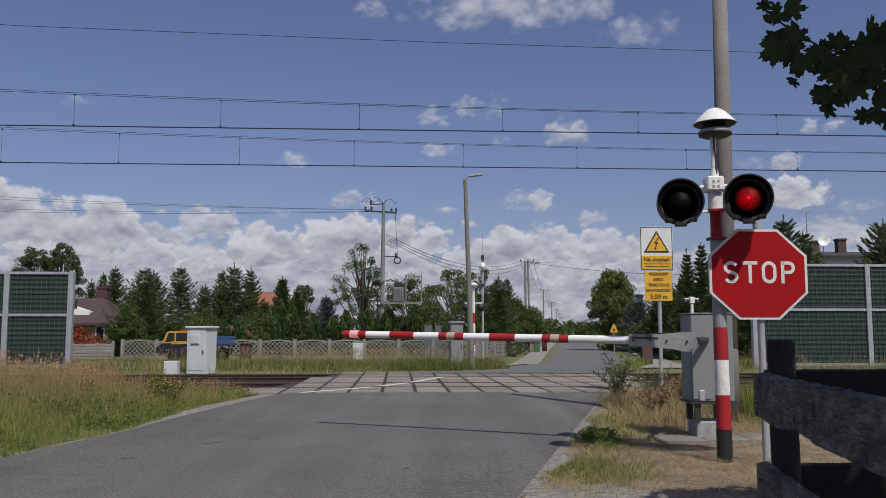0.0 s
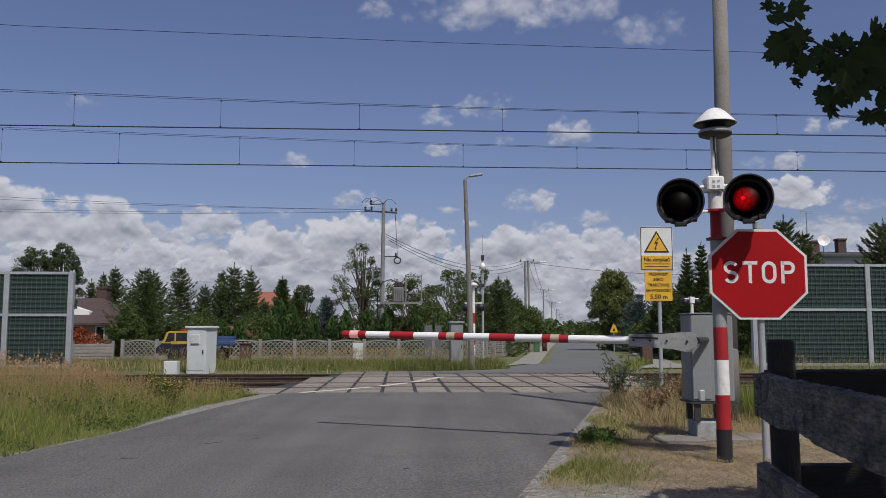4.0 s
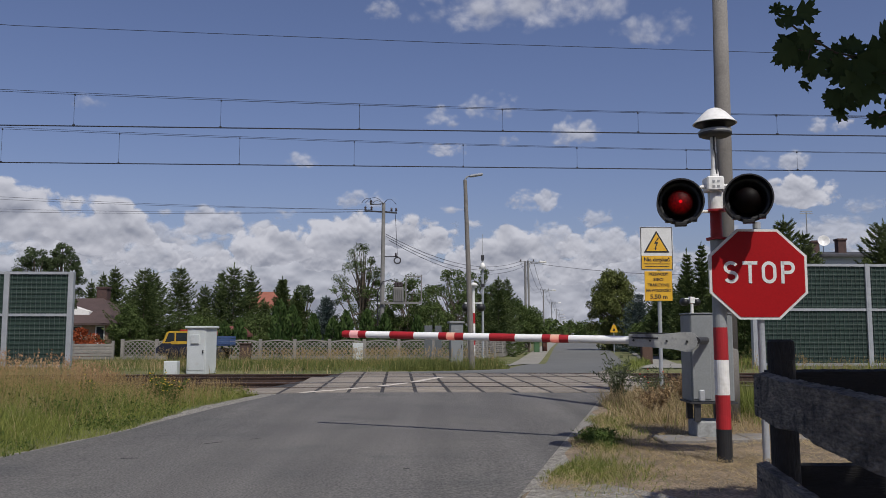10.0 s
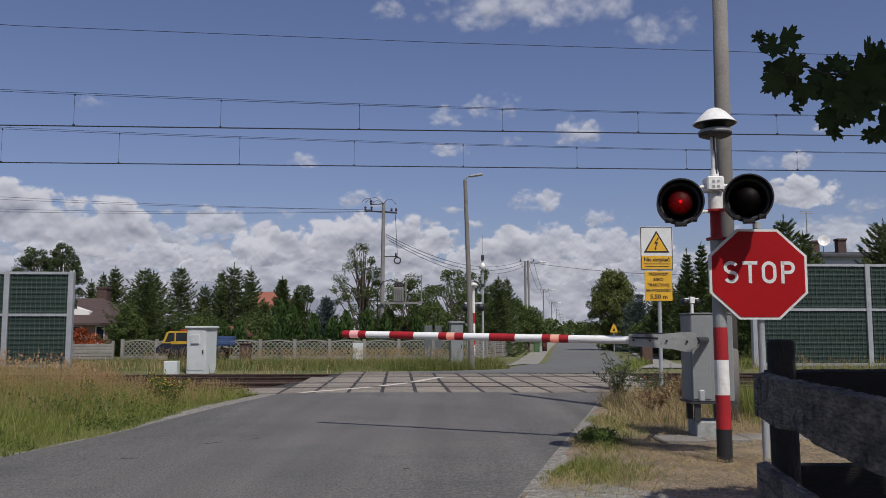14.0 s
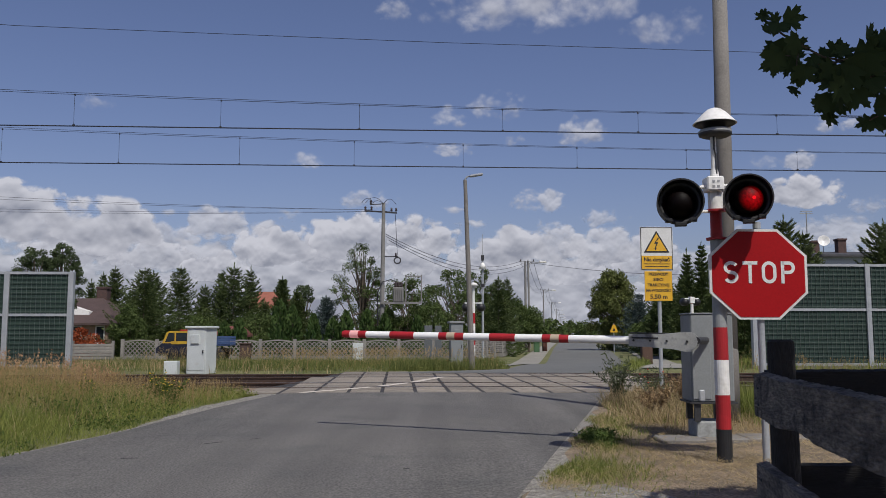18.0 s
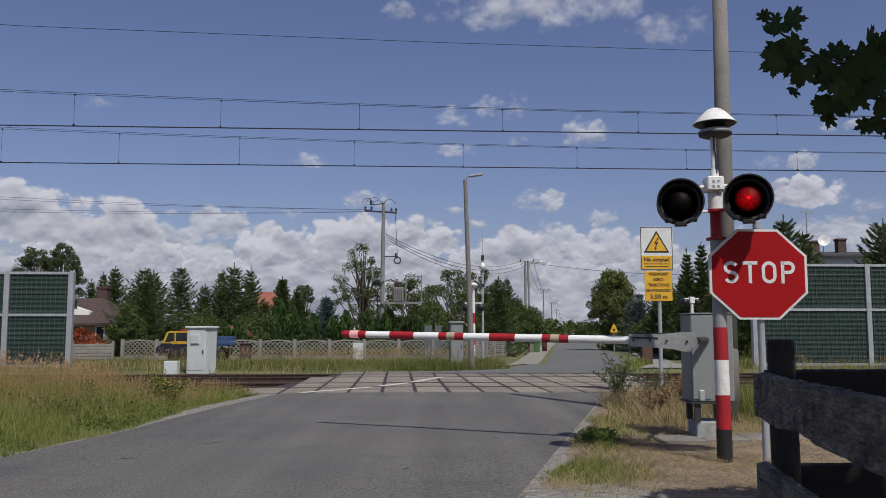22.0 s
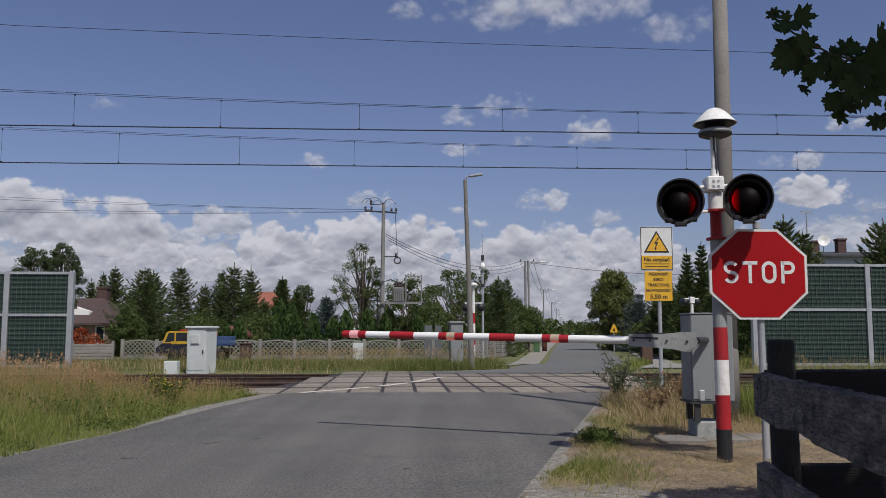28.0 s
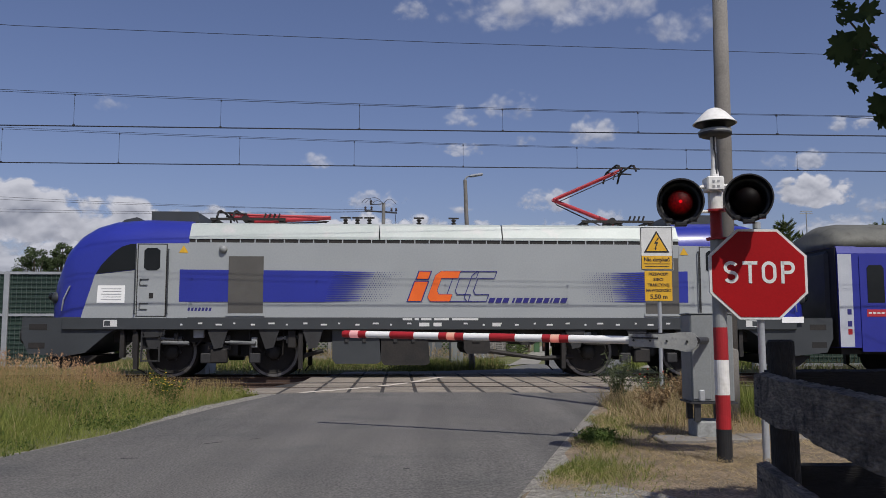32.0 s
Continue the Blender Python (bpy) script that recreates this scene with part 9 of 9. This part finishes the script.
    tagged(raw("roadside_herbs", v, f, M_HERB), "leafy herb tuft at the road edge, dark also for a shadow", "herbs", kind="stuff")
    stands = []
    for cx, cy, sx, sy, k in ((2.9, 12.6, 0.30, 0.55, 2600), (3.35, 11.6, 0.35, 0.5, 2400), (3.1, 13.8, 0.4, 0.5, 1800), (2.75, 11.0, 0.2, 0.4, 900), (4.25, 12.2, 0.3, 0.6, 1200)):
        stands.append(rng.normal(size=(k, 2)) * np.array([[sx, sy]]) + np.array([[cx, cy]]))
    q = np.concatenate(stands)
    q = q[right(q[:, 0] + 0.05, q[:, 1])]
    q = np.concatenate([q, np.full((len(q), 1), -0.01)], 1)
    v, f = blades(q, 0.08 + 0.30 * clumpy(q[:, 0], q[:, 1], 4.0, 1.0), 0.0034, 0.6, rng)
    tagged(raw("dry_stand", v, f, M_STRAW), "dry straw-coloured grass stand round the sign post", "grass", kind="stuff")
    q = q[::3]
    v, f = blades(q, 0.18, 0.0036, 0.6, rng)
    tagged(raw("green_stand", v, f, M_GRASS), "green grass among the dry stand by the sign post", "grass", kind="stuff")
    q = rng.normal(size=(2600, 2)) * np.array([[0.16, 0.55]]) + np.array([[4.05, 11.4]])
    q = np.concatenate([q, np.full((len(q), 1), -0.01)], 1)
    v, f = blades(q, 0.42, 0.0048, 0.5, rng)
    tagged(raw("green_stand", v, f, M_GRASS), "tall fresh green grass beside the concrete pole", "grass", kind="stuff")
    p = scatter(5000, 2.4, 5.6, 9.4, 15.7, right, rng)
    p = p[clumpy(p[:, 0], p[:, 1], 2.6, 4.4) > 0.6]
    v, f = blades(p, 0.28, 0.0035, 0.6, rng)
    tagged(raw("dry_tall_grass", v, f, M_STRAW), "tall dry grass behind the barrier drive", "grass", kind="stuff")


grass_all()


def weed(x, y, h, spread, seed, flower, label, stalks=16, name="weed", leaf=None):
    """A branching roadside weed with narrow leaves and flower heads."""
    rng = np.random.default_rng(seed)
    w = thing(name, label, "weed", pose(x, y, float(hz(x, y))), "roadside weeds")
    bm = bmesh.new()
    pts, tips = [], []
    for i in range(stalks):
        a = rng.uniform(0, 6.283)
        r = spread * rng.uniform(0.2, 1.0)
        top = Vector((math.cos(a) * r, math.sin(a) * r, h * rng.uniform(0.55, 1.0)))
        midp = Vector((top.x * 0.35, top.y * 0.35, top.z * 0.55))
        bar(bm, (0.02 * math.cos(a), 0.02 * math.sin(a), 0), midp, 0.005, 0.004, 4)
        bar(bm, midp, top, 0.004, 0.002, 4)
        tips.append(top)
        for k in range(46):
            u = rng.uniform(0.15, 1.0)
            p = midp.lerp(top, (u - 0.5) * 2) if u > 0.5 else Vector((0, 0, 0)).lerp(midp, u * 2)
            pts.append(np.array(p) + rng.normal(0, 0.025, 3))
    part("stalk", bm, leaf or M_WEED, w, "thin stalks")["kind"] = "stuff"
    v, f = leaf_cloud(np.array(pts), 0.016, rng, 2.0)
    raw("foliage", v, f, leaf or M_WEED, w)["kind"] = "stuff"
    if flower:
        me = None
        for t in tips[: stalks if flower is M_FLOWER else stalks // 3 + 2]:
            if me is None:
                bm = bmesh.new()
                bmesh.ops.create_icosphere(bm, subdivisions=1, radius=0.016, matrix=Matrix.Diagonal((1, 1, 0.5, 1)))
                o = part("flower", bm, flower, w)
                me = o.data
                o.location = t
            else:
                share("flower", me, w, pose(*t))


weed(2.72, 13.3, 0.85, 0.42, 1, None, "tall grey-green thistle at the road edge", 26, "thistle")
weed(3.15, 13.0, 0.6, 0.42, 2, M_POPPY, "roadside weed with a few red poppies", 14, "poppy")
weed(3.0, 12.0, 0.40, 0.35, 3, None, "dry reddish-brown weed behind the barrier", 24, "dry_weed", M_DRYWEED)
weed(3.5, 12.6, 0.6, 0.4, 7, None, "dry reddish-brown weed behind the barrier", 24, "dry_weed", M_DRYWEED)
weed(2.75, 11.2, 0.45, 0.3, 8, None, "dry reddish-brown weed behind the barrier", 20, "dry_weed", M_DRYWEED)
weed(-4.45, 13.4, 0.50, 0.28, 4, M_FLOWER, "yellow-flowered ragwort in the verge grass", 18, "ragwort", M_HERB)
weed(-4.1, 13.0, 0.44, 0.26, 5, M_FLOWER, "yellow-flowered ragwort in the verge grass", 14, "ragwort", M_HERB)
weed(-5.6, 13.6, 0.45, 0.25, 6, M_FLOWER, "yellow-flowered ragwort in the verge grass", 12, "ragwort", M_HERB)


# ---- what moves ----
HALF_BEAT = 0.5228
FIRST_CHANGE = 0.28


def lamp_rows(base, axis, start):
    """Rows of a lamp that turns its bright side to and fro; start: bright side away (True) or towards the road at 0 s."""
    rows, angle, t = [], 180.0 if start else 0.0, FIRST_CHANGE
    spin = (lambda a: pose(0, 0, 0, a, 0, 0)) if axis == "x" else (lambda a: pose(0, 0, 0, 0, 0, a))
    rows.append((0.0, base @ spin(angle)))
    while t < 31.9:
        for dt, da in ((-0.1, 0), (-0.0334, 60), (0.0334, 120), (0.1, 180)):
            rows.append((t + dt, base @ spin(angle + da)))
        angle += 180
        t += HALF_BEAT
    rows.append((32.0, base @ spin(angle)))
    return rows


def motions():
    for key, start, axis in (("right", False, "z"), ("left", True, "z"), ("boom", True, "x")):
        for ob in LAMPS[key]:
            walk(ob, lamp_rows(ob.matrix_basis.copy(), axis, start))
    # the branch in the wind: seconds, right and up in centimetres, lean in degrees
    sway = [(0.0, -4.4, 0.8, -1.8), (0.5, -5.8, 2.4, -1.8), (1.0, -4.9, 0.3, -2.9), (1.5, -5.7, 0.9, -1.8), (2.0, -5.3, 0.7, -2.1), (2.5, -5.9, -0.2, -3.9),
            (3.0, -3.5, 0.7, -0.3), (3.5, -3.4, 0.7, -1.5), (5.5, -1.9, -0.1, -0.9), (6.0, -1.4, 0.1, 0.2), (6.5, -1.5, 0.8, 0.4), (7.0, -2.1, 0.3, -1.2),
            (7.5, -0.5, -0.1, 0.2), (8.0, 0.4, 0.4, 0.3), (8.5, -0.6, -0.0, -0.4), (9.0, 0.0, -0.0, 0.0), (9.5, -0.2, -0.2, -1.2), (10.0, -0.2, -0.6, -1.7),
            (10.5, 1.6, -1.3, -0.9), (11.0, 4.8, -2.4, -0.7), (11.5, 4.4, -3.6, -2.8), (12.0, 5.2, -4.4, 0.5), (12.5, 5.8, -7.1, -1.5), (13.0, 3.5, -3.3, 0.9),
            (13.5, 1.3, -5.9, -3.6), (14.0, -2.6, -7.0, -9.0), (14.5, 2.0, -0.4, 0.1), (16.5, -2.3, -7.7, -6.7), (17.0, 1.1, -4.6, -1.8), (17.5, 2.2, -1.7, 2.4),
            (18.0, -3.9, -2.0, -3.7), (18.5, -3.2, -1.3, -0.8), (19.0, -1.0, -1.9, -3.7), (19.5, -1.4, -1.5, -2.4), (20.0, -0.2, -1.2, 0.0), (20.5, -1.5, -2.0, -2.3),
            (21.0, -2.9, -2.1, -2.3), (21.5, -5.1, -2.5, -3.2), (22.0, -4.2, -2.7, -2.5), (22.5, -4.6, -3.2, -2.8), (23.0, -3.5, -1.6, -0.5), (23.5, -5.4, -1.8, -3.7),
            (24.0, -6.7, -1.5, -2.0), (24.5, -4.0, -1.4, -1.0), (25.0, -0.3, -2.0, -1.0), (25.5, 4.5, -2.6, -0.7), (27.5, -0.9, -4.2, -2.3), (28.0, -0.2, -1.5, -3.6),
            (28.5, 0.1, -1.9, -0.9), (29.0, -1.2, -3.4, 0.1), (29.5, 0.5, -4.4, -2.5), (30.0, 3.3, -3.6, -3.3), (30.5, 10.8, -5.4, 5.6), (31.0, 12.5, -8.0, 1.0),
            (31.5, 9.6, -6.9, 3.9), (32.0, 14.8, -3.8, 9.6)]
    walk(branch, [(t, pose(BR_ORIGIN[0] + u / 100, BR_ORIGIN[1], BR_ORIGIN[2] + v / 100, 0, a, 0)) for t, u, v, a in sway])
    for ob, az, drift in CLOUDS:
        walk(ob, [(0.0, pose(*EYE, 0, 0, -az)), (32.0, pose(*EYE, 0, 0, -az - drift))])
    for ob, s0 in ((loco, 0.0), (car, 10.12)):
        walk(ob, [(t, trk(4.0, s0 + TRAIN_SPEED * (32.0 - t), 0.016)) for t in (0.0, 32.0)])


motions()
